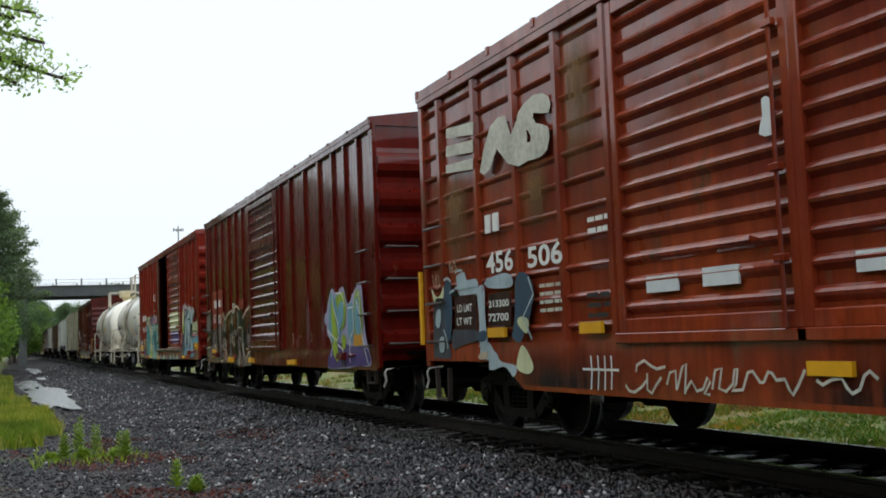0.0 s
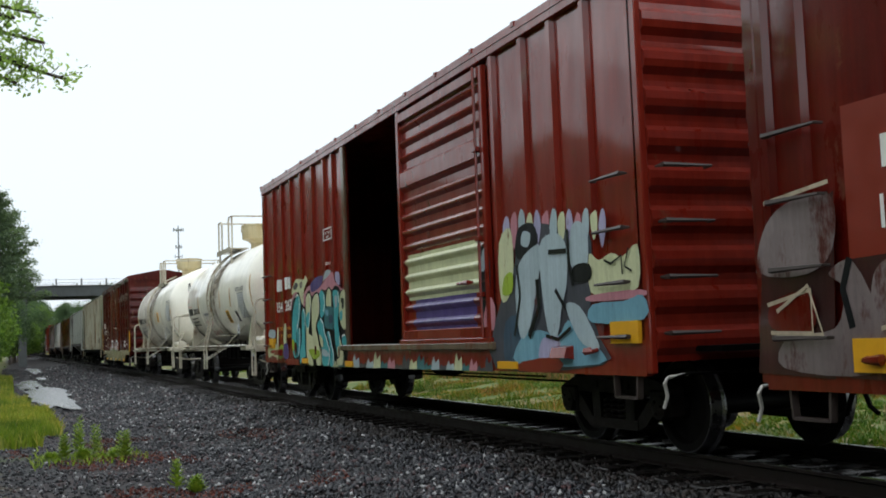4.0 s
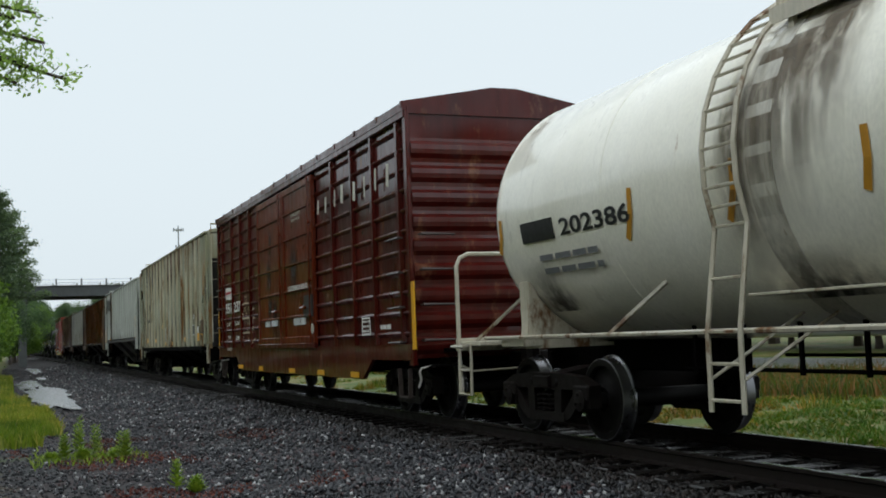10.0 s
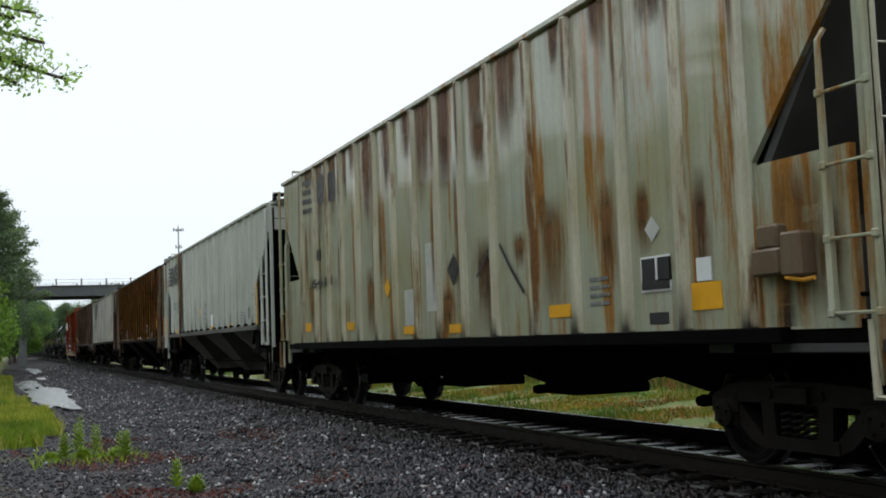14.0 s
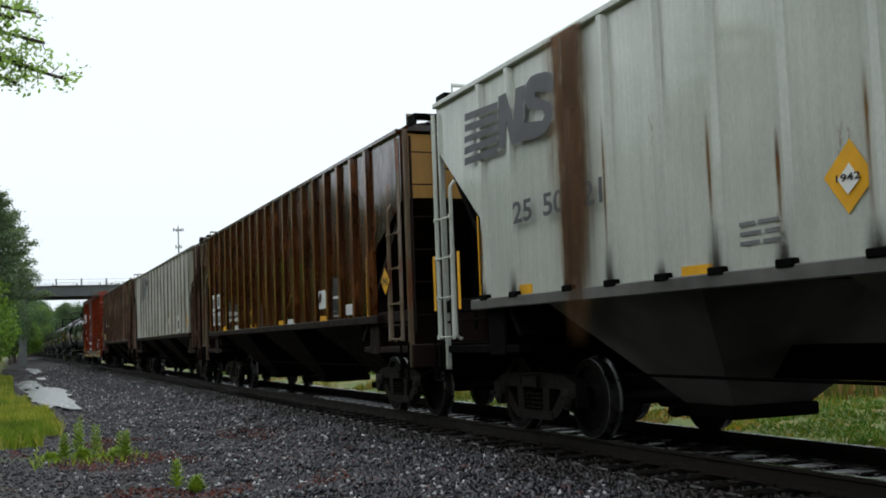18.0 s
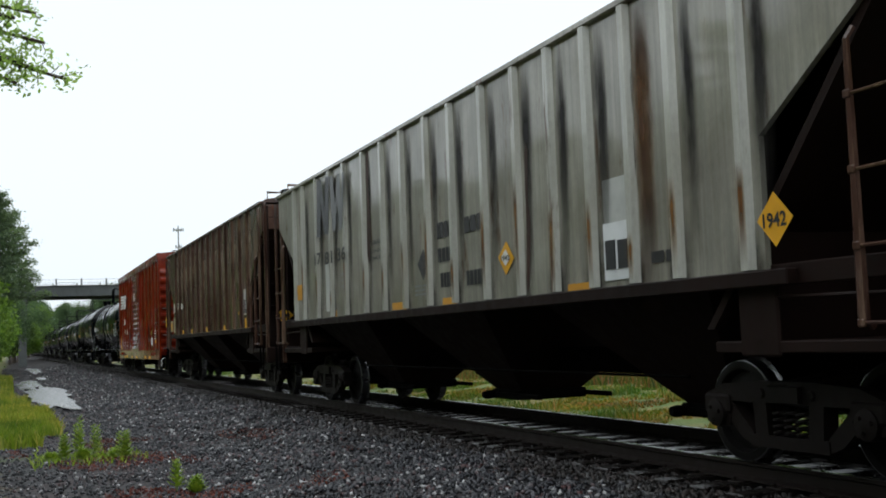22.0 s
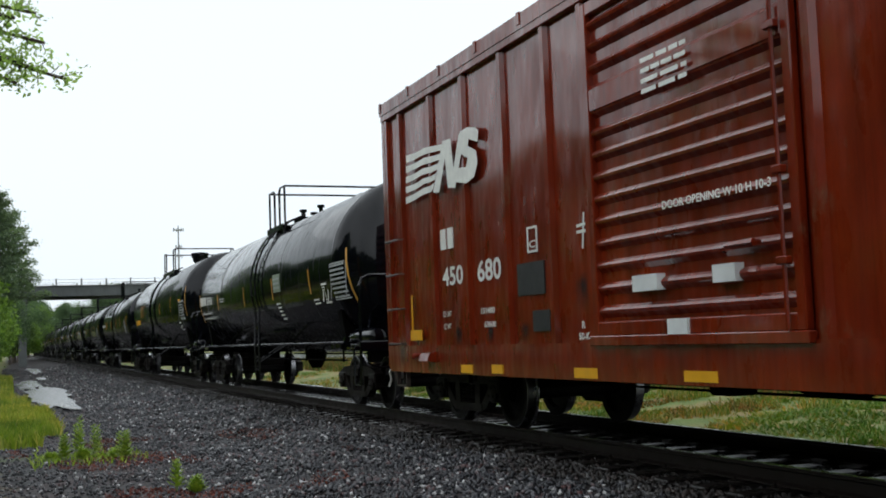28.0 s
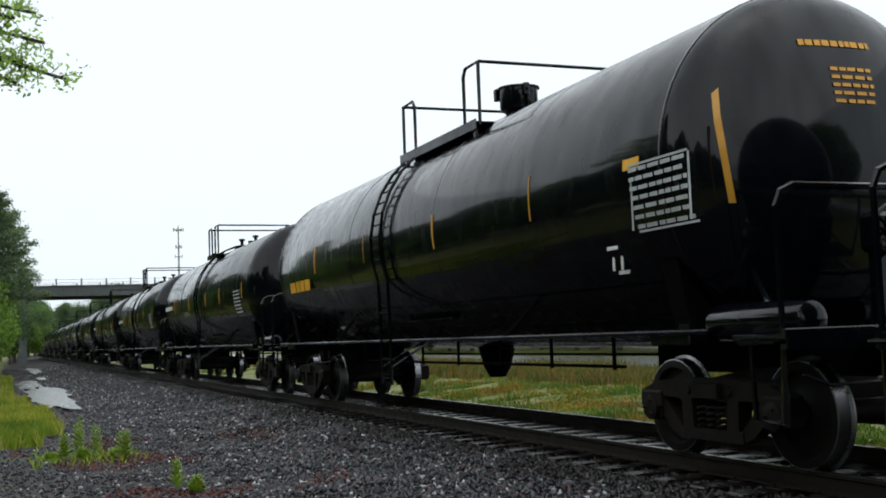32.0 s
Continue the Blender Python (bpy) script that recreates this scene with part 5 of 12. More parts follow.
# ---- covered hoppers ----
def covered_hopper(label, length, zs, ze, zp, mat, rib_mat, n_ribs, cut=(1.25, 3.35, 2.35), bays=4, upper_mat=None, bay_mat=None, deck_z=1.05, rib_w=0.085, truck_in=1.35, bay_low=0.34, end_mat=None, post_mat=None, half=1.52, rib_list=None, ladder_mat=None, low_plate=False, walkway=True, sill_mat=None, bay_at=None, bay_w=None, gate_rails=False, ladder_low=1.13, rung_w=0.5, post_in=0.0, step_mat=None):
    """cut: how far the side sheet is cut back low at the ends, and the two heights of the slanting cut."""
    car = thing("covered_hopper", label, "freight car", "cars of the train")
    bay_mat, end_mat, post_mat, ladder_mat = bay_mat or UNDER, end_mat or UNDER, post_mat or mat, ladder_mat or mat
    sill_mat = sill_mat or post_mat
    a, z1, z2 = cut
    for sx in (-1, 1):
        xa, xb = (-half, -half + 0.05) if sx < 0 else (half - 0.05, half)
        g = Geo().prism([(0.02, ze), (0.02, z1), (a, z2), (a, zs), (length - a, zs), (length - a, z2), (length - 0.02, z1), (length - 0.02, ze)], "x", xa, xb)
        part("side_sheet", g, mat, car)
        ribs = rib_list or [a + 0.12 + (length - 2 * a - 0.24) * i / (n_ribs - 1) for i in range(n_ribs)]
        for y in ribs:
            x0 = -half
            g = Geo().prism([(x0 + 0.01, y - rib_w), (x0 - 0.055, y - rib_w * 0.55), (x0 - 0.055, y + rib_w * 0.55), (x0 + 0.01, y + rib_w)], "z", zs + 0.03, ze - 0.045)
            if sx > 0:
                g.v = [(-p, q, r) for p, q, r in g.v]
                g.f = [f[::-1] for f in g.f]
            rib = part("side_rib", g, mat if rib_mat is HOPPER_RIB else rib_mat, car)
            if rib_mat is HOPPER_RIB and sx < 0:
                part("rib_flange", Geo().box(x0 - 0.064, x0 - 0.056, y - 0.055, y + 0.055, zs + 0.04, ze - 0.05), rib_mat, rib, "yellow-rusty rib face")
        g = Geo().box(-half - 0.06 if sx < 0 else half - 0.02, -half + 0.02 if sx < 0 else half + 0.06, 0.0, length, ze - 0.045, ze + 0.02, 0.01)
        part("roof_rail", g, mat, car)
        g = Geo().box(-half - 0.065 if sx < 0 else half - 0.04, -half + 0.04 if sx < 0 else half + 0.065, a - 0.3, length - a + 0.3, zs - 0.1, zs + 0.02, 0.01)
        part("side_sill", g, bay_mat, car)
    # roof, hatch trough and walkway
    arc = [(-half - 0.02, ze)] + [(half * math.sin(t), ze + (zp - ze) * math.cos(t) ** 0.8) for t in (-1.2, -0.8, -0.4, 0, 0.4, 0.8, 1.2)] + [(half + 0.02, ze)]
    roof = part("roof", Geo().prism(arc + [(half, ze - 0.05), (-half, ze - 0.05)], "y", 0.0, length), mat, car)
    for i in range(4):
        y0 = 0.9 + (length - 1.8) * i / 4
        part("hatch", Geo().box(-0.32, 0.32, y0 + 0.05, y0 + (length - 1.8) / 4 - 0.05, zp - 0.02, zp + 0.14, 0.03), mat, roof)
    for sx in (-1, 1):
        part("running_board", Geo().box(sx * 0.75 - 0.25, sx * 0.75 + 0.25, -0.1, length + 0.1, zp - 0.02, zp + 0.02), GALV, car)
    for y, s in ((0, -1), (length, 1)):
        if walkway:
            part("end_walkway", Geo().box(-1.4, 1.4, min(y, y + s * 0.3), max(y, y + s * 0.3), zp - 0.02, zp + 0.02).box(-1.4, -1.36, min(y, y + s * 0.3), max(y, y + s * 0.3), zp - 0.12, zp - 0.02), UNDER, car)
        grab(car, (-1.35, y - s * 0.15, zp - 0.08), (-0.85, y - s * 0.15, zp - 0.08), (0, 0, 0.16), ladder_mat)
        # end sheets
        ya, yb = (0.0, 0.05) if s < 0 else (length - 0.05, length)
        part("upper_end", Geo().box(-half + 0.05, half - 0.05, ya, yb, z1 + 0.05, ze), upper_mat or mat, car)
        p = [(ya if s < 0 else yb, z1 + 0.06), (a + 0.75 if s < 0 else length - a - 0.75, deck_z + 0.1), (a + 0.85 if s < 0 else length - a - 0.85, deck_z + 0.1), (ya + 0.1 if s < 0 else yb - 0.1, z1 + 0.06)]
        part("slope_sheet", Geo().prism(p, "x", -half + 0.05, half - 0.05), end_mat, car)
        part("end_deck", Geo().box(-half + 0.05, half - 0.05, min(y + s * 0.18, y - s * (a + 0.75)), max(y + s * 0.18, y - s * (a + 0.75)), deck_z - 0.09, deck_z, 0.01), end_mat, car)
        part("end_sill", Geo().box(-half, half, min(y + s * 0.16, y + s * 0.26), max(y + s * 0.16, y + s * 0.26), deck_z - 0.3, deck_z + 0.03, 0.015), sill_mat, car)
        for sx in (-1, 1):
            x = sx * (half - 0.06)
            part("corner_post", Geo().box(x - 0.035, x + 0.035, min(y, y + s * 0.07), max(y, y + s * 0.07), deck_z - 0.3, ze, 0.01), post_mat, car)
            part("end_shelf", Geo().box(x - 0.02, x + 0.02, min(y, y - s * (a + 0.05)), max(y, y - s * (a + 0.05)), zs - 0.1, zs + 0.06, 0.01).box(x - 0.02, x + 0.02, min(y - s * (a - 0.05), y - s * (a + 0.42)), max(y - s * (a - 0.05), y - s * (a + 0.42)), deck_z - 0.12, zs - 0.06, 0.02).rod((x, y, deck_z + 0.3), (x, y - s * a, deck_z + 0.32), 0.016, 5), sill_mat, car)
            if low_plate:
                part("lower_side_plate", Geo().box(x - 0.03, x + 0.03, min(y - s * 0.1, y - s * (a + 0.02)), max(y - s * 0.1, y - s * (a + 0.02)), zs, z2 - 0.02), mat, car)
        ladder(car, ((-half + 0.1, y + s * 0.12, deck_z + 0.2), (-half + 0.1, y + s * 0.12, ze - 0.1), (-half + 0.5, y + s * 0.12, deck_z + 0.2), (-half + 0.5, y + s * 0.12, ze - 0.1)), 6, step_mat or end_mat, "end_ladder", 0.016)
        # the side ladder hangs between the corner post and a short inner stile
        xl, yi, yo = -half - 0.05, y - s * (rung_w + post_in), y - s * post_in
        low = ladder_low
        hung = part("side_ladder", Geo().pipe([(xl + 0.08, yi, low), (xl, yi, low + 0.05), (xl, yi, low + 1.9), (xl + 0.06, yi, low + 1.98)], 0.024, 6).rod((xl, yo, low), (xl, yo, ze - 0.12), 0.03, 6), ladder_mat, car)
        for i in range(4):
            z = low + 0.03 + 0.5 * i
            part("rung", Geo().rod((xl - 0.012, yi, z), (xl - 0.012, yo, z), 0.013, 6).box(xl - 0.04, xl, yi - 0.03, yi + 0.03, z - 0.03, z + 0.03, 0.01).box(xl - 0.04, xl, yo - 0.03, yo + 0.03, z - 0.03, z + 0.03, 0.01), ladder_mat, hung)
        stirrup(car, y + s * (0.05 - post_in), low - 0.02, step_mat or UNDER, -half - 0.05, 0.34, 0.5)
        # plate that closes the space between the deck and the slope sheet
        d = a + 0.1
        part("bolster_web", Geo().box(-half + 0.12, half - 0.12, min(y - s * d, y - s * (d + 0.05)), max(y - s * d, y - s * (d + 0.05)), deck_z, z1 - (z1 - deck_z - 0.1) * d / (a + 0.75) + 0.1), end_mat, car)
        e, top = a + 0.7, deck_z + 0.1
        p = [(y - s * 0.2, deck_z), (y - s * e, deck_z), (y - s * e, top + 0.06), (y - s * 0.2, z1 - (z1 - top) * 0.2 / (a + 0.75))]
        part("shear_plate", Geo().prism(p if s < 0 else p[::-1], "x", -0.03, 0.03), end_mat, car)
        part("crossover_platform", Geo().box(-1.2, 1.2, min(y + s * 0.2, y + s * 0.55), max(y + s * 0.2, y + s * 0.55), deck_z - 0.05, deck_z - 0.01), UNDER, car)
        part("uncoupling_lever", Geo().pipe([(-1.45, y + s * 0.3, deck_z - 0.4), (-1.3, y + s * 0.36, deck_z - 0.34), (-0.2, y + s * 0.4, deck_z - 0.34)], 0.014, 5), UNDER, car)
        part("air_line_box", Geo().box(-0.55, 0.1, min(y - s * 0.35, y - s * 0.75), max(y - s * 0.35, y - s * 0.75), deck_z, deck_z + 0.55, 0.04).lathe("x", (0, y - s * 0.6, deck_z + 0.8), [(0.3, 0.2), (0.95, 0.2)], 12), end_mat, car)
    # discharge bays: sloping side plates, with the cross ridges of the slope sheets between them
    y0, y1 = a, length - a
    w = (y1 - y0) / bays
    mids = bay_at or [y0 + w * (i + 0.5) for i in range(bays)]
    top_w = bay_w or w
    for c in mids:
        h0, h1 = half - 0.03, 0.42
        top, low = zs - 0.02, bay_low + 0.1
        u, d = top_w / 2, 0.36
        g = Geo()
        v = [(-h0, c - u, top), (h0, c - u, top), (h0, c + u, top), (-h0, c + u, top), (-h1, c - d, low), (h1, c - d, low), (h1, c + d, low), (-h1, c + d, low)]
        g.add(v, [(0, 1, 2, 3), (7, 6, 5, 4), (0, 4, 5, 1), (1, 5, 6, 2), (2, 6, 7, 3), (3, 7, 4, 0)])
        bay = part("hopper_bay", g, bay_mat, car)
        part("outlet_gate", Geo().box(-0.5, 0.5, c - 0.44, c + 0.44, bay_low, bay_low + 0.13, 0.02), UNDER, bay)
        if gate_rails:
            for x in (-0.5, 0.5):
                part("gate_rail", Geo().box(x - 0.04, x + 0.04, c - 1.05, c + 0.5, bay_low + 0.03, bay_low + 0.09, 0.01), UNDER, bay)
        part("gate_shaft", Geo().lathe("x", (-0.5, c + 0.3, bay_low + 0.06), [(-0.2, 0.045), (-0.14, 0.06), (0.05, 0.05)], 8), UNDER, bay)
    if bay_w:
        for p, q in zip(mids, mids[1:]):
            if q < p:
                p, q = q, p
            p, q = p + top_w / 2, q - top_w / 2
            m = (p + q) / 2
            rise = zs + (q - p) * 0.45
            # Ridge undersides take the underframe black; their shadow is put into the colour.
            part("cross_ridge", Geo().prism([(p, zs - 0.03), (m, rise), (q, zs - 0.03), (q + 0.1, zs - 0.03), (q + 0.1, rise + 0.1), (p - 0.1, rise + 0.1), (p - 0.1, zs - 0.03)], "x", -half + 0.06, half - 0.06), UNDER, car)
    underframe(car, length, 0.98, False)
    part("brake_rod", Geo().rod((-0.9, 3.4, 0.72), (-0.9, length - 3.4, 0.72), 0.016, 5), UNDER, car)
    for yc in (truck_in, length - truck_in):
        truck(car, yc)
    couplers(car, length, 0.85)
    return car


# ---- tank cars ----
def tank_car(label, length, r, zc, mat, frame_mat, dome=True, dark=False, ladder_y=None, rail_mat=None, bands=(), guard=None, dome_at=None, dome_mat=None, truck_in=0.85):
    """length: over the shell's heads."""
    car = thing("tank_car", label, "freight car", "cars of the train")
    rail_mat = rail_mat or frame_mat
    prof = [(0.62 - 0.62 * math.cos(t), max(r * math.sin(t), 0.01)) for t in (math.pi / 2 * i / 9 for i in range(10))]
    prof += [(length - y, q) for y, q in reversed(prof)]
    shell = part("tank_shell", Geo().lathe("y", (0, 0, zc), prof, 56), mat, car, smooth=True)
    mid = ladder_y if ladder_y is not None else length / 2
    for y in (0.62, length - 0.62) + (tuple(bands) or (length * 0.27, length * 0.73)):
        part("weld_seam", Geo().lathe("y", (0, 0, zc), [(y - 0.02, r), (y - 0.012, r + 0.004), (y + 0.012, r + 0.004), (y + 0.02, r)], 56), mat, shell, smooth=True)
    part("ladder_band", Geo().lathe("y", (0, 0, zc), [(mid - 0.52, r), (mid - 0.515, r + 0.006), (mid - 0.21, r + 0.006), (mid - 0.205, r)], 56), mat if dark else TANK_STAIN, shell, smooth=True)
    # stub sills, bolsters and saddles
    for y, s in ((0, -1), (length, 1)):
        part("stub_sill", Geo().box(-0.2, 0.2, min(y + s * 0.75, y - s * 3.0), max(y + s * 0.75, y - s * 3.0), 0.72, 1.08, 0.02), UNDER, car)
        yb = y - s * truck_in
        g = Geo()
        arc = [(math.sin(t) * (r + 0.02), zc - math.cos(t) * (r + 0.02)) for t in (-1.05 + 2.1 * i / 12 for i in range(13))]
        g.prism([(1.25, 1.0), (-1.25, 1.0)] + arc, "y", yb - 0.12, yb + 0.12)
        part("bolster_saddle", g, frame_mat if not dark else UNDER, car)
        part("end_platform", Geo().box(-1.45, 1.45, min(y + s * 0.05, y + s * 0.72), max(y + s * 0.05, y + s * 0.72), 1.04, 1.1, 0.01).box(-1.48, 1.48, min(y + s * 0.66, y + s * 0.74), max(y + s * 0.66, y + s * 0.74), 0.98, 1.14, 0.01), frame_mat, car)
        truck(car, yb)
        # hand rail across the end platform
        zt, ye = 2.2, y + s * 0.68
        part("end_handrail", Geo().pipe([(-1.46, ye, 0.98), (-1.46, ye, zt - 0.16), (-1.41, ye, zt - 0.05), (-1.3, ye, zt), (1.3, ye, zt), (1.41, ye, zt - 0.05), (1.46, ye, zt - 0.16), (1.46, ye, 0.98)], 0.026, 6), rail_mat, car)
        part("bolster_pad", Geo().box(-1.44, -1.2, min(yb - 0.3, yb + 0.3), max(yb - 0.3, yb + 0.3), 1.02, 1.14, 0.015).prism([(-1.3, 1.12), (-1.22, 1.12), (-1.12, 1.85), (-1.2, 1.9)], "y", yb - 0.1, yb + 0.06), frame_mat, car)
        part("sill_step", Geo().pipe([(-1.46, y + s * 0.30, 1.05), (-1.46, y + s * 0.32, 0.45), (-1.46, y + s * 0.66, 0.45), (-1.46, y + s * 0.68, 1.05)], 0.02, 5).rod((-1.46, y + s * 0.31, 0.75), (-1.46, y + s * 0.67, 0.75), 0.016, 5), rail_mat, car)
        part("uncoupling_lever", Geo().pipe([(-1.4, y + s * 0.8, 0.8), (-1.2, y + s * 0.85, 0.72), (-0.2, y + s * 0.9, 0.74)], 0.014, 5), rail_mat, car)
        grab(car, (-1.46, y + s * 0.3, 1.06), (-1.46, y + s * 0.7, 1.06), (-0.1, 0, -0.02), rail_mat)
        for x in (-1, 1):
            part("platform_brace", Geo().pipe([(x * 1.3, y + s * 0.5, 1.1), (x * 0.9, y - s * 0.45, 1.75)], 0.022, 5), rail_mat, car)
    # long side hand rail with its struts
    for x in (-1.48, 1.48):
        part("side_handrail", Geo().rod((x, 0.2, 1.13), (x, length - 0.2, 1.13), 0.024, 6), rail_mat, car)
    for y, lean in ((length * 0.27, 0.5), (length * 0.72, 0.5)):
        a = math.radians(38)
        part("rail_strut", Geo().pipe([(-1.48, y, 1.13), (-r * math.cos(a) * 1.0, y - lean, zc - r * math.sin(a))], 0.026, 5), rail_mat, car)
    # top platform, guard rails and dome
    g0, g1, zb, ztop = guard or (length / 2 - 1.0, length / 2 + 1.0, 3.85, 4.65)
    xg = 1.05
    plat = part("top_platform", Geo().box(-xg - 0.05, -xg + 0.45, g0, g1 + 0.05, zb - 0.03, zb, 0.008), frame_mat, car)
    part("far_walkway", Geo().box(xg - 0.45, xg + 0.05, g0, g1 + 0.05, zb - 0.03, zb, 0.008), frame_mat, plat)
    part("toe_board", Geo().box(-xg - 0.062, -xg - 0.052, g0, g1 + 0.05, zb - 0.1, zb + 0.03), frame_mat, plat)
    for y, back in ((g1, -1), (g0, 1)):
        part("end_guard_rail", Geo().rod((-xg, y, ztop), (xg, y, ztop), 0.022, 6), rail_mat, plat)
        for x in (-xg, xg):
            part("guard_hoop", Geo().pipe([(x, y, zb - 0.05), (x, y, ztop), (x, y + back * 0.42, ztop), (x, y + back * 0.5, ztop - 0.1), (x, y + back * 0.5, zb - 0.05)], 0.022, 6), rail_mat, plat)
    for y in (g0 + 0.15, g1 - 0.15):
        part("platform_bracket", Geo().box(-xg - 0.02, -xg + 0.02, y - 0.03, y + 0.03, zc + math.sqrt(r * r - xg * xg) - 0.05, zb - 0.03), frame_mat, plat)
    if dome_at:
        dy, dr, d0, d1 = dome_at
        dm = part("dome", Geo().lathe("z", (0, dy, 0), [(zc + r * 0.9, dr * 0.56), (d0 - 0.1, dr * 0.56), (d0 - 0.02, dr * 0.72), (d0 + 0.02, dr * 0.95), (d0 + 0.06, dr), (d1 - 0.03, dr), (d1 - 0.02, dr + 0.03), (d1, dr + 0.03)], 28), dome_mat or mat, car, smooth=True)
        for k in range(3):
            an = 2.1 * k + 0.4
            part("dome_clamp", Geo().box(math.cos(an) * (dr + 0.04) - 0.04, math.cos(an) * (dr + 0.04) + 0.04, dy + math.sin(an) * (dr + 0.04) - 0.04, dy + math.sin(an) * (dr + 0.04) + 0.04, d1 - 0.16, d1 + 0.01, 0.01), dome_mat or mat, dm)
    else:
        fit = part("valve_plate", Geo().lathe("z", (0, length / 2, 0), [(zc + r - 0.05, 0.45), (zc + r + 0.06, 0.45)], 20), mat, car)
        for k, (dx, dy, hh) in enumerate(((-0.2, 0.1, 0.22), (0.15, -0.2, 0.3), (0.1, 0.25, 0.18))):
            part("valve", Geo().lathe("z", (dx, length / 2 + dy, 0), [(zc + r, 0.05), (zc + r + hh, 0.05), (zc + r + hh, 0.09), (zc + r + hh + 0.06, 0.09)], 10), mat, fit)
    part("side_shelf", Geo().box(-1.22, -1.12, mid - 1.75, mid + 0.15, 1.40, 1.425, 0.006).box(-1.13, -0.9, mid - 1.7, mid + 0.1, 1.40, 1.412), frame_mat, car)
    # side ladder
    la = []
    for y in (mid + 0.24, mid - 0.18):
        pts = [(-1.56, y, 0.5), (-1.56, y, 1.13)]
        for i in range(9):
            t = math.radians(-20 + 95 * i / 8)
            pts.append((-(r + 0.09) * math.cos(t), y, zc + (r + 0.09) * math.sin(t)))
        la.append(pts)
    g = Geo().pipe(la[0], 0.024, 5).pipe(la[1], 0.024, 5)
    lad = part("side_ladder", g, rail_mat, car)
    ev = []
    for pa, pb in zip(la[0], la[1]):
        ev.append((Vector(pa), Vector(pb)))
    for i in range(len(ev) - 1):
        for k in (0.0, 0.5) if i else (0.15, 0.6):
            part("rung", Geo().rod(ev[i][0].lerp(ev[i + 1][0], k), ev[i][1].lerp(ev[i + 1][1], k), 0.015, 5), rail_mat, lad)
    for y in (mid + 0.24, mid - 0.18):
        part("ladder_brace", Geo().rod((-1.56, y, 0.75), (-0.7, y - 0.2, 1.3), 0.015, 5), rail_mat, lad)
    part("brake_rigging", Geo().rod((-0.6, 3, 0.78), (-0.6, length - 3, 0.78), 0.02, 5).rod((0.6, 3, 0.86), (0.6, length - 3, 0.86), 0.02, 5), UNDER, car)
    for i in range(7):
        y = 3.2 + (length - 6.4) * i / 6
        part("rigging_hanger", Geo().box(-0.63, -0.6, y - 0.02, y + 0.02, 0.74, 1.3), UNDER, car)
    part("bottom_outlet", Geo().lathe("z", (0, length / 2, 0), [(0.55, 0.12), (0.7, 0.2), (zc - r + 0.1, 0.3)], 12), UNDER, car)
    part("brake_cylinder", Geo().lathe("y", (-1.15, 0.0, 1.2), [(-0.68, 0.07), (-0.64, 0.14), (-0.58, 0.155), (0.46, 0.155), (0.52, 0.14), (0.55, 0.07)], 18), frame_mat, car, smooth=True)
    ring = [(-0.2 + 0.2 * math.cos(q * 0.393), -0.52, 1.88 + 0.2 * math.sin(q * 0.393)) for q in range(16)]
    hb = Geo().pipe(ring, 0.022, 6, True)
    for q in range(5):
        hb.rod((-0.2, -0.5, 1.88), (-0.2 + 0.2 * math.cos(q * 1.257), -0.52, 1.88 + 0.2 * math.sin(q * 1.257)), 0.013, 5)
    part("hand_brake_wheel", hb, frame_mat, car)
    part("hand_brake_housing", Geo().box(-0.32, -0.08, -0.46, -0.24, 1.72, 2.04, 0.04).box(-0.27, -0.13, -0.4, -0.28, 1.1, 1.73, 0.02).rod((-0.2, -0.5, 1.88), (-0.2, -0.3, 1.88), 0.03), frame_mat, car)
    couplers(car, length, 1.0)
    return car

# ---- the train, from its head ----
TRAIN = []


def join(car, lead):
    TRAIN.append((car, lead))
    return car


CREAM_DOME = paint("dome_yellowed_cream_paint", (0.60, 0.47, 0.24), (0.66, 0.58, 0.38), rust_amount=0.11, rough=0.45)
END_GREY = plain("end_sheet_grey", (0.055, 0.056, 0.056), 0.6, 0.0, 0.45)
# End sheets and bays set near black; the recess shade is in this colour.
END_SHADED_BROWN = plain("end_sheet_shaded_brown", (0.013, 0.0065, 0.005), 0.6, 0.0, 0.5, spec=0.1)
BAY_GREY = plain("bay_sheet_grey", (0.13, 0.125, 0.118), 0.55, 0.0, 0.85, 1.6, spec=0.25)
END_YELLOW = paint("end_panel_ochre_paint", (0.42, 0.24, 0.07), (0.34, 0.18, 0.06), rust_amount=0.14, rough=0.5)
END_RUST = paint("end_panel_rusty_paint", (0.030, 0.016, 0.013), (0.15, 0.085, 0.062), rust_amount=0.20, rough=0.6)
LADDER_TAN = paint("ladder_tan_paint", (0.17, 0.125, 0.085), (0.10, 0.066, 0.042), rust_amount=0.2, rough=0.5)
FISH = [(0.03, 0.86), (2.4, 0.86), (2.95, 0.57), (12.45, 0.57), (13.0, 0.86), (15.37, 0.86)]

car_a = join(boxcar("brown boxcar with pressed side panels, double ribbed doors and graffiti", 15.4, 0.57, 4.34, 4.64, RED_BROWN,
                    [0.45, 1.6, 2.7, 3.75, 4.8, 10.5, 11.49, 12.52, 13.6, 14.76], [(5.42, 7.87, "full"), (7.87, 10.36, "full")],
                    corr=0.29, sill=FISH, panel_bottom=1.08, truck_in=1.75, lip=0.11), -1.66)
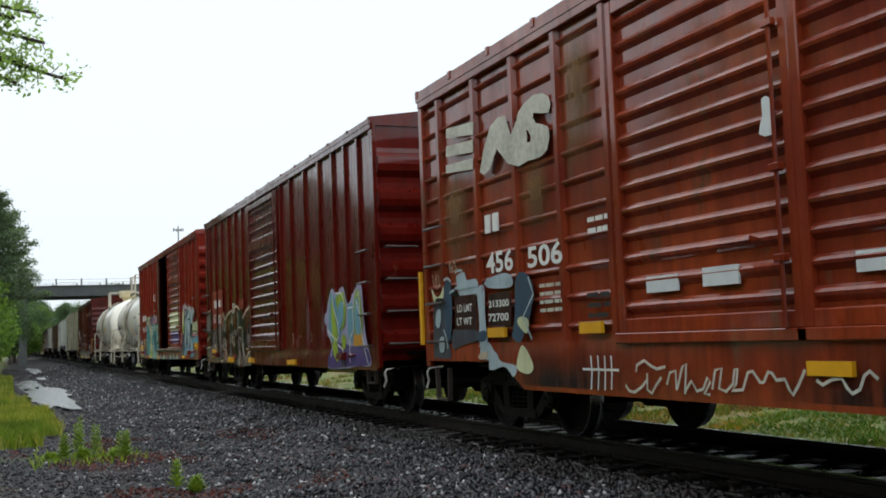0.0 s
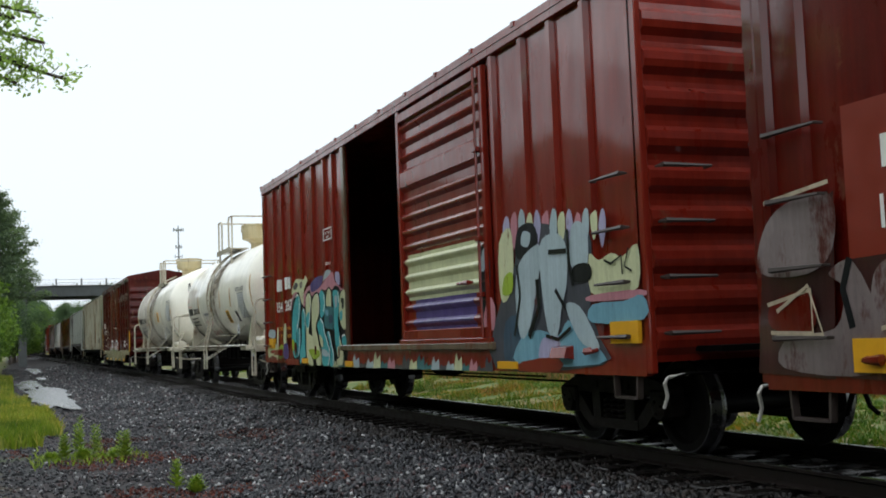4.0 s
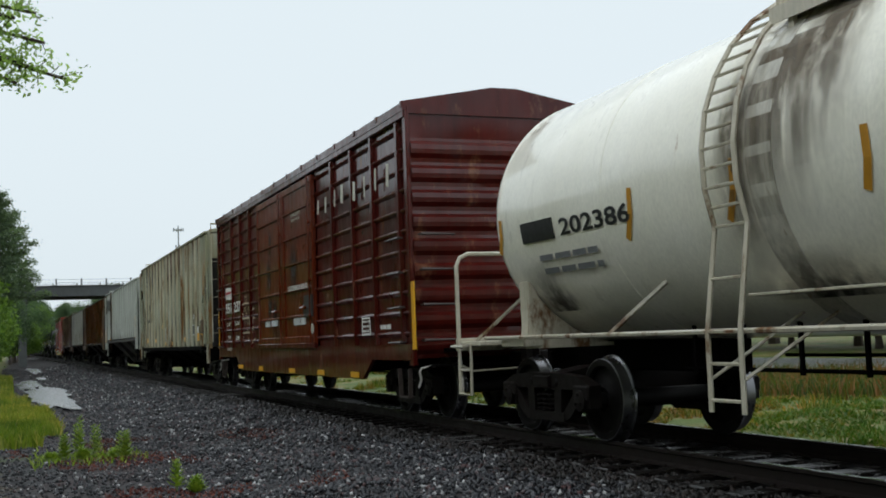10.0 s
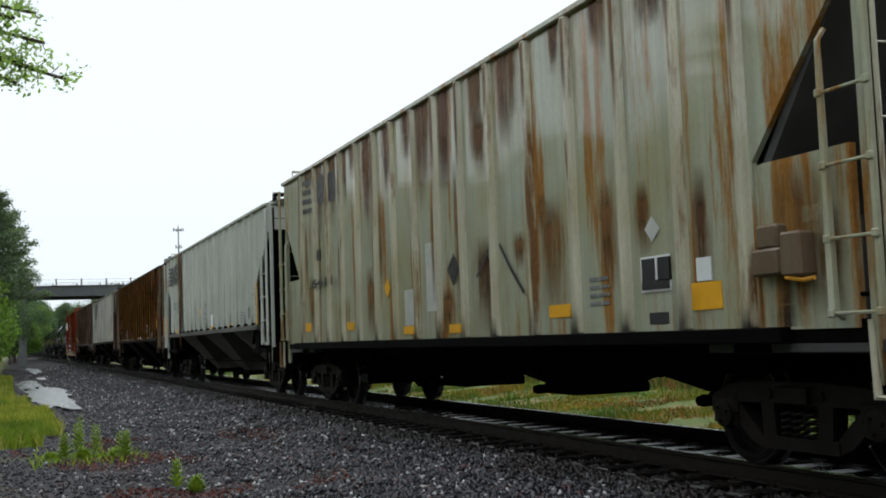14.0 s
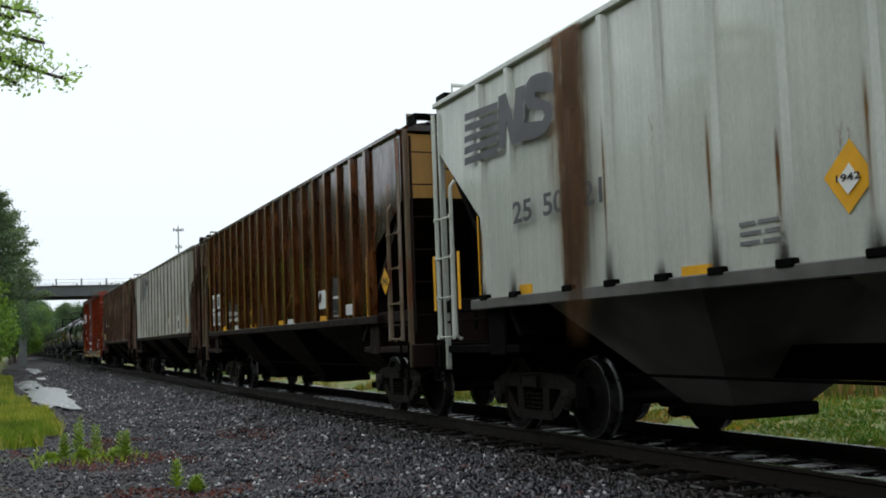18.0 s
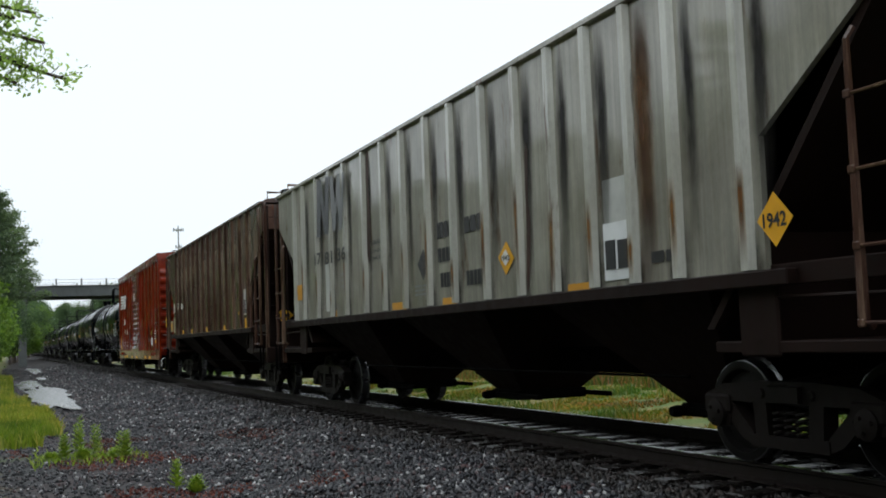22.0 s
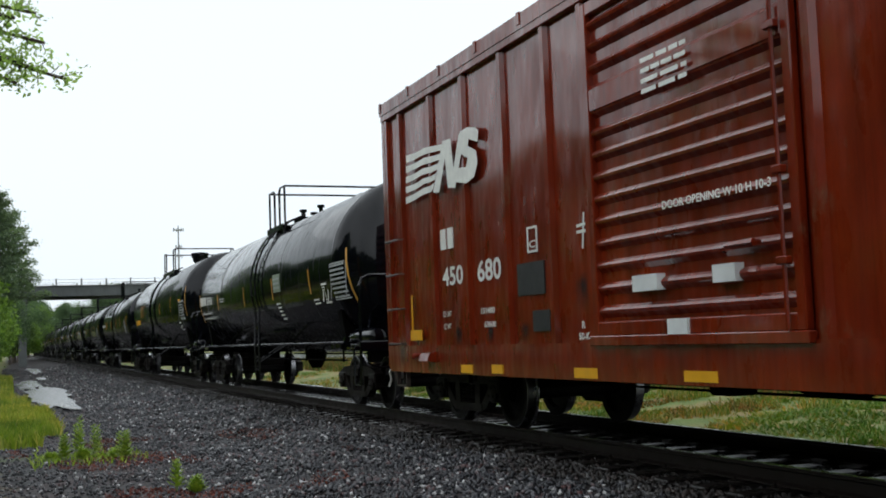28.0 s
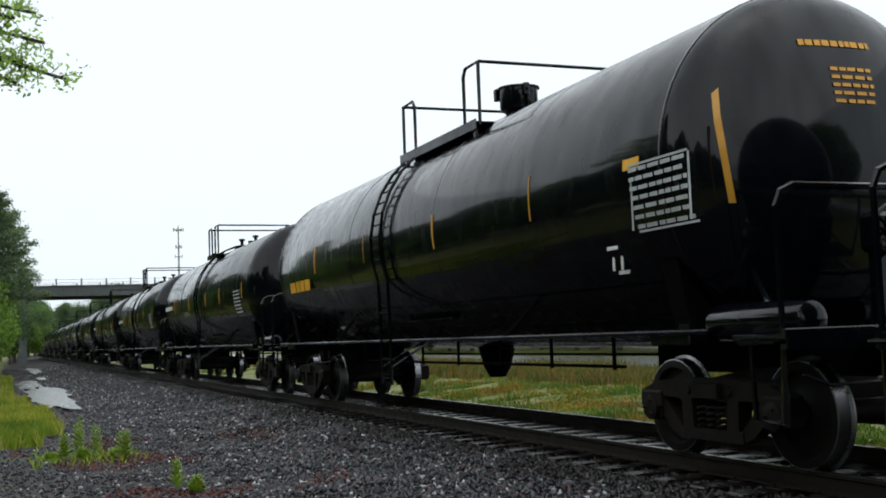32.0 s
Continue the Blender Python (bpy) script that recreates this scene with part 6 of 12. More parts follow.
car_b = join(boxcar("dark red smooth-sided boxcar with graffiti along its base", 15.25, 0.70, 4.48, 4.72, DARK_RED,
                    [0.12, 0.82, 1.56, 2.3, 3.2, 4.25, 5.35, 6.2, 9.42, 10.2, 11.05, 11.95, 12.9, 13.85, 14.72, 15.1], [(6.33, 9.28, "corrugated")], ends=6, end_depth=0.11, panel_bottom=1.04, truck_in=1.75, lip=0.06), 15.82)
car_c = join(boxcar("rust-red boxcar with one door slid open and graffiti", 15.35, 0.76, 4.48, 4.72, BRIGHT_RED,
                    [0.1, 0.93, 1.64, 2.32, 3.1, 9.85, 10.4, 11.2, 12.04, 12.87, 13.61, 14.38, 15.25], [(3.3, 6.35, "corrugated"), (6.35, 9.2, "opening")], ends=9, panel_bottom=1.08, lip=0.07), 32.62)
part("inner_lining", Geo().box(HALF - 0.2, HALF - 0.12, 0.1, 15.25, 1.09, 4.2), WOOD_IN, car_c)
part("opening_jamb", Geo().box(-HALF - 0.02, -HALF + 0.03, 9.05, 9.2, 1.08, 4.36, 0.012), LADDER_TAN, car_c, "tan weathered door jamb")
part("door_track", Geo().box(-HALF - 0.06, -HALF + 0.03, 3.2, 9.4, 1.0, 1.09, 0.012), LADDER_TAN, car_c)
car_d = join(tank_car("white acid tank car with a yellowed dome and ladder", 10.6, 1.37, 2.48, TANK_WHITE, FRAME_WHITE, ladder_y=5.55, guard=(3.95, 5.95, 3.78, 4.64), dome_at=(5.1, 0.54, 4.08, 4.5), dome_mat=CREAM_DOME), 50.15)
car_e = join(tank_car("white acid tank car with orange stripes and a cream dome", 10.95, 1.44, 2.485, TANK_WHITE, FRAME_WHITE, ladder_y=5.95, guard=(4.2, 5.72, 3.62, 4.48), dome_at=(5.1, 0.48, 4.2, 4.6), dome_mat=CREAM_DOME), 63.6)
car_f = join(boxcar("maroon boxcar with pressed panels and wide orange-brown plug doors", 14.9, 0.54, 4.36, 4.70, MAROON,
                    [0.42, 1.63, 2.71, 3.89, 10.91, 12.0, 13.09, 14.37], [(5.06, 7.4, "plug"), (7.4, 9.85, "plug")], corr=0.29,
                    sill=[(0.03, 0.86), (1.8, 0.86), (2.3, 0.55), (12.0, 0.55), (12.55, 0.86), (14.87, 0.86)], panel_bottom=1.08, door_mat=DOOR_ORANGE, ends=9, lip=0.1), 76.72)
car_g = join(covered_hopper("pale covered hopper streaked with heavy rust", 16.1, 1.13, 4.36, 4.52, RUSTY_WHITE, RIB_CREAM, 16, cut=(1.1, 3.56, 2.39), truck_in=1.3, end_mat=END_GREY, low_plate=True, half=1.5, walkway=False, sill_mat=UNDER, ladder_low=1.2, rung_w=0.45, post_in=-0.2, step_mat=RIB_CREAM,
                            rib_list=[1.2, 2.05, 2.95, 3.9, 4.83, 5.84, 6.75, 7.59, 8.44, 9.33, 10.16, 11.09, 11.99, 12.85, 13.69, 14.66], bay_low=0.42), 93.58)
car_h = join(covered_hopper("pale grey covered hopper with a single rust streak", 16.4, 1.57, 4.16, 4.33, PALE_GREY, PALE_GREY, 16, cut=(1.35, 3.55, 2.5), bay_mat=BAY_GREY, sill_mat=UNDER, truck_in=1.58, bay_at=(12.25, 7.78, 3.3), bay_w=2.9, bay_low=0.3,
                            rib_list=[1.5, 2.35, 3.25, 4.17, 4.93, 5.71, 6.61, 7.66, 8.71, 9.61, 10.44, 11.21, 12.07, 12.9, 14.15, 14.95], rib_w=0.075), 111.15)
car_i = join(covered_hopper("wet glossy brown covered hopper with orange rusty ribs", 16.95, 1.5, 4.12, 4.29, HOPPER_BROWN, HOPPER_RIB, 19, cut=(1.4, 3.1, 2.47), upper_mat=END_YELLOW, end_mat=END_SHADED_BROWN, bay_mat=END_SHADED_BROWN, post_mat=LADDER_TAN, ladder_mat=LADDER_TAN, sill_mat=END_SHADED_BROWN, truck_in=1.72, bay_at=(13.1, 8.5, 3.9), bay_w=3.05, bay_low=0.3,
                            rib_list=[1.51 + 0.79 * n for n in range(19)], rib_w=0.075), 129.0)
car_j = join(covered_hopper("weathered light grey covered hopper with dark stencils", 16.95, 1.55, 4.14, 4.31, GREY_WEATHERED, RIB_GREY, 17, cut=(1.42, 3.47, 2.57), upper_mat=END_RUST, end_mat=END_SHADED_BROWN, bay_mat=END_SHADED_BROWN, post_mat=HOPPER_DARK, ladder_mat=HOPPER_DARK, sill_mat=END_SHADED_BROWN, post_in=-0.1, rung_w=0.5, truck_in=1.85, gate_rails=True, bay_at=(12.95, 8.35, 3.75), bay_w=3.05, bay_low=0.3,
                            rib_list=[1.6, 2.52, 3.21, 3.94, 4.72, 5.54, 6.45, 7.44, 8.32, 9.28, 10.18, 11.1, 12.15, 13.02, 13.92, 14.91, 15.55]), 147.5)
car_k = join(covered_hopper("sooty dark brown covered hopper with peeling paint", 15.45, 1.52, 4.26, 4.42, HOPPER_DARK, HOPPER_DARK, 15, cut=(1.45, 3.62, 2.49), upper_mat=END_RUST, end_mat=END_SHADED_BROWN, bay_mat=END_SHADED_BROWN, walkway=False, sill_mat=END_SHADED_BROWN, post_in=0.12, truck_in=1.45, gate_rails=True, bay_at=(12.0, 7.75, 3.5), bay_w=2.9, bay_low=0.3,
                            rib_list=[1.6 + 0.9 * n for n in range(14)]), 166.08)
car_l = join(boxcar("oxide red smooth-sided boxcar with a ribbed door and yellow reflectors", 15.55, 0.70, 4.46, 4.70, FRESH_RED,
                    [0.14, 0.87, 1.97, 2.97, 4.17, 5.39, 6.3, 9.5, 10.31, 11.39, 12.53, 13.65, 14.84, 15.4], [(6.43, 9.42, "corrugated")], ends=10, panel_bottom=1.06, truck_in=1.75, lip=0.15), 183.85)
car_m = join(tank_car("wet glossy black tank car with yellow stripes and white stencils", 15.1, 1.54, 2.46, TANK_BLACK, TANK_BLACK, dark=True, ladder_y=6.75, guard=(5.95, 7.42, 3.74, 4.6), bands=(4.6, 11.2)), 201.75)
car_n = join(tank_car("wet black tank car with yellow stripes and round dome", 15.3, 1.59, 2.56, TANK_BLACK, TANK_BLACK, dark=True, ladder_y=8.1, guard=(5.55, 8.45, 3.92, 4.7), dome_at=(6.55, 0.27, 4.28, 4.62), dome_mat=TANK_BLACK, bands=(6.0, 9.8)), 219.2)
FAR_TANKS = [join(tank_car("wet glossy black tank car near the tail of the train", 15.2, 1.54, 2.47, TANK_BLACK, TANK_BLACK, dark=True, ladder_y=7.6, guard=(6.9, 8.4, 3.8, 4.62)), 236.9 + 17.6 * q) for q in range(13)]
for y in (15.63, 16.45):
    part("reflective_tape", Geo().box(-1.612, -1.603, y - 0.035, y + 0.035, 1.5, 2.2), YELLOW, car_h, "yellow reflective tape on the ladder stile")
CARS = {"A": car_a, "B": car_b, "C": car_c, "D": car_d, "E": car_e, "F": car_f, "G": car_g, "H": car_h, "I": car_i, "J": car_j, "K": car_k, "L": car_l, "M": car_m, "N": car_n}


# ---- lettering, labels, reflectors and graffiti ----
OLD_WHITE = plain("worn_white_paint", (0.55, 0.53, 0.44), 0.55, 0.0, 0.5, 14.0, 0.0)
GREY_INK = plain("faded_grey_stencil", (0.16, 0.165, 0.17), 0.5, 0.0, 0.4, 12.0, 0.0)
FADED_BLACK = plain("faded_black_stencil", (0.06, 0.062, 0.068), 0.5, 0.0, 0.5, 9.0, 0.0)
TABLE_GREY = plain("table_grey_print", (0.40, 0.42, 0.43), 0.5, 0.0, 0.3, 12.0, 0.0)
TABLE_PALE = plain("pale_grey_table", (0.58, 0.59, 0.57), 0.5, 0.0, 0.2, 12.0, 0.0)
PALE_PATCH = plain("pale_repaint", (0.44, 0.45, 0.42), 0.5, 0.0, 0.35, 5.0, 0.0)
PALE_GREEN = plain("pale_green_label", (0.22, 0.27, 0.20), 0.5, 0.0, 0.3)
CREAM_PLATE = plain("yellowed_plate", (0.33, 0.28, 0.16), 0.55, 0.0, 0.4)
PATCH_RED = plain("fresh_red_patch", (0.20, 0.020, 0.006), 0.4, 0.0, 0.2, 4.0, 0.0)
RUST_STREAK = plain("rust_streak", (0.040, 0.018, 0.011), 0.75, 0.0, 0.6, 3.0, 0.0)
SPRAY_BLUE = paint("spray_blue", (0.19, 0.4, 0.5), (0.16, 0.336, 0.42), rust=(0.09, 0.018, 0.012), rust_amount=0.10, rough=0.42, streaks=0.5, grain=1.6, wet=0.7)
SPRAY_SLATE = paint("spray_slate", (0.06, 0.1, 0.15), (0.0432, 0.072, 0.108), rust=(0.09, 0.018, 0.012), rust_amount=0.10, rough=0.42, streaks=0.5, grain=1.6, wet=0.7)
SPRAY_PALE = paint("spray_pale_blue", (0.44, 0.54, 0.58), (0.37, 0.454, 0.487), rust=(0.09, 0.018, 0.012), rust_amount=0.10, rough=0.42, streaks=0.5, grain=1.6, wet=0.7)
SPRAY_LIME = paint("spray_lime", (0.36, 0.5, 0.06), (0.302, 0.42, 0.05), rust=(0.09, 0.018, 0.012), rust_amount=0.10, rough=0.42, streaks=0.5, grain=1.6, wet=0.7)
SPRAY_LILAC = paint("spray_lilac", (0.46, 0.43, 0.62), (0.386, 0.361, 0.521), rust=(0.09, 0.018, 0.012), rust_amount=0.10, rough=0.42, streaks=0.5, grain=1.6, wet=0.7)
SPRAY_PURPLE = paint("spray_purple", (0.11, 0.075, 0.24), (0.0792, 0.054, 0.1728), rust=(0.09, 0.018, 0.012), rust_amount=0.10, rough=0.42, streaks=0.5, grain=1.6, wet=0.7)
SPRAY_PINK = paint("spray_pink", (0.6, 0.26, 0.31), (0.504, 0.218, 0.26), rust=(0.09, 0.018, 0.012), rust_amount=0.10, rough=0.42, streaks=0.5, grain=1.6, wet=0.7)
SPRAY_CREAM = paint("spray_cream", (0.66, 0.68, 0.42), (0.554, 0.571, 0.353), rust=(0.09, 0.018, 0.012), rust_amount=0.10, rough=0.42, streaks=0.5, grain=1.6, wet=0.7)
SPRAY_TURQ = paint("spray_turquoise", (0.085, 0.46, 0.49), (0.071, 0.386, 0.412), rust=(0.09, 0.018, 0.012), rust_amount=0.10, rough=0.42, streaks=0.5, grain=1.6, wet=0.7)
SPRAY_TEAL = paint("spray_teal", (0.06, 0.19, 0.21), (0.0432, 0.1368, 0.1512), rust=(0.09, 0.018, 0.012), rust_amount=0.10, rough=0.42, streaks=0.5, grain=1.6, wet=0.7)
SPRAY_GREY = paint("spray_silver_grey", (0.25, 0.205, 0.20), (0.135, 0.10, 0.098), rust=(0.05, 0.015, 0.012), rust_amount=0.20, rough=0.45, streaks=0.6)
SPRAY_STEEL = paint("spray_steel_grey", (0.085, 0.095, 0.115), (0.055, 0.05, 0.06), rust=(0.09, 0.018, 0.012), rust_amount=0.10, rough=0.42, grain=1.6, wet=0.7)
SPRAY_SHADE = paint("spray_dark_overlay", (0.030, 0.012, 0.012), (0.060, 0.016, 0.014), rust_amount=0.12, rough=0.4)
SPRAY_TAN = plain("spray_tan_line", (0.46, 0.38, 0.27), 0.5, 0.0, 0.5, 12.0, 0.0)
SPRAY_BLACK = paint("spray_black", (0.012, 0.012, 0.014), (0.0086, 0.0086, 0.0101), rust=(0.09, 0.018, 0.012), rust_amount=0.10, rough=0.42, streaks=0.5, grain=1.6, wet=0.7)
OUTER, FLAT, SHEET, SHEET_G, RIB_FACE = on_side(-1.5545), on_side(-1.502), on_side(-1.522), on_side(-1.502), on_side(-1.577)
TANK_D, TANK_E, TANK_M, TANK_N = on_tank(1.37, 2.48), on_tank(1.44, 2.485), on_tank(1.54, 2.46), on_tank(1.59, 2.56)


def lifted(face, by):
    return lambda z: face(z) - by


def head_bars(car, r, zc, x0, x1, z0, z1, rows, mat, words, seed):
    """Stencilled lines on a tank's leading head."""
    rnd = random.Random(seed)
    geo = Geo()

    def at(x, z):
        return (x, 0.62 - 0.62 * math.sqrt(max(1 - (x * x + (z - zc) ** 2) / r ** 2, 0.0)) - 0.008, z)
    h = (z1 - z0) / rows * 0.45
    for i in range(rows):
        z, u = z1 - (i + 0.5) * (z1 - z0) / rows, 0.0
        while u < 0.97:
            w = min(rnd.uniform(0.7, 1.3) / words, 1 - u)
            a, b = x0 + (x1 - x0) * u, x0 + (x1 - x0) * (u + w * 0.8)
            geo.add([at(a, z - h / 2), at(b, z - h / 2), at(b, z + h / 2), at(a, z + h / 2)], [(0, 1, 2, 3)])
            u += w
    ob = part("illegible_writing", geo, mat, car)
    ob["kind"] = "stuff"
    return ob


def on_head(r, zc, x, z):
    return (x, 0.62 - 0.62 * math.sqrt(max(1 - (x * x + (z - zc) ** 2) / r ** 2, 0.0)) - 0.008, z)


write_on(car_e, "202386", lambda u, w: on_head(1.44, 2.485, 0.0 + 0.52 * u, 3.12 + 0.12 * w), BLACK_INK)
head_bars(car_e, 1.44, 2.485, -0.36, -0.06, 3.10, 3.30, 1, BLACK_INK, 4, 1)
for z in (2.98, 2.86):
    write_on(car_e, "CAPY", lambda u, w: on_head(1.44, 2.485, -0.2 + 0.2 * u, z + 0.065 * w), BLACK_INK)
    head_bars(car_e, 1.44, 2.485, 0.06, 0.45, z - 0.02, z + 0.085, 1, BLACK_INK, 3, 2)
write_on(car_e, "202386", lambda u, w: on_head(1.44, 2.485, -0.70 - 0.095 * w, 2.95 + 0.42 * u), BLACK_INK)
head_bars(car_e, 1.44, 2.485, -0.80, -0.70, 2.64, 2.91, 4, BLACK_INK, 1, 5)
head_bars(car_n, 1.59, 2.56, -0.45, 0.3, 3.5, 3.62, 1, YELLOW_DULL, 9, 3)
head_bars(car_n, 1.59, 2.56, -0.2, 0.25, 3.0, 3.36, 5, YELLOW_DULL, 4, 4)
part("placard_holder", Geo().prism([(-1.5, 1.62), (-1.5, 1.82), (-1.47, 1.82), (-1.47, 1.62)], "y", 1.6, 1.75), FRAME_WHITE, car_e)
for car, y, z, x in ((car_e, 1.12, 1.52, -1.47), (car_d, 1.15, 1.52, -1.47), (car_i, 0.55, 2.0, -1.62), (car_j, 1.16, 1.92, -1.62), (car_k, 15.2, 2.0, -1.62)):
    white = car in (car_d, car_e)
    face = on_side(x)
    blob(car, [(y, z + 0.2), (y - 0.2, z), (y, z - 0.2), (y + 0.2, z)], WHITE_PLATE if white else YELLOW, face, 0.0, "placard", 1)
    if white:
        blob(car, [(y - 0.11, z - 0.08), (y, z - 0.19), (y + 0.11, z - 0.08)], BLACK_INK, face, 0.004, "placard_field", 1)
        write(car, "2031", y + 0.12, y - 0.12, z - 0.05, z + 0.06, BLACK_INK, lifted(face, 0.008))
    else:
        write(car, "1942", y + 0.13, y - 0.13, z - 0.06, z + 0.05, BLACK_INK, lifted(face, 0.008))
part("placard", Geo().prism([(-0.7, 1.59), (-0.49, 1.8), (-0.7, 2.01), (-0.91, 1.8)], "y", 1.53, 1.545), YELLOW, car_k, "yellow diamond placard")
write_on(car_k, "1942", lambda u, w: (-0.83 + 0.26 * u, 1.525, 1.75 + 0.09 * w), BLACK_INK)
for y0, y1, z0, z1, mat in ((3.62, 6.16, 1.68, 2.31, SPRAY_CREAM), (3.8, 5.9, 1.26, 1.68, SPRAY_PURPLE)):
    part("painted_field", corrugated(y0, y1, z0, z1, -HALF - 0.022, 0.05, 0.21, 0.002, 0.55), mat, car_c)
part("paint_patch", Geo().box(-HALF - 0.037, -HALF - 0.03, 4.2, 5.7, 1.15, 1.255), PATCH_RED, car_c)
for car in FAR_TANKS:
    for y in (1.2, 4.2, 6.4, 9.5, 12.6):
        patch(car, y + 0.03, y - 0.03, 2.25, 2.65, YELLOW_DULL, on_tank(1.54, 2.47), "stripe")
    bars(car, 14.6, 13.0, 2.35, 2.55, 1, WHITE_INK, lifted(on_tank(1.54, 2.47), 0.003), 5)
    bars(car, 2.2, 1.4, 1.9, 2.5, 7, TABLE_GREY, lifted(on_tank(1.54, 2.47), 0.003), 6)

patch(CARS["A"], 15.53, 15.45, 1.07, 2.04, YELLOW, OUTER, "reflector", "", 0.027)
patch(CARS["A"], 13.3, 12.84, 1.14, 1.25, YELLOW, OUTER, "reflector", "", 0.03)
patch(CARS["A"], 11.1, 10.68, 1.15, 1.26, YELLOW, OUTER, "reflector", "", 0.033)
patch(CARS["A"], 7.86, 7.42, 0.81, 0.91, YELLOW, OUTER, "reflector", "", 0.036)
patch(CARS["A"], 9.9, 9.41, 1.48, 1.62, WHITE_PLATE, OUTER, "label_plate", "", 0.0065)
patch(CARS["A"], 9.06, 8.59, 1.49, 1.64, WHITE_PLATE, OUTER, "label_plate", "", 0.009)
patch(CARS["A"], 8.9, 8.62, 1.13, 1.24, WHITE_PLATE, OUTER, "label_plate", "", 0.0115)
patch(CARS["A"], 7.35, 6.99, 1.49, 1.63, WHITE_PLATE, OUTER, "label_plate", "", 0.004)
blob(CARS["A"], [(8.2, 2.82), (8.12, 2.82), (8.06, 2.69), (8.1, 2.54), (8.25, 2.57), (8.2, 2.7)], WHITE_PLATE, OUTER, 0.0106, "painted_field", 2)
blob(CARS["A"], [(14.4, 3.78), (13.53, 3.7), (13.55, 3.55), (14.41, 3.66)], OLD_WHITE, OUTER, 0.0032, "emblem_bar", 1)
blob(CARS["A"], [(14.42, 3.56), (13.56, 3.49), (13.57, 3.34), (14.44, 3.43)], OLD_WHITE, OUTER, 0.0038, "emblem_bar", 1)
blob(CARS["A"], [(14.45, 3.32), (13.58, 3.27), (13.59, 3.14), (14.46, 3.22)], OLD_WHITE, OUTER, 0.0044, "emblem_bar", 1)
blob(CARS["A"], [(13.39, 3.07), (13.05, 3.55), (12.63, 3.59), (12.51, 3.35), (12.2, 3.57), (12.11, 3.0), (12.61, 3.05), (12.89, 3.26), (13.1, 3.06)], OLD_WHITE, OUTER, 0.005, "emblem_shape", 2)
blob(CARS["A"], [(12.3, 3.56), (11.91, 3.67), (11.57, 3.58), (11.58, 3.41), (11.93, 3.48), (11.88, 3.36), (11.6, 3.27), (11.65, 3.04), (11.98, 2.99), (12.39, 3.06), (12.42, 3.24), (12.03, 3.19), (12.08, 3.32), (12.31, 3.4)], OLD_WHITE, OUTER, 0.0056, "emblem_shape", 2)
patch(CARS["A"], 13.31, 13.16, 2.34, 2.55, WHITE_INK, OUTER, "painted_bar", "", 0.0065)
patch(CARS["A"], 13.09, 12.94, 2.34, 2.55, WHITE_INK, OUTER, "painted_bar", "", 0.009)
write(CARS["A"], "456", 13.32, 12.59, 1.87, 2.11, WHITE_INK, lifted(OUTER, 0.006))
write(CARS["A"], "506", 12.23, 11.43, 1.86, 2.09, WHITE_INK, lifted(OUTER, 0.006))
patch(CARS["A"], 14.31, 13.64, 1.25, 1.66, SPRAY_SHADE, OUTER, "label_plate", "", 0.0115)
patch(CARS["A"], 13.28, 12.7, 1.27, 1.64, SPRAY_SHADE, OUTER, "label_plate", "", 0.004)
write(CARS["A"], "LD LMT", 14.22, 13.75, 1.46, 1.55, WHITE_INK, lifted(OUTER, 0.022))
write(CARS["A"], "LT WT", 14.24, 13.77, 1.3, 1.39, WHITE_INK, lifted(OUTER, 0.022))
write(CARS["A"], "213300", 13.26, 12.71, 1.48, 1.56, WHITE_INK, lifted(OUTER, 0.022))
write(CARS["A"], "72700", 13.28, 12.73, 1.32, 1.41, WHITE_INK, lifted(OUTER, 0.022))
bars(CARS["A"], 10.89, 10.5, 2.07, 2.28, 2, WHITE_INK, lifted(OUTER, 0.003), 24, words=3)
bars(CARS["A"], 11.97, 11.48, 1.36, 1.7, 4, OLD_WHITE, lifted(OUTER, 0.003), 25, words=3)
bars(CARS["A"], 9.32, 9.1, 1.15, 1.22, 2, WHITE_INK, lifted(OUTER, 0.003), 26, words=3)
bars(CARS["A"], 10.96, 10.51, 1.27, 1.56, 3, BLACK_INK, lifted(OUTER, 0.003), 27, words=2)
blob(CARS["A"], [(15.11, 0.93), (15.06, 1.61), (14.95, 1.65), (14.68, 1.6), (14.64, 1.24), (14.53, 1.03), (14.53, 0.9), (15.02, 0.9)], SPRAY_STEEL, OUTER, 0.002, "painted_field", 4)
blob(CARS["A"], [(14.69, 1.54), (14.66, 1.82), (14.53, 1.87), (14.42, 1.78), (14.44, 1.4), (14.52, 1.11), (14.66, 1.24)], SPRAY_SLATE, OUTER, 0.0026, "painted_field", 4)
blob(CARS["A"], [(14.17, 1.67), (14.25, 1.88), (14.15, 1.93), (13.99, 1.94), (13.91, 1.84), (13.61, 1.83), (13.61, 1.64), (13.96, 1.64)], SPRAY_PALE, OUTER, 0.0032, "painted_field", 4)
blob(CARS["A"], [(13.59, 1.44), (13.61, 1.63), (13.56, 1.74), (13.4, 1.73), (13.41, 1.46), (13.38, 1.2), (13.38, 1.09), (13.61, 1.09), (13.58, 1.28)], SPRAY_PALE, OUTER, 0.0038, "painted_field", 4)
blob(CARS["A"], [(14.43, 1.01), (14.41, 1.23), (14.09, 1.26), (13.66, 1.23), (13.64, 1.12), (14.08, 1.06)], SPRAY_STEEL, OUTER, 0.0044, "painted_field", 4)
blob(CARS["A"], [(13.58, 0.91), (13.56, 1.04), (13.35, 1.09), (13.2, 0.99), (13.19, 0.88), (13.47, 0.89)], SPRAY_PALE, OUTER, 0.005, "painted_field", 4)
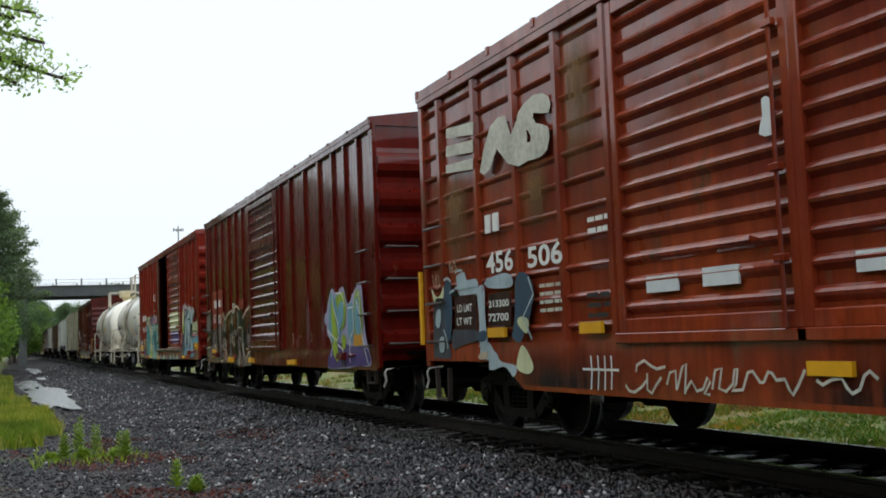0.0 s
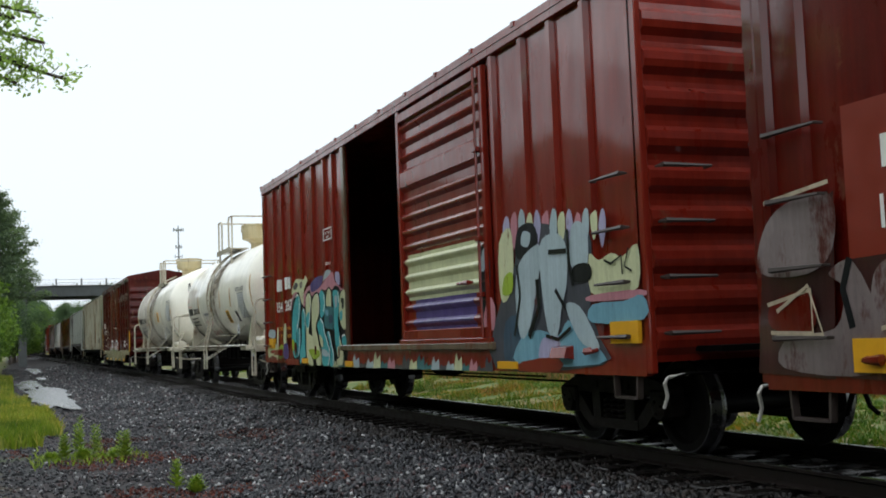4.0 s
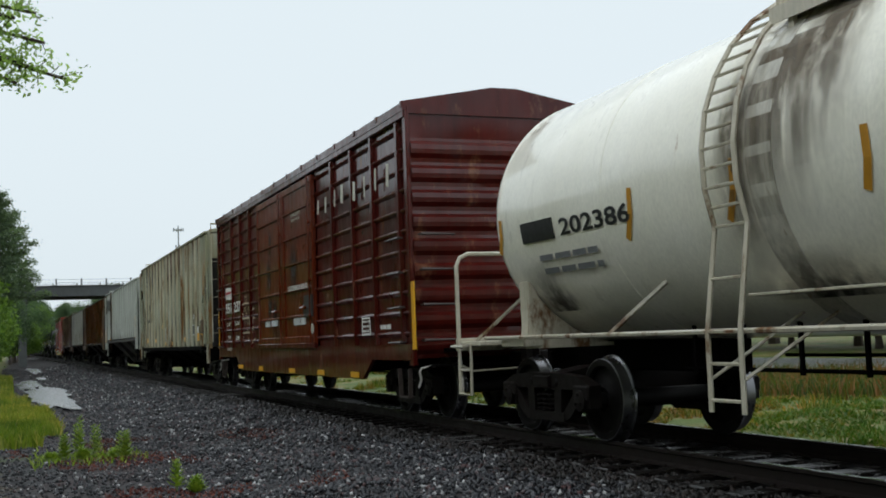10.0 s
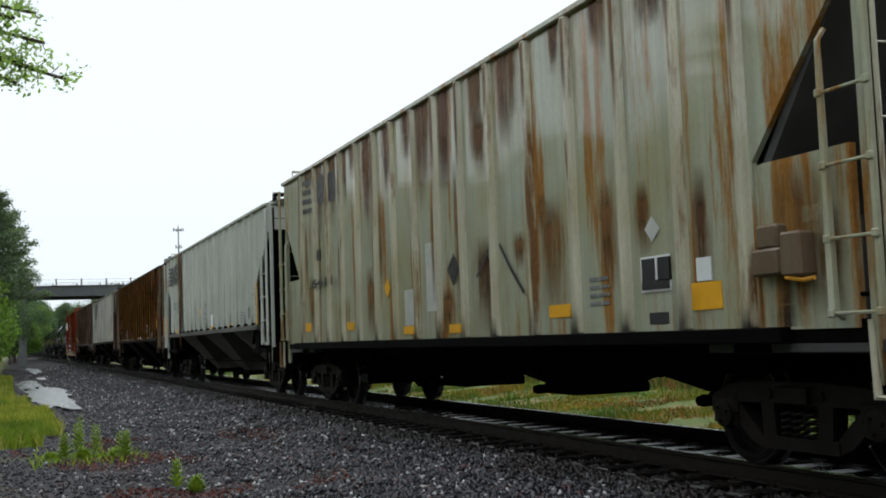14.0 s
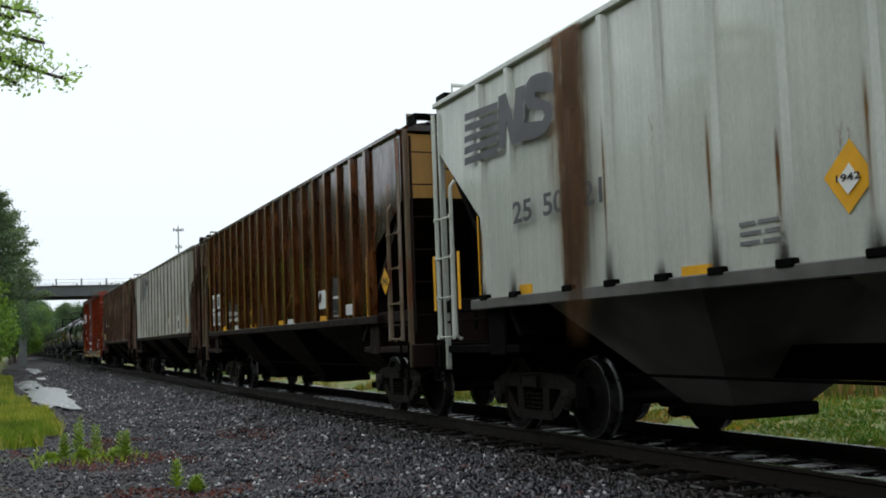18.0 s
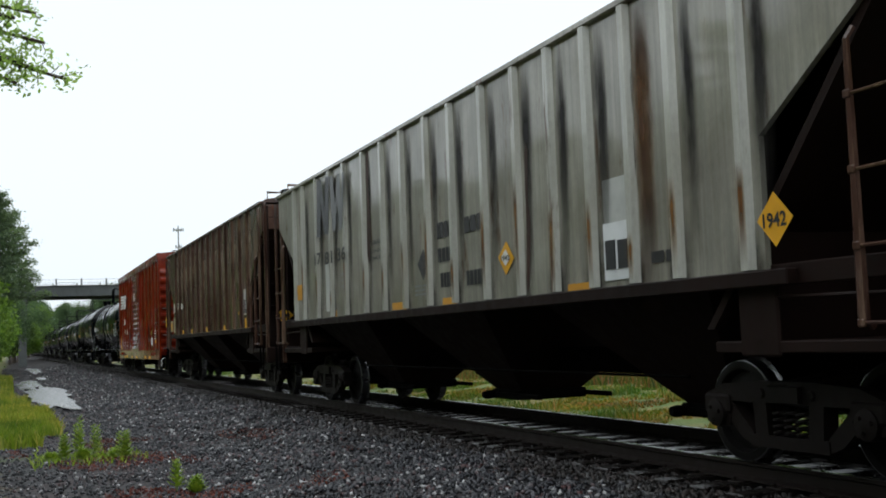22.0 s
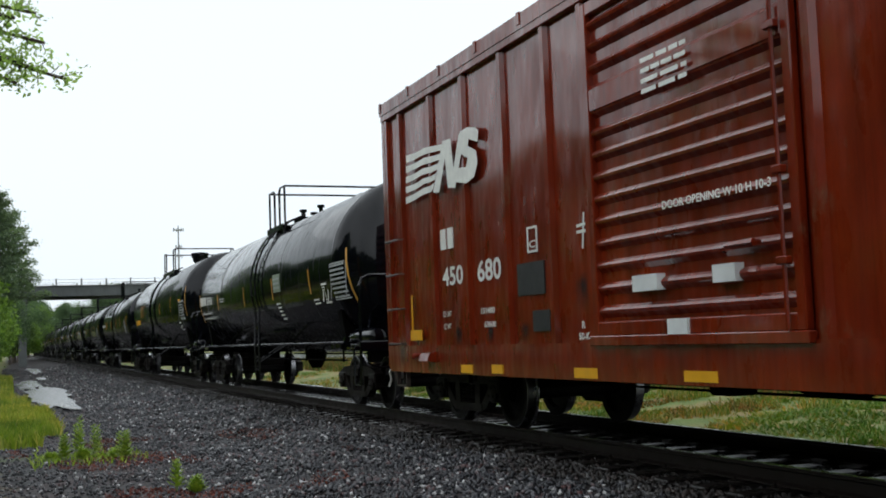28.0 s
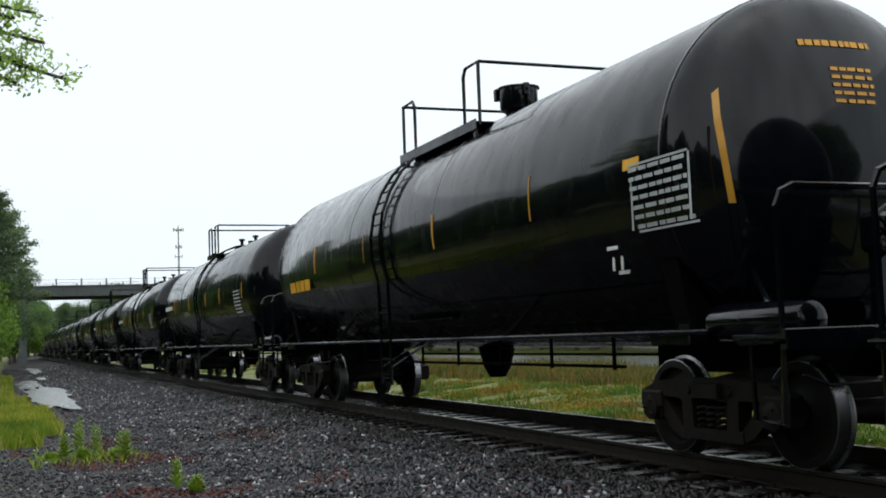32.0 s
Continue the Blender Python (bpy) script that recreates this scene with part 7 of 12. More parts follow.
blob(CARS["A"], [(14.98, 1.34), (14.94, 1.49), (14.8, 1.51), (14.81, 1.34), (14.9, 1.28)], SPRAY_PALE, OUTER, 0.0136, "painted_field", 4)
blob(CARS["A"], [(14.87, 0.98), (14.87, 1.14), (14.72, 1.16), (14.72, 0.99)], SPRAY_PALE, OUTER, 0.01, "painted_field", 4)
blob(CARS["A"], [(15.09, 1.8), (14.95, 1.69), (14.79, 1.7), (14.67, 1.81), (14.71, 1.64), (14.99, 1.61)], SPRAY_CREAM, OUTER, 0.0106, "painted_field", 4)
blob(CARS["A"], [(14.96, 1.6), (14.94, 1.66), (14.7, 1.65), (14.7, 1.59)], SPRAY_BLACK, OUTER, 0.0112, "painted_field", 4)
blob(CARS["A"], [(13.6, 1.1), (13.59, 1.2), (13.4, 1.22), (13.4, 1.11)], SPRAY_SLATE, OUTER, 0.0118, "painted_field", 4)
blob(CARS["A"], [(13.61, 0.89), (13.59, 0.95), (13.37, 0.98), (13.37, 0.9)], SPRAY_TAN, OUTER, 0.0124, "painted_field", 4)
blob(CARS["A"], [(14.4, 1.67), (14.32, 1.73), (14.19, 1.7), (14.14, 1.65)], SPRAY_BLACK, OUTER, 0.013, "painted_field", 4)
blob(CARS["A"], [(13.27, 1.71), (13.32, 1.8), (12.91, 1.85), (12.66, 1.82), (12.66, 1.69)], SPRAY_PALE, OUTER, 0.0076, "painted_field", 4)
blob(CARS["A"], [(12.6, 1.36), (12.53, 1.79), (12.25, 1.8), (12.11, 1.57), (12.43, 1.11), (12.68, 1.14)], SPRAY_SLATE, OUTER, 0.004, "painted_field", 4)
blob(CARS["A"], [(13.33, 0.77), (13.28, 0.99), (13.12, 0.96), (13.01, 0.87), (12.61, 0.82), (12.7, 0.7), (12.91, 0.81)], SPRAY_PALE, OUTER, 0.0046, "painted_field", 4)
blob(CARS["A"], [(12.59, 0.87), (12.43, 1.05), (12.19, 0.84), (12.3, 0.74), (12.57, 0.78)], SPRAY_CREAM, OUTER, 0.0052, "painted_field", 4)
blob(CARS["A"], [(12.52, 1.27), (12.49, 1.35), (12.27, 1.32), (12.31, 1.17)], SPRAY_CREAM, OUTER, 0.0058, "painted_field", 4)
stroke(CARS["A"], [(14.25, 1.76), (13.95, 1.75), (13.63, 1.77)], 0.03, SPRAY_PALE, lifted(OUTER, 0.024), "painted_stroke")
stroke(CARS["A"], [(14.62, 1.88), (14.5, 1.9), (14.38, 1.85)], 0.03, SPRAY_PALE, lifted(OUTER, 0.024), "painted_stroke")
stroke(CARS["A"], [(14.44, 1.71), (14.28, 1.74)], 0.03, SPRAY_PALE, lifted(OUTER, 0.024), "painted_stroke")
stroke(CARS["A"], [(13.34, 1.75), (13.26, 1.81), (13.13, 1.8)], 0.03, SPRAY_PALE, lifted(OUTER, 0.024), "painted_stroke")
stroke(CARS["A"], [(14.68, 1.26), (14.6, 1.15), (14.56, 1.02)], 0.03, SPRAY_PALE, lifted(OUTER, 0.024), "painted_stroke")
stroke(CARS["A"], [(13.56, 1.04), (13.46, 1.08), (13.35, 1.09)], 0.03, SPRAY_PALE, lifted(OUTER, 0.024), "painted_stroke")
stroke(CARS["A"], [(14.23, 1.95), (14.11, 1.97), (13.99, 1.96)], 0.03, SPRAY_PALE, lifted(OUTER, 0.024), "painted_stroke")
stroke(CARS["A"], [(15.01, 1.97), (14.97, 1.83), (14.89, 1.95), (14.94, 1.79)], 0.018, SPRAY_TAN, lifted(OUTER, 0.024), "painted_stroke")
stroke(CARS["A"], [(14.85, 1.97), (14.88, 1.78), (14.78, 1.81), (14.78, 1.95)], 0.018, SPRAY_TAN, lifted(OUTER, 0.024), "painted_stroke")
stroke(CARS["A"], [(14.39, 2.09), (14.39, 1.95), (14.33, 2.03), (14.33, 1.96)], 0.018, SPRAY_TAN, lifted(OUTER, 0.024), "painted_stroke")
stroke(CARS["A"], [(14.29, 2.05), (14.31, 1.96), (14.17, 1.99), (14.26, 2.09)], 0.018, SPRAY_TAN, lifted(OUTER, 0.024), "painted_stroke")
stroke(CARS["A"], [(12.19, 1.77), (12.08, 1.58), (12.35, 1.35), (12.16, 1.11)], 0.03, SPRAY_PALE, lifted(OUTER, 0.024), "painted_stroke")
stroke(CARS["A"], [(12.66, 1.8), (12.75, 1.68)], 0.03, SPRAY_PALE, lifted(OUTER, 0.024), "painted_stroke")
stroke(CARS["A"], [(10.91, 0.94), (10.9, 0.78), (10.93, 0.62)], 0.022, WHITE_INK, lifted(OUTER, 0.024), "painted_stroke")
stroke(CARS["A"], [(10.78, 0.94), (10.77, 0.78), (10.8, 0.62)], 0.022, WHITE_INK, lifted(OUTER, 0.024), "painted_stroke")
stroke(CARS["A"], [(10.65, 0.94), (10.65, 0.78), (10.67, 0.62)], 0.022, WHITE_INK, lifted(OUTER, 0.024), "painted_stroke")
stroke(CARS["A"], [(10.53, 0.94), (10.53, 0.78), (10.55, 0.63)], 0.022, WHITE_INK, lifted(OUTER, 0.024), "painted_stroke")
stroke(CARS["A"], [(11.08, 0.81), (10.71, 0.81), (10.4, 0.81)], 0.022, WHITE_INK, lifted(OUTER, 0.024), "painted_stroke")
stroke(CARS["A"], [(10.3, 0.68), (10.24, 0.63), (10.15, 0.62), (10.03, 0.67), (9.94, 0.73)], 0.026, OLD_WHITE, lifted(OUTER, 0.024), "painted_stroke")
stroke(CARS["A"], [(10.11, 0.8), (10.09, 0.86), (9.97, 0.9), (9.85, 0.85), (9.77, 0.83), (9.64, 0.85)], 0.026, OLD_WHITE, lifted(OUTER, 0.024), "painted_stroke")
stroke(CARS["A"], [(9.93, 0.79), (9.94, 0.65), (9.87, 0.62), (9.81, 0.68), (9.71, 0.76)], 0.026, OLD_WHITE, lifted(OUTER, 0.024), "painted_stroke")
stroke(CARS["A"], [(9.63, 0.7), (9.58, 0.8), (9.49, 0.82), (9.49, 0.66)], 0.026, OLD_WHITE, lifted(OUTER, 0.024), "painted_stroke")
stroke(CARS["A"], [(9.48, 0.67), (9.39, 0.85), (9.33, 0.88), (9.37, 0.63)], 0.026, OLD_WHITE, lifted(OUTER, 0.024), "painted_stroke")
stroke(CARS["A"], [(9.36, 0.66), (9.27, 0.74), (9.2, 0.66), (9.11, 0.68), (9.05, 0.77), (9.01, 0.74), (9.1, 0.64), (9.02, 0.64)], 0.026, OLD_WHITE, lifted(OUTER, 0.024), "painted_stroke")
stroke(CARS["A"], [(8.99, 0.68), (8.94, 0.83), (8.85, 0.85), (8.9, 0.69), (8.81, 0.67), (8.72, 0.73), (8.69, 0.84), (8.65, 0.85), (8.68, 0.73), (8.74, 0.68), (8.6, 0.69), (8.53, 0.82), (8.47, 0.83), (8.39, 0.75), (8.35, 0.75), (8.29, 0.83), (8.25, 0.82), (8.2, 0.77), (8.11, 0.78), (8.07, 0.71), (8.03, 0.67), (7.96, 0.75), (7.89, 0.85)], 0.026, OLD_WHITE, lifted(OUTER, 0.024), "painted_stroke")
stroke(CARS["A"], [(7.78, 0.78), (7.72, 0.75), (7.62, 0.79), (7.53, 0.8), (7.49, 0.74), (7.44, 0.7), (7.37, 0.73), (7.32, 0.82), (7.27, 0.85), (7.2, 0.8)], 0.026, OLD_WHITE, lifted(OUTER, 0.024), "painted_stroke")
patch(CARS["B"], 14.27, 13.74, 0.84, 1.06, YELLOW, OUTER, "reflector", "", 0.033)
patch(CARS["B"], 11.95, 11.29, 0.74, 0.86, YELLOW, OUTER, "reflector", "", 0.036)
patch(CARS["B"], 9.53, 8.99, 0.74, 0.85, YELLOW, OUTER, "reflector", "", 0.024)
patch(CARS["B"], 5.72, 5.28, 0.73, 0.82, YELLOW, OUTER, "reflector", "", 0.027)
patch(CARS["B"], 5.47, 5.06, 0.73, 0.83, YELLOW, OUTER, "reflector", "", 0.03)
patch(CARS["B"], 7.1, 6.87, 1.09, 1.19, WHITE_PLATE, OUTER, "label_plate", "", 0.009)
blob(CARS["B"], [(2.78, 1.63), (2.61, 1.91), (2.4, 2.06), (2.13, 1.95), (1.75, 2.06), (1.49, 1.76), (1.21, 1.9), (0.92, 2.03), (0.7, 1.99), (0.64, 1.57), (0.56, 1.22), (0.41, 1.0), (0.34, 0.77), (0.99, 0.75), (1.82, 0.7), (2.75, 0.7), (2.58, 0.84), (2.44, 1.13), (2.76, 1.28)], SPRAY_LILAC, OUTER, 0.0006, "painted_field", 4)
blob(CARS["B"], [(2.63, 1.28), (2.53, 1.86), (2.34, 1.98), (1.96, 1.62), (1.92, 1.26), (2.25, 1.13)], SPRAY_BLUE, OUTER, 0.0132, "painted_field", 4)
blob(CARS["B"], [(2.14, 1.87), (1.74, 1.97), (1.57, 1.77), (1.66, 1.43), (1.91, 1.35), (2.0, 1.63)], SPRAY_LIME, OUTER, 0.0138, "painted_field", 4)
blob(CARS["B"], [(2.09, 1.58), (1.87, 1.8), (1.7, 1.78), (1.71, 1.52), (1.99, 1.33)], SPRAY_BLUE, OUTER, 0.0204, "painted_field", 4)
blob(CARS["B"], [(2.37, 1.22), (2.42, 1.85), (2.21, 1.64), (2.06, 1.26), (2.13, 1.12)], SPRAY_LIME, OUTER, 0.021, "painted_field", 4)
blob(CARS["B"], [(1.45, 1.16), (1.43, 1.72), (1.13, 1.71), (1.13, 1.23)], SPRAY_BLUE, OUTER, 0.0156, "painted_field", 4)
blob(CARS["B"], [(1.16, 1.32), (1.07, 1.85), (0.91, 1.96), (0.75, 1.86), (0.7, 1.26)], SPRAY_LIME, OUTER, 0.012, "painted_field", 4)
blob(CARS["B"], [(1.03, 1.31), (1.01, 1.76), (0.86, 1.81), (0.77, 1.28)], SPRAY_BLUE, OUTER, 0.0186, "painted_field", 4)
blob(CARS["B"], [(2.73, 0.72), (2.43, 1.08), (1.78, 1.12), (1.29, 1.07), (0.55, 1.04), (0.39, 0.79), (1.53, 0.74)], SPRAY_PURPLE, OUTER, 0.0112, "painted_field", 4)
blob(CARS["B"], [(2.32, 0.89), (2.38, 1.11), (2.13, 1.12), (2.06, 0.83)], SPRAY_LIME, OUTER, 0.0198, "painted_field", 4)
blob(CARS["B"], [(1.79, 1.03), (1.81, 1.23), (1.62, 1.25), (1.6, 1.07)], SPRAY_LIME, OUTER, 0.0204, "painted_field", 4)
patch(CARS["B"], 1.16, 0.72, 1.07, 1.25, YELLOW_DULL, OUTER, "reflector", "", 0.02)
stroke(CARS["B"], [(2.34, 2.03), (2.28, 1.74), (2.02, 1.44), (1.96, 1.24), (2.13, 1.17), (2.67, 1.35)], 0.03, WHITE_INK, lifted(OUTER, 0.024), "painted_stroke")
stroke(CARS["B"], [(1.4, 1.69), (1.13, 1.69), (1.13, 1.32), (1.34, 1.2), (1.38, 0.82)], 0.03, WHITE_INK, lifted(OUTER, 0.024), "painted_stroke")
stroke(CARS["B"], [(0.9, 1.86), (0.79, 1.94), (0.76, 1.58)], 0.03, WHITE_INK, lifted(OUTER, 0.024), "painted_stroke")
stroke(CARS["B"], [(0.93, 1.78), (0.79, 1.58), (0.68, 1.22), (0.6, 1.06), (0.4, 0.79)], 0.03, WHITE_INK, lifted(OUTER, 0.024), "painted_stroke")
stroke(CARS["B"], [(2.13, 1.96), (1.78, 1.95), (1.64, 1.84), (1.63, 1.73)], 0.03, WHITE_INK, lifted(OUTER, 0.024), "painted_stroke")
stroke(CARS["B"], [(2.05, 1.1), (1.75, 1.01), (1.73, 0.72)], 0.03, WHITE_INK, lifted(OUTER, 0.024), "painted_stroke")
stroke(CARS["B"], [(2.58, 1.28), (2.39, 1.08), (2.49, 0.89)], 0.03, WHITE_INK, lifted(OUTER, 0.024), "painted_stroke")
patch(CARS["B"], 14.28, 13.66, 1.56, 2.6, PATCH_RED, OUTER, "paint_patch", "", 0.0)
patch(CARS["B"], 13.39, 12.79, 1.62, 2.59, PATCH_RED, OUTER, "paint_patch", "", 0.0)
patch(CARS["B"], 10.6, 10.07, 2.0, 2.23, PATCH_RED, OUTER, "paint_patch", "", 0.0)
blob(CARS["B"], [(15.29, 0.82), (15.15, 1.86), (14.39, 2.05), (14.48, 0.79)], SPRAY_SHADE, OUTER, 0.0032, "painted_field", 1)
blob(CARS["B"], [(14.34, 0.8), (14.27, 1.58), (12.82, 1.63), (12.88, 0.76)], SPRAY_SHADE, OUTER, 0.0038, "painted_field", 1)
blob(CARS["B"], [(12.83, 0.74), (12.72, 1.88), (11.99, 1.9), (12.08, 0.7)], SPRAY_SHADE, OUTER, 0.0044, "painted_field", 1)
blob(CARS["B"], [(12.06, 0.7), (11.97, 1.89), (11.42, 1.97), (10.9, 1.93), (11.02, 0.68)], SPRAY_SHADE, OUTER, 0.005, "painted_field", 1)
blob(CARS["B"], [(10.98, 0.67), (10.85, 2.0), (10.12, 1.83), (10.2, 0.66)], SPRAY_SHADE, OUTER, 0.0056, "painted_field", 1)
blob(CARS["B"], [(10.16, 0.66), (10.08, 1.75), (9.42, 1.92), (9.14, 1.92), (9.26, 0.67)], SPRAY_SHADE, OUTER, 0.002, "painted_field", 1)
blob(CARS["B"], [(15.2, 1.55), (15.15, 1.84), (14.89, 2.02), (14.42, 2.03), (14.43, 1.66), (14.7, 1.51)], SPRAY_GREY, OUTER, 0.0086, "painted_field", 4)
blob(CARS["B"], [(15.0, 0.86), (14.93, 1.08), (14.45, 1.13), (14.35, 1.39), (14.48, 1.5), (14.24, 1.56), (14.02, 1.12), (14.14, 0.83)], SPRAY_GREY, OUTER, 0.0092, "painted_field", 4)
blob(CARS["B"], [(14.08, 0.86), (14.09, 1.39), (13.94, 1.56), (13.66, 1.56), (13.62, 1.31), (13.46, 0.99), (13.55, 0.82)], SPRAY_GREY, OUTER, 0.0098, "painted_field", 4)
blob(CARS["B"], [(13.38, 1.36), (13.3, 1.64), (12.82, 1.64), (12.84, 1.17), (13.05, 0.87), (13.26, 0.81), (13.31, 1.05)], SPRAY_GREY, OUTER, 0.0104, "painted_field", 4)
blob(CARS["B"], [(12.7, 1.52), (12.64, 1.84), (12.31, 1.74), (12.22, 1.55), (12.35, 1.4), (12.59, 1.46)], SPRAY_GREY, OUTER, 0.011, "painted_field", 4)
blob(CARS["B"], [(12.75, 1.11), (12.66, 1.35), (12.36, 1.33), (12.24, 1.1), (12.2, 0.72), (12.53, 0.79)], SPRAY_GREY, OUTER, 0.0116, "painted_field", 4)
blob(CARS["B"], [(11.8, 1.26), (11.68, 1.75), (11.45, 1.93), (11.36, 1.72), (11.45, 1.52), (11.63, 1.39), (11.64, 1.1), (11.51, 0.83), (11.82, 0.8)], SPRAY_GREY, OUTER, 0.008, "painted_field", 4)
blob(CARS["B"], [(11.57, 1.35), (11.51, 1.47), (11.39, 1.47), (11.33, 1.38), (11.43, 1.29)], SPRAY_GREY, OUTER, 0.0086, "painted_field", 4)
blob(CARS["B"], [(11.28, 1.51), (10.84, 1.55), (10.86, 1.89), (10.78, 1.94), (10.68, 1.87), (10.67, 1.53), (10.59, 1.47), (10.61, 1.28), (10.52, 1.08), (10.64, 0.94), (10.74, 0.82), (10.83, 1.09), (10.84, 1.33), (11.24, 1.44)], SPRAY_GREY, OUTER, 0.0092, "painted_field", 4)
blob(CARS["B"], [(10.41, 1.27), (10.36, 1.49), (10.13, 1.52), (10.08, 1.36), (10.03, 0.89), (9.92, 0.68), (10.19, 0.67), (10.35, 0.99)], SPRAY_GREY, OUTER, 0.0098, "painted_field", 4)
blob(CARS["B"], [(9.73, 1.25), (9.72, 1.52), (9.59, 1.65), (9.4, 1.61), (9.17, 1.74), (9.23, 1.11), (9.69, 1.15)], SPRAY_GREY, OUTER, 0.0104, "painted_field", 4)
blob(CARS["B"], [(9.74, 0.68), (9.68, 0.83), (9.24, 0.96), (9.27, 0.69)], SPRAY_GREY, OUTER, 0.011, "painted_field", 4)
blob(CARS["B"], [(10.85, 0.64), (10.81, 0.84), (10.57, 0.89), (10.58, 0.66)], SPRAY_GREY, OUTER, 0.0116, "painted_field", 4)
blob(CARS["B"], [(10.61, 2.0), (10.17, 1.94), (10.2, 1.56), (10.63, 1.58)], SPRAY_BLACK, OUTER, 0.014, "painted_field", 1)
blob(CARS["B"], [(12.78, 1.51), (12.32, 1.47), (12.36, 1.36), (12.71, 1.39)], SPRAY_BLACK, OUTER, 0.0126, "painted_field", 4)
blob(CARS["B"], [(11.8, 1.53), (11.67, 1.65), (11.43, 1.65), (11.46, 1.54), (11.67, 1.42)], SPRAY_BLACK, OUTER, 0.0132, "painted_field", 4)
blob(CARS["B"], [(10.53, 1.28), (10.5, 1.42), (10.34, 1.42), (10.31, 1.27)], SPRAY_BLACK, OUTER, 0.0138, "painted_field", 4)
blob(CARS["B"], [(10.08, 1.68), (9.87, 1.69), (9.82, 1.26), (9.78, 1.08), (9.92, 0.9), (10.05, 1.22)], SPRAY_BLACK, OUTER, 0.0144, "painted_field", 4)
blob(CARS["B"], [(9.52, 1.42), (9.43, 1.61), (9.16, 1.65), (9.19, 1.41)], SPRAY_BLACK, OUTER, 0.015, "painted_field", 4)
blob(CARS["B"], [(15.09, 1.14), (15.07, 1.33), (14.66, 1.39), (14.66, 1.12)], DARK_RED, OUTER, 0.0176, "painted_field", 4)
blob(CARS["B"], [(9.81, 1.5), (9.73, 1.76), (9.41, 1.81), (9.44, 1.64), (9.66, 1.55), (9.72, 1.41)], DARK_RED, OUTER, 0.014, "painted_field", 4)
blob(CARS["B"], [(11.33, 1.24), (11.32, 1.34), (11.13, 1.33), (11.17, 1.12)], DARK_RED, OUTER, 0.0146, "painted_field", 4)
blob(CARS["B"], [(10.52, 0.65), (10.47, 1.03), (10.35, 0.85), (10.3, 0.66)], DARK_RED, OUTER, 0.0152, "painted_field", 4)
blob(CARS["B"], [(9.75, 1.04), (9.3, 1.04), (9.51, 0.95), (9.78, 0.84)], DARK_RED, OUTER, 0.0158, "painted_field", 4)
blob(CARS["B"], [(12.17, 1.33), (12.08, 1.66), (11.76, 1.86), (11.71, 1.75), (11.86, 1.32), (11.88, 0.88), (12.07, 0.82)], DARK_RED, OUTER, 0.0164, "painted_field", 4)
blob(CARS["B"], [(11.25, 1.61), (11.18, 1.86), (10.94, 1.9), (10.93, 1.6)], DARK_RED, OUTER, 0.017, "painted_field", 4)
blob(CARS["B"], [(11.43, 0.81), (11.4, 0.91), (11.01, 0.93), (11.05, 0.81)], PATCH_RED, OUTER, 0.0196, "painted_field", 2)
blob(CARS["B"], [(12.43, 0.88), (12.44, 1.04), (12.27, 1.05), (12.3, 0.74)], PATCH_RED, OUTER, 0.016, "painted_field", 2)
stroke(CARS["B"], [(12.57, 1.99), (12.41, 1.83), (12.31, 1.8), (12.06, 1.91), (11.75, 1.96), (11.53, 2.0), (11.3, 1.97), (11.05, 2.07), (10.81, 2.09), (10.45, 1.99)], 0.06, SPRAY_TAN, lifted(OUTER, 0.018), "painted_stroke")
stroke(CARS["B"], [(10.1, 1.77), (9.91, 1.85), (9.67, 1.94), (9.41, 1.99), (9.21, 2.04)], 0.07, SPRAY_TAN, lifted(OUTER, 0.018), "painted_stroke")
stroke(CARS["B"], [(11.47, 1.25), (11.3, 1.34), (11.12, 1.33), (11.18, 1.11), (11.43, 1.24)], 0.03, SPRAY_TAN, lifted(OUTER, 0.018), "painted_stroke")
stroke(CARS["B"], [(15.11, 1.11), (14.66, 1.1), (14.66, 1.4), (15.13, 1.31)], 0.03, SPRAY_TAN, lifted(OUTER, 0.018), "painted_stroke")
stroke(CARS["B"], [(10.52, 0.65), (10.48, 1.03), (10.33, 0.85), (10.27, 0.66)], 0.035, SPRAY_TAN, lifted(OUTER, 0.018), "painted_stroke")
stroke(CARS["B"], [(9.78, 1.05), (9.28, 1.05)], 0.035, SPRAY_TAN, lifted(OUTER, 0.018), "painted_stroke")
stroke(CARS["B"], [(9.28, 1.01), (9.62, 0.92), (9.76, 0.83), (9.86, 0.67)], 0.045, SPRAY_TAN, lifted(OUTER, 0.018), "painted_stroke")
stroke(CARS["B"], [(12.31, 1.33), (12.21, 1.1), (12.15, 0.7)], 0.035, SPRAY_TAN, lifted(OUTER, 0.018), "painted_stroke")
stroke(CARS["B"], [(10.0, 1.18), (10.16, 1.1), (10.03, 1.05)], 0.03, SPRAY_TAN, lifted(OUTER, 0.018), "painted_stroke")
stroke(CARS["B"], [(10.21, 1.55), (10.65, 1.57)], 0.025, SPRAY_TAN, lifted(OUTER, 0.018), "painted_stroke")
stroke(CARS["B"], [(15.11, 2.05), (14.42, 2.12)], 0.03, SPRAY_TAN, lifted(OUTER, 0.018), "painted_stroke")
stroke(CARS["B"], [(12.74, 1.97), (12.67, 1.87)], 0.05, SPRAY_TAN, lifted(OUTER, 0.018), "painted_stroke")
stroke(CARS["B"], [(14.02, 1.12), (13.75, 1.17), (13.65, 1.03)], 0.03, SPRAY_TAN, lifted(OUTER, 0.018), "painted_stroke")
stroke(CARS["B"], [(12.79, 1.12), (12.67, 1.05), (12.32, 1.04)], 0.025, SPRAY_TAN, lifted(OUTER, 0.018), "painted_stroke")
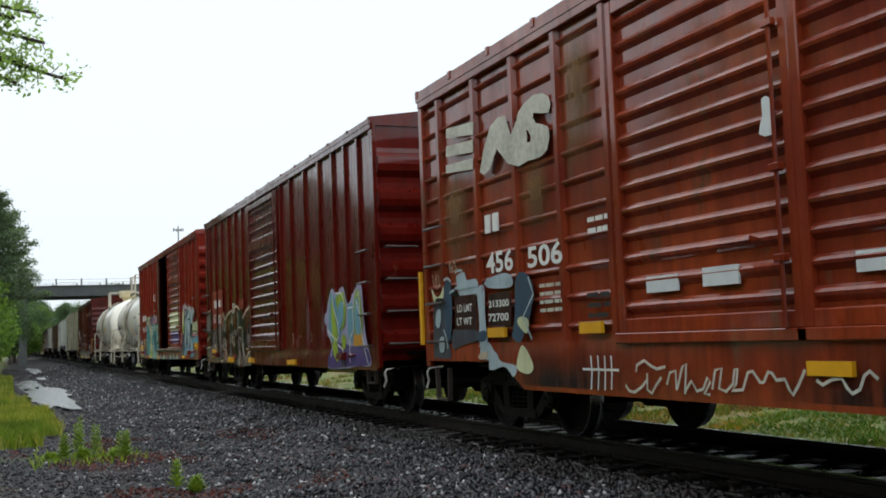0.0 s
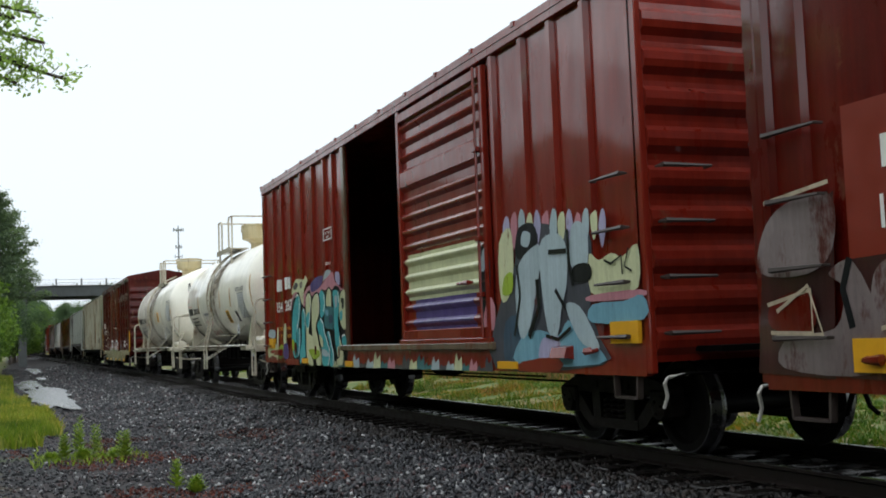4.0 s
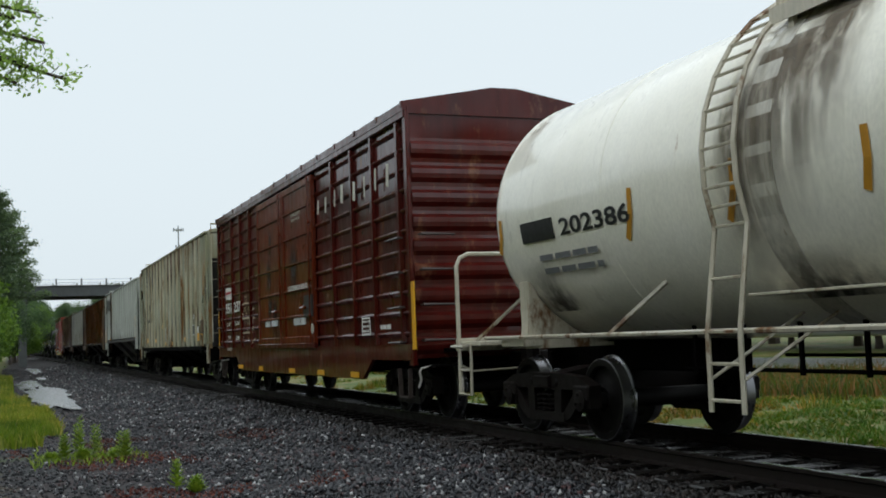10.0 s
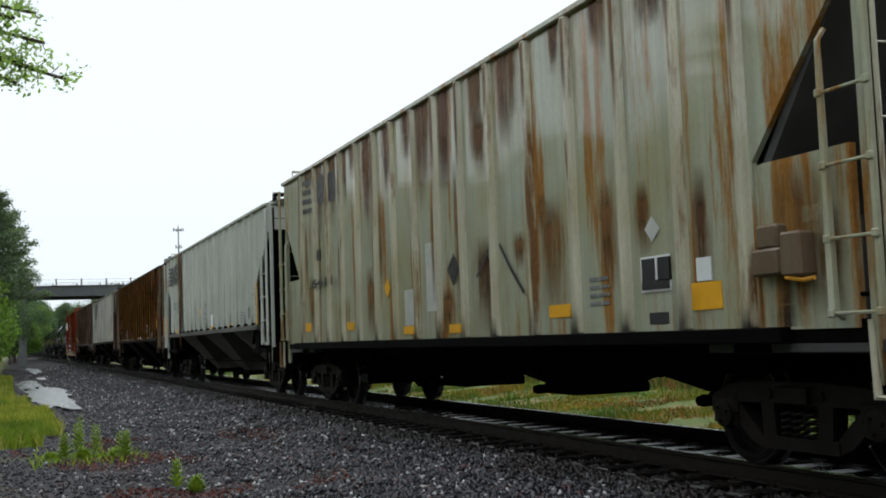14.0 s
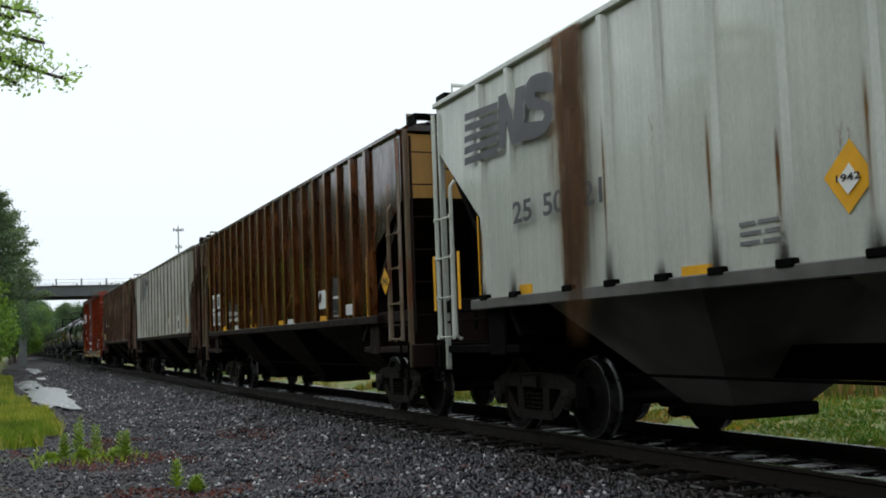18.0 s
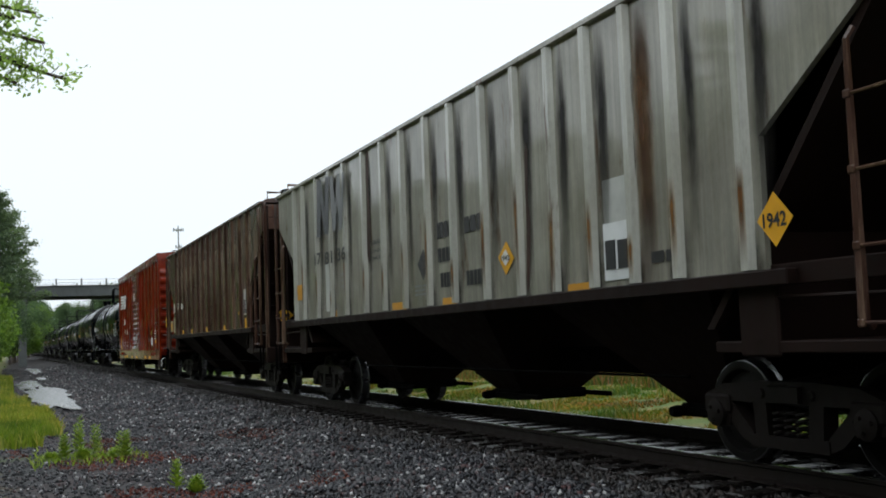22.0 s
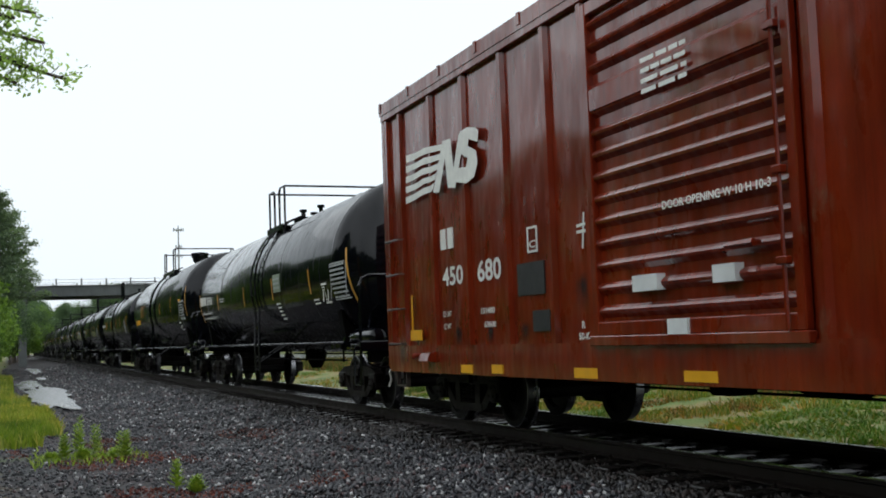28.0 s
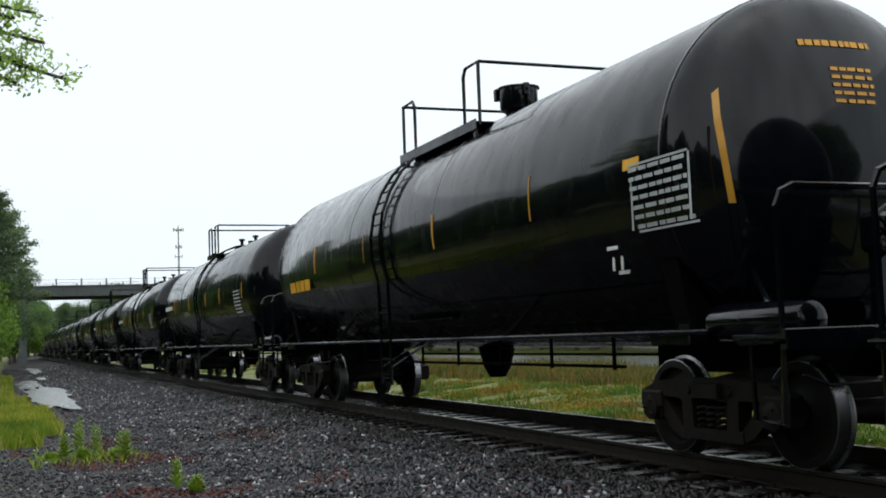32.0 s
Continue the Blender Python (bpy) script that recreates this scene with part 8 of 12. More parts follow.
stroke(CARS["B"], [(13.55, 1.87), (13.4, 1.61), (13.59, 1.34), (13.27, 1.01), (13.24, 0.8)], 0.07, SPRAY_BLACK, lifted(OUTER, 0.013), "painted_stroke")
stroke(CARS["B"], [(14.27, 1.59), (14.35, 1.39), (14.28, 1.13)], 0.06, SPRAY_BLACK, lifted(OUTER, 0.013), "painted_stroke")
stroke(CARS["B"], [(10.85, 1.49), (10.8, 1.19), (10.85, 0.89)], 0.05, SPRAY_BLACK, lifted(OUTER, 0.013), "painted_stroke")
stroke(CARS["B"], [(9.8, 1.66), (9.92, 1.26), (9.81, 0.9)], 0.06, SPRAY_BLACK, lifted(OUTER, 0.013), "painted_stroke")
stroke(CARS["B"], [(11.62, 1.1), (11.47, 1.31), (11.61, 1.39)], 0.05, SPRAY_BLACK, lifted(OUTER, 0.013), "painted_stroke")
write(CARS["B"], "157", 13.96, 13.65, 1.75, 1.97, WHITE_INK, lifted(OUTER, 0.02))
write(CARS["B"], "312", 13.31, 12.95, 1.73, 1.95, WHITE_INK, lifted(OUTER, 0.02))
patch(CARS["B"], 13.93, 13.82, 2.14, 2.35, WHITE_INK, OUTER, "painted_bar", "", 0.0115)
patch(CARS["B"], 13.76, 13.67, 2.14, 2.34, WHITE_INK, OUTER, "painted_bar", "", 0.004)
patch(CARS["B"], 13.3, 13.2, 2.15, 2.35, WHITE_INK, OUTER, "painted_bar", "", 0.0065)
patch(CARS["B"], 13.15, 13.06, 2.15, 2.34, WHITE_INK, OUTER, "painted_bar", "", 0.009)
outline(CARS["B"], 11.38, 11.18, 1.93, 2.17, 0.02, WHITE_INK, lifted(OUTER, 0.006))
patch(CARS["B"], 11.85, 11.41, 0.73, 0.84, YELLOW, OUTER, "reflector", "", 0.033)
patch(CARS["B"], 13.07, 12.84, 0.86, 0.96, WHITE_PLATE, OUTER, "label_plate", "", 0.004)
bars(CARS["B"], 13.12, 12.57, 0.73, 0.76, 1, WHITE_INK, lifted(OUTER, 0.003), 162, words=3)
stroke(CARS["B"], [(5.21, 1.09), (5.14, 1.35), (5.08, 1.14)], 0.02, SPRAY_TAN, lifted(OUTER, 0.022), "painted_stroke")
stroke(CARS["B"], [(4.93, 1.22), (4.82, 1.06), (4.7, 1.29)], 0.02, SPRAY_TAN, lifted(OUTER, 0.022), "painted_stroke")
stroke(CARS["B"], [(3.8, 1.35), (3.71, 1.26), (3.75, 1.17), (3.85, 1.19)], 0.02, SPRAY_TAN, lifted(OUTER, 0.022), "painted_stroke")
stroke(CARS["B"], [(4.61, 1.28), (4.54, 1.26)], 0.02, SPRAY_TAN, lifted(OUTER, 0.022), "painted_stroke")
blob(CARS["B"], [(2.91, 1.48), (2.89, 1.6), (2.78, 1.67), (2.72, 1.55), (2.78, 1.45)], SPRAY_LILAC, OUTER, 0.0076, "painted_field", 4)
write(CARS["C"], "154", 14.09, 13.61, 1.78, 1.99, WHITE_INK, lifted(OUTER, 0.006))
write(CARS["C"], "267", 13.38, 12.82, 1.79, 2.01, WHITE_INK, lifted(OUTER, 0.006))
patch(CARS["C"], 14.06, 13.89, 2.21, 2.45, WHITE_INK, OUTER, "painted_bar", "", 0.0065)
patch(CARS["C"], 13.82, 13.66, 2.21, 2.44, WHITE_INK, OUTER, "painted_bar", "", 0.009)
patch(CARS["C"], 13.36, 13.18, 2.22, 2.46, WHITE_INK, OUTER, "painted_bar", "", 0.0115)
patch(CARS["C"], 13.12, 12.95, 2.22, 2.45, WHITE_INK, OUTER, "painted_bar", "", 0.004)
outline(CARS["C"], 10.41, 9.88, 2.91, 3.12, 0.02, WHITE_INK, lifted(OUTER, 0.006))
write(CARS["C"], "SECURITY DEVICE", 10.39, 9.89, 3.02, 3.06, WHITE_INK, lifted(OUTER, 0.006))
write(CARS["C"], "ONLY", 10.24, 10.03, 2.94, 2.99, WHITE_INK, lifted(OUTER, 0.006))
write(CARS["C"], "SECURE", 10.34, 9.99, 2.48, 2.53, WHITE_INK, lifted(OUTER, 0.006))
blob(CARS["C"], [(14.99, 0.87), (14.94, 1.11), (14.2, 1.13), (14.2, 0.88), (14.6, 0.9)], SPRAY_CREAM, OUTER, 0.0076, "painted_field", 4)
blob(CARS["C"], [(14.23, 0.88), (14.15, 1.4), (14.02, 1.44), (14.1, 0.87)], SPRAY_CREAM, OUTER, 0.004, "painted_field", 4)
blob(CARS["C"], [(13.59, 1.13), (13.53, 1.48), (13.35, 1.53), (13.37, 1.1)], SPRAY_CREAM, OUTER, 0.0046, "painted_field", 4)
blob(CARS["C"], [(14.03, 0.85), (13.96, 1.09), (13.61, 1.1), (13.64, 0.88)], SPRAY_LIME, OUTER, 0.0052, "painted_field", 4)
blob(CARS["C"], [(13.64, 0.87), (13.59, 1.11), (13.32, 1.15), (13.17, 1.03), (13.23, 0.86)], SPRAY_PURPLE, OUTER, 0.0058, "painted_field", 4)
blob(CARS["C"], [(14.92, 1.3), (14.83, 1.44), (14.32, 1.42), (14.39, 1.27)], SPRAY_PALE, OUTER, 0.0064, "painted_field", 4)
blob(CARS["C"], [(14.77, 1.14), (14.66, 1.24), (14.44, 1.17), (14.54, 1.07)], SPRAY_PURPLE, OUTER, 0.007, "painted_field", 4)
patch(CARS["C"], 14.78, 14.32, 1.06, 1.26, YELLOW, OUTER, "reflector", "", 0.036)
patch(CARS["C"], 12.09, 11.66, 0.77, 0.86, YELLOW, OUTER, "reflector", "", 0.024)
patch(CARS["C"], 9.22, 8.8, 0.74, 0.83, YELLOW, OUTER, "reflector", "", 0.027)
patch(CARS["C"], 13.34, 12.38, 0.73, 0.84, PATCH_RED, OUTER, "paint_patch", "", 0.008)
blob(CARS["C"], [(3.24, 0.8), (3.07, 1.47), (2.62, 1.91), (2.47, 2.31), (1.84, 2.29), (1.36, 2.18), (1.13, 2.24), (0.9, 2.02), (0.97, 1.4), (0.82, 1.1), (0.81, 0.85)], SPRAY_STEEL, OUTER, 0.0044, "painted_field", 3)
blob(CARS["C"], [(2.95, 0.84), (2.9, 1.31), (2.46, 1.34), (2.5, 0.96)], SPRAY_SLATE, OUTER, 0.01, "painted_field", 3)
blob(CARS["C"], [(2.62, 0.83), (2.52, 1.12), (2.05, 1.2), (1.66, 1.13), (1.42, 1.29), (1.17, 1.13), (0.83, 1.0), (0.85, 0.86)], SPRAY_BLUE, OUTER, 0.0106, "painted_field", 3)
blob(CARS["C"], [(2.08, 0.88), (2.02, 1.1), (1.66, 1.14), (1.65, 0.9)], SPRAY_LILAC, OUTER, 0.012, "painted_field", 3)
blob(CARS["C"], [(3.01, 1.58), (3.0, 2.19), (2.69, 2.33), (2.64, 1.91), (2.79, 1.58)], SPRAY_CREAM, OUTER, 0.0076, "painted_field", 3)
blob(CARS["C"], [(2.58, 2.03), (2.49, 2.3), (2.14, 2.33), (2.02, 2.11), (2.35, 1.96)], SPRAY_BLACK, OUTER, 0.0082, "painted_field", 3)
blob(CARS["C"], [(2.42, 2.13), (2.36, 2.26), (2.18, 2.22), (2.25, 2.09)], SPRAY_PALE, OUTER, 0.0138, "painted_field", 3)
blob(CARS["C"], [(2.61, 1.57), (2.48, 1.93), (2.06, 2.09), (1.93, 2.0), (2.04, 1.73), (2.28, 1.24), (2.52, 1.13)], SPRAY_PALE, OUTER, 0.0144, "painted_field", 3)
blob(CARS["C"], [(1.87, 1.2), (1.99, 1.84), (1.92, 2.13), (1.56, 2.16), (1.38, 1.98), (1.42, 1.63), (1.54, 1.42), (1.66, 1.14)], SPRAY_PALE, OUTER, 0.015, "painted_field", 3)
blob(CARS["C"], [(1.44, 1.45), (1.16, 1.41), (0.89, 1.13), (0.83, 1.0), (1.14, 1.05), (1.36, 1.26)], SPRAY_PALE, OUTER, 0.0156, "painted_field", 3)
blob(CARS["C"], [(1.32, 1.84), (1.29, 2.17), (1.13, 2.24), (0.96, 2.12), (0.98, 1.82), (1.13, 1.69)], SPRAY_PALE, OUTER, 0.012, "painted_field", 3)
blob(CARS["C"], [(1.27, 1.66), (1.25, 1.81), (0.94, 1.81), (0.94, 1.66)], SPRAY_BLACK, OUTER, 0.0166, "painted_field", 3)
blob(CARS["C"], [(0.95, 1.54), (0.95, 1.9), (0.77, 1.83), (0.54, 1.88), (0.34, 1.83), (0.08, 1.92), (0.1, 1.54), (0.54, 1.5)], SPRAY_CREAM, OUTER, 0.0082, "painted_field", 3)
blob(CARS["C"], [(0.96, 1.45), (0.95, 1.51), (0.06, 1.52), (0.06, 1.45)], SPRAY_PINK, OUTER, 0.0098, "painted_field", 3)
blob(CARS["C"], [(0.95, 1.25), (0.93, 1.42), (0.35, 1.43), (0.03, 1.47), (0.02, 1.26)], SPRAY_BLUE, OUTER, 0.0104, "painted_field", 3)
blob(CARS["C"], [(2.94, 1.61), (2.88, 1.8), (2.67, 1.84), (2.69, 1.63)], SPRAY_LIME, OUTER, 0.015, "painted_field", 3)
blob(CARS["C"], [(3.6, 1.73), (3.59, 2.12), (3.38, 2.23), (3.26, 1.95), (3.36, 1.46), (3.59, 1.31)], SPRAY_BLACK, OUTER, 0.0076, "painted_field", 3)
blob(CARS["C"], [(3.53, 1.93), (3.48, 2.14), (3.33, 2.18), (3.41, 1.94)], SPRAY_PALE, OUTER, 0.009, "painted_field", 3)
blob(CARS["C"], [(3.54, 1.31), (3.32, 1.6), (3.17, 1.47), (3.24, 1.22)], SPRAY_PINK, OUTER, 0.0086, "painted_field", 3)
blob(CARS["C"], [(2.89, 2.33), (2.81, 2.47), (2.72, 2.44), (2.71, 2.29), (2.81, 2.19)], SPRAY_LILAC, OUTER, 0.0052, "painted_field", 3)
blob(CARS["C"], [(2.68, 2.36), (2.6, 2.49), (2.52, 2.47), (2.52, 2.27), (2.62, 2.09)], SPRAY_PINK, OUTER, 0.0058, "painted_field", 3)
blob(CARS["C"], [(2.48, 2.38), (2.4, 2.51), (2.32, 2.44), (2.32, 2.26), (2.42, 2.12)], SPRAY_PALE, OUTER, 0.0064, "painted_field", 3)
blob(CARS["C"], [(2.3, 2.28), (2.22, 2.44), (2.14, 2.41), (2.13, 2.24), (2.24, 2.02)], SPRAY_CREAM, OUTER, 0.007, "painted_field", 3)
blob(CARS["C"], [(2.1, 2.31), (2.03, 2.46), (1.95, 2.37), (1.95, 2.23), (2.05, 2.06)], SPRAY_LILAC, OUTER, 0.0076, "painted_field", 3)
blob(CARS["C"], [(1.92, 2.33), (1.85, 2.4), (1.77, 2.41), (1.77, 2.21), (1.86, 2.09)], SPRAY_PINK, OUTER, 0.004, "painted_field", 3)
blob(CARS["C"], [(1.75, 2.24), (1.67, 2.42), (1.59, 2.38), (1.59, 2.2), (1.69, 1.99)], SPRAY_PALE, OUTER, 0.0046, "painted_field", 3)
blob(CARS["C"], [(1.57, 2.26), (1.5, 2.36), (1.42, 2.35), (1.42, 2.18), (1.51, 2.03)], SPRAY_CREAM, OUTER, 0.0052, "painted_field", 3)
blob(CARS["C"], [(1.39, 2.28), (1.32, 2.38), (1.26, 2.32), (1.25, 2.17), (1.34, 2.06)], SPRAY_LILAC, OUTER, 0.0058, "painted_field", 3)
blob(CARS["C"], [(1.23, 2.19), (1.16, 2.32), (1.09, 2.29), (1.09, 2.15), (1.18, 1.97)], SPRAY_PINK, OUTER, 0.0064, "painted_field", 3)
blob(CARS["C"], [(1.06, 2.22), (1.0, 2.34), (0.93, 2.32), (0.93, 2.14), (1.01, 2.0)], SPRAY_PALE, OUTER, 0.007, "painted_field", 3)
blob(CARS["C"], [(0.9, 2.24), (0.84, 2.29), (0.77, 2.29), (0.77, 2.13), (0.85, 2.03)], SPRAY_CREAM, OUTER, 0.0076, "painted_field", 3)
blob(CARS["C"], [(0.75, 2.15), (0.68, 2.3), (0.62, 2.26), (0.62, 2.12), (0.7, 1.94)], SPRAY_LILAC, OUTER, 0.004, "painted_field", 3)
blob(CARS["C"], [(2.62, 0.77), (2.51, 0.87), (1.68, 0.92), (1.66, 0.78)], PATCH_RED, OUTER, 0.0126, "painted_field", 2)
patch(CARS["C"], 3.13, 2.62, 0.79, 0.87, YELLOW, OUTER, "reflector", "", 0.03)
stroke(CARS["C"], [(2.06, 1.73), (2.03, 1.44), (2.29, 1.13)], 0.07, SPRAY_BLACK, lifted(OUTER, 0.024), "painted_stroke")
stroke(CARS["C"], [(1.34, 2.18), (1.34, 1.84), (1.27, 1.62)], 0.05, SPRAY_BLACK, lifted(OUTER, 0.024), "painted_stroke")
stroke(CARS["C"], [(1.65, 1.6), (1.44, 1.4)], 0.05, SPRAY_BLACK, lifted(OUTER, 0.024), "painted_stroke")
stroke(CARS["C"], [(1.77, 1.99), (1.38, 1.97)], 0.05, SPRAY_BLACK, lifted(OUTER, 0.024), "painted_stroke")
stroke(CARS["C"], [(0.65, 1.82), (0.52, 1.78), (0.34, 1.84), (0.33, 1.67)], 0.025, SPRAY_BLACK, lifted(OUTER, 0.024), "painted_stroke")
stroke(CARS["C"], [(0.21, 1.9), (0.29, 1.74), (0.17, 1.69)], 0.025, SPRAY_BLACK, lifted(OUTER, 0.024), "painted_stroke")
stroke(CARS["C"], [(2.53, 1.91), (2.48, 1.56), (2.65, 1.15)], 0.04, SPRAY_BLACK, lifted(OUTER, 0.024), "painted_stroke")
stroke(CARS["C"], [(1.9, 1.14), (1.63, 1.1), (1.35, 1.21)], 0.04, SPRAY_BLACK, lifted(OUTER, 0.024), "painted_stroke")
blob(CARS["C"], [(10.12, 0.72), (10.06, 0.83), (9.96, 0.9), (9.87, 0.81), (9.68, 0.87), (9.65, 0.73)], SPRAY_CREAM, OUTER, 0.0064, "painted_field", 1)
blob(CARS["C"], [(9.69, 0.73), (9.63, 0.88), (9.53, 0.99), (9.45, 0.86), (9.27, 0.94), (9.24, 0.73)], SPRAY_TEAL, OUTER, 0.007, "painted_field", 1)
blob(CARS["C"], [(9.28, 0.73), (9.23, 0.8), (9.14, 0.85), (9.06, 0.79), (8.88, 0.82), (8.85, 0.73)], SPRAY_TEAL, OUTER, 0.0076, "painted_field", 1)
blob(CARS["C"], [(8.88, 0.73), (8.83, 0.86), (8.73, 0.94), (8.66, 0.84), (8.49, 0.9), (8.47, 0.73)], SPRAY_PALE, OUTER, 0.004, "painted_field", 1)
blob(CARS["C"], [(8.5, 0.73), (8.45, 0.79), (8.37, 0.82), (8.29, 0.78), (8.13, 0.81), (8.1, 0.74)], SPRAY_STEEL, OUTER, 0.0046, "painted_field", 1)
blob(CARS["C"], [(8.13, 0.73), (8.08, 0.82), (8.0, 0.88), (7.93, 0.81), (7.77, 0.85), (7.74, 0.74)], SPRAY_PALE, OUTER, 0.0052, "painted_field", 1)
blob(CARS["C"], [(7.77, 0.73), (7.72, 0.89), (7.63, 0.99), (7.57, 0.86), (7.41, 0.94), (7.4, 0.74)], SPRAY_CREAM, OUTER, 0.0058, "painted_field", 1)
blob(CARS["C"], [(7.43, 0.74), (7.38, 0.81), (7.3, 0.85), (7.24, 0.8), (7.09, 0.83), (7.06, 0.74)], SPRAY_TEAL, OUTER, 0.0064, "painted_field", 1)
blob(CARS["C"], [(7.09, 0.74), (7.04, 0.84), (6.97, 0.91), (6.9, 0.82), (6.76, 0.88), (6.74, 0.74)], SPRAY_PINK, OUTER, 0.007, "painted_field", 1)
blob(CARS["C"], [(6.77, 0.74), (6.73, 0.78), (6.65, 0.81), (6.59, 0.78), (6.45, 0.8), (6.43, 0.74)], SPRAY_STEEL, OUTER, 0.0076, "painted_field", 1)
blob(CARS["C"], [(6.45, 0.74), (6.41, 0.86), (6.33, 0.95), (6.27, 0.84), (6.14, 0.91), (6.12, 0.74)], SPRAY_STEEL, OUTER, 0.004, "painted_field", 1)
blob(CARS["C"], [(6.15, 0.74), (6.11, 0.83), (6.03, 0.89), (5.98, 0.82), (5.85, 0.86), (5.83, 0.74)], SPRAY_CREAM, OUTER, 0.0046, "painted_field", 1)
blob(CARS["C"], [(5.85, 0.74), (5.81, 0.87), (5.73, 0.96), (5.68, 0.85), (5.55, 0.92), (5.54, 0.74)], SPRAY_TEAL, OUTER, 0.0052, "painted_field", 1)
blob(CARS["C"], [(5.57, 0.74), (5.53, 0.8), (5.46, 0.84), (5.41, 0.79), (5.29, 0.82), (5.26, 0.75)], SPRAY_TEAL, OUTER, 0.0058, "painted_field", 1)
blob(CARS["C"], [(5.29, 0.74), (5.25, 0.85), (5.18, 0.92), (5.13, 0.83), (5.01, 0.89), (4.99, 0.75)], SPRAY_PALE, OUTER, 0.0064, "painted_field", 1)
blob(CARS["C"], [(5.02, 0.74), (4.98, 0.79), (4.92, 0.82), (4.87, 0.79), (4.75, 0.81), (4.73, 0.75)], SPRAY_STEEL, OUTER, 0.007, "painted_field", 1)
blob(CARS["C"], [(4.76, 0.75), (4.72, 0.82), (4.66, 0.87), (4.61, 0.81), (4.5, 0.84), (4.48, 0.75)], SPRAY_PALE, OUTER, 0.0076, "painted_field", 1)
blob(CARS["C"], [(4.5, 0.75), (4.46, 0.88), (4.4, 0.97), (4.35, 0.86), (4.24, 0.92), (4.23, 0.75)], SPRAY_CREAM, OUTER, 0.004, "painted_field", 1)
blob(CARS["C"], [(4.25, 0.75), (4.22, 0.81), (4.16, 0.85), (4.12, 0.8), (4.01, 0.83), (3.99, 0.75)], SPRAY_TEAL, OUTER, 0.0046, "painted_field", 1)
blob(CARS["C"], [(4.01, 0.75), (3.98, 0.84), (3.92, 0.9), (3.88, 0.82), (3.77, 0.87), (3.76, 0.75)], SPRAY_PINK, OUTER, 0.0052, "painted_field", 1)
blob(CARS["C"], [(3.78, 0.75), (3.75, 0.79), (3.69, 0.82), (3.65, 0.78), (3.55, 0.8), (3.53, 0.75)], SPRAY_STEEL, OUTER, 0.0058, "painted_field", 1)
blob(CARS["C"], [(3.55, 0.75), (3.51, 0.86), (3.46, 0.93), (3.42, 0.84), (3.32, 0.89), (3.31, 0.75)], SPRAY_STEEL, OUTER, 0.0064, "painted_field", 1)
patch(CARS["C"], 0.58, 0.1, 1.05, 1.25, YELLOW, OUTER, "reflector", "", 0.033)
stroke(CARS["D"], [(7.88, 2.63), (7.83, 2.4), (7.88, 2.16)], 0.075, YELLOW_DULL, lifted(TANK_D, 0.003), "stripe")
stroke(CARS["D"], [(6.26, 2.64), (6.21, 2.45), (6.21, 2.26)], 0.075, YELLOW_DULL, lifted(TANK_D, 0.003), "stripe")
stroke(CARS["D"], [(4.34, 2.64), (4.29, 2.4), (4.33, 2.16)], 0.075, YELLOW_DULL, lifted(TANK_D, 0.003), "stripe")
stroke(CARS["D"], [(2.84, 2.63), (2.79, 2.39), (2.83, 2.14)], 0.075, YELLOW_DULL, lifted(TANK_D, 0.003), "stripe")
stroke(CARS["D"], [(0.26, 2.81), (0.2, 2.6), (0.16, 2.37), (0.13, 2.11), (0.13, 1.89)], 0.1, YELLOW_DULL, lifted(TANK_D, 0.003), "stripe")
write(CARS["D"], "NITRIC ACID", 1.97, 0.98, 2.48, 2.59, BLACK_INK, lifted(TANK_D, 0.006))
patch(CARS["D"], 1.8, 1.05, 1.82, 2.44, TABLE_PALE, TANK_D, "data_table", "", 0.0)
bars(CARS["D"], 1.75, 1.06, 1.85, 2.4, 9, TABLE_GREY, lifted(TANK_D, 0.003), 307, words=9)
outline(CARS["D"], 1.8, 1.05, 1.82, 2.44, 0.012, GREY_INK, lifted(TANK_D, 0.006))
patch(CARS["D"], 3.76, 3.36, 1.74, 2.07, YELLOW, TANK_D, "label_plate", "", 0.0)
bars(CARS["D"], 3.74, 3.35, 1.76, 2.04, 4, BLACK_INK, lifted(TANK_D, 0.003), 310, words=3)
patch(CARS["D"], 2.52, 2.27, 1.75, 2.02, DARK_PLATE, TANK_D, "label_plate", "", 0.0)
stroke(CARS["D"], [(2.46, 1.98), (2.36, 1.88), (2.31, 1.8)], 0.06, WHITE_INK, lifted(TANK_D, 0.024), "painted_stroke")
write(CARS["D"], "200110", 8.86, 7.81, 2.11, 2.29, BLACK_INK, lifted(TANK_D, 0.006))
patch(CARS["D"], 9.77, 9.06, 2.11, 2.31, BLACK_INK, TANK_D, "painted_bar", "", 0.009)
bars(CARS["D"], 9.53, 8.34, 1.74, 2.05, 3, BLACK_INK, lifted(TANK_D, 0.003), 315, words=3)
bars(CARS["D"], 7.1, 6.37, 2.01, 2.12, 1, GREY_INK, lifted(TANK_D, 0.003), 316, words=3)
stroke(CARS["D"], [(7.31, 1.77), (7.15, 1.93), (7.07, 1.88), (7.21, 1.83), (7.08, 1.78), (7.28, 1.76)], 0.018, RED_INK, lifted(TANK_D, 0.006), "painted_stroke")
stroke(CARS["D"], [(7.05, 1.76), (6.93, 1.83), (6.92, 1.76), (6.82, 1.84), (6.79, 1.76), (6.69, 1.84), (6.75, 1.7), (6.6, 1.84), (6.57, 1.75), (6.45, 1.84), (6.41, 1.77), (6.29, 1.84), (6.24, 1.79)], 0.018, RED_INK, lifted(TANK_D, 0.006), "painted_stroke")
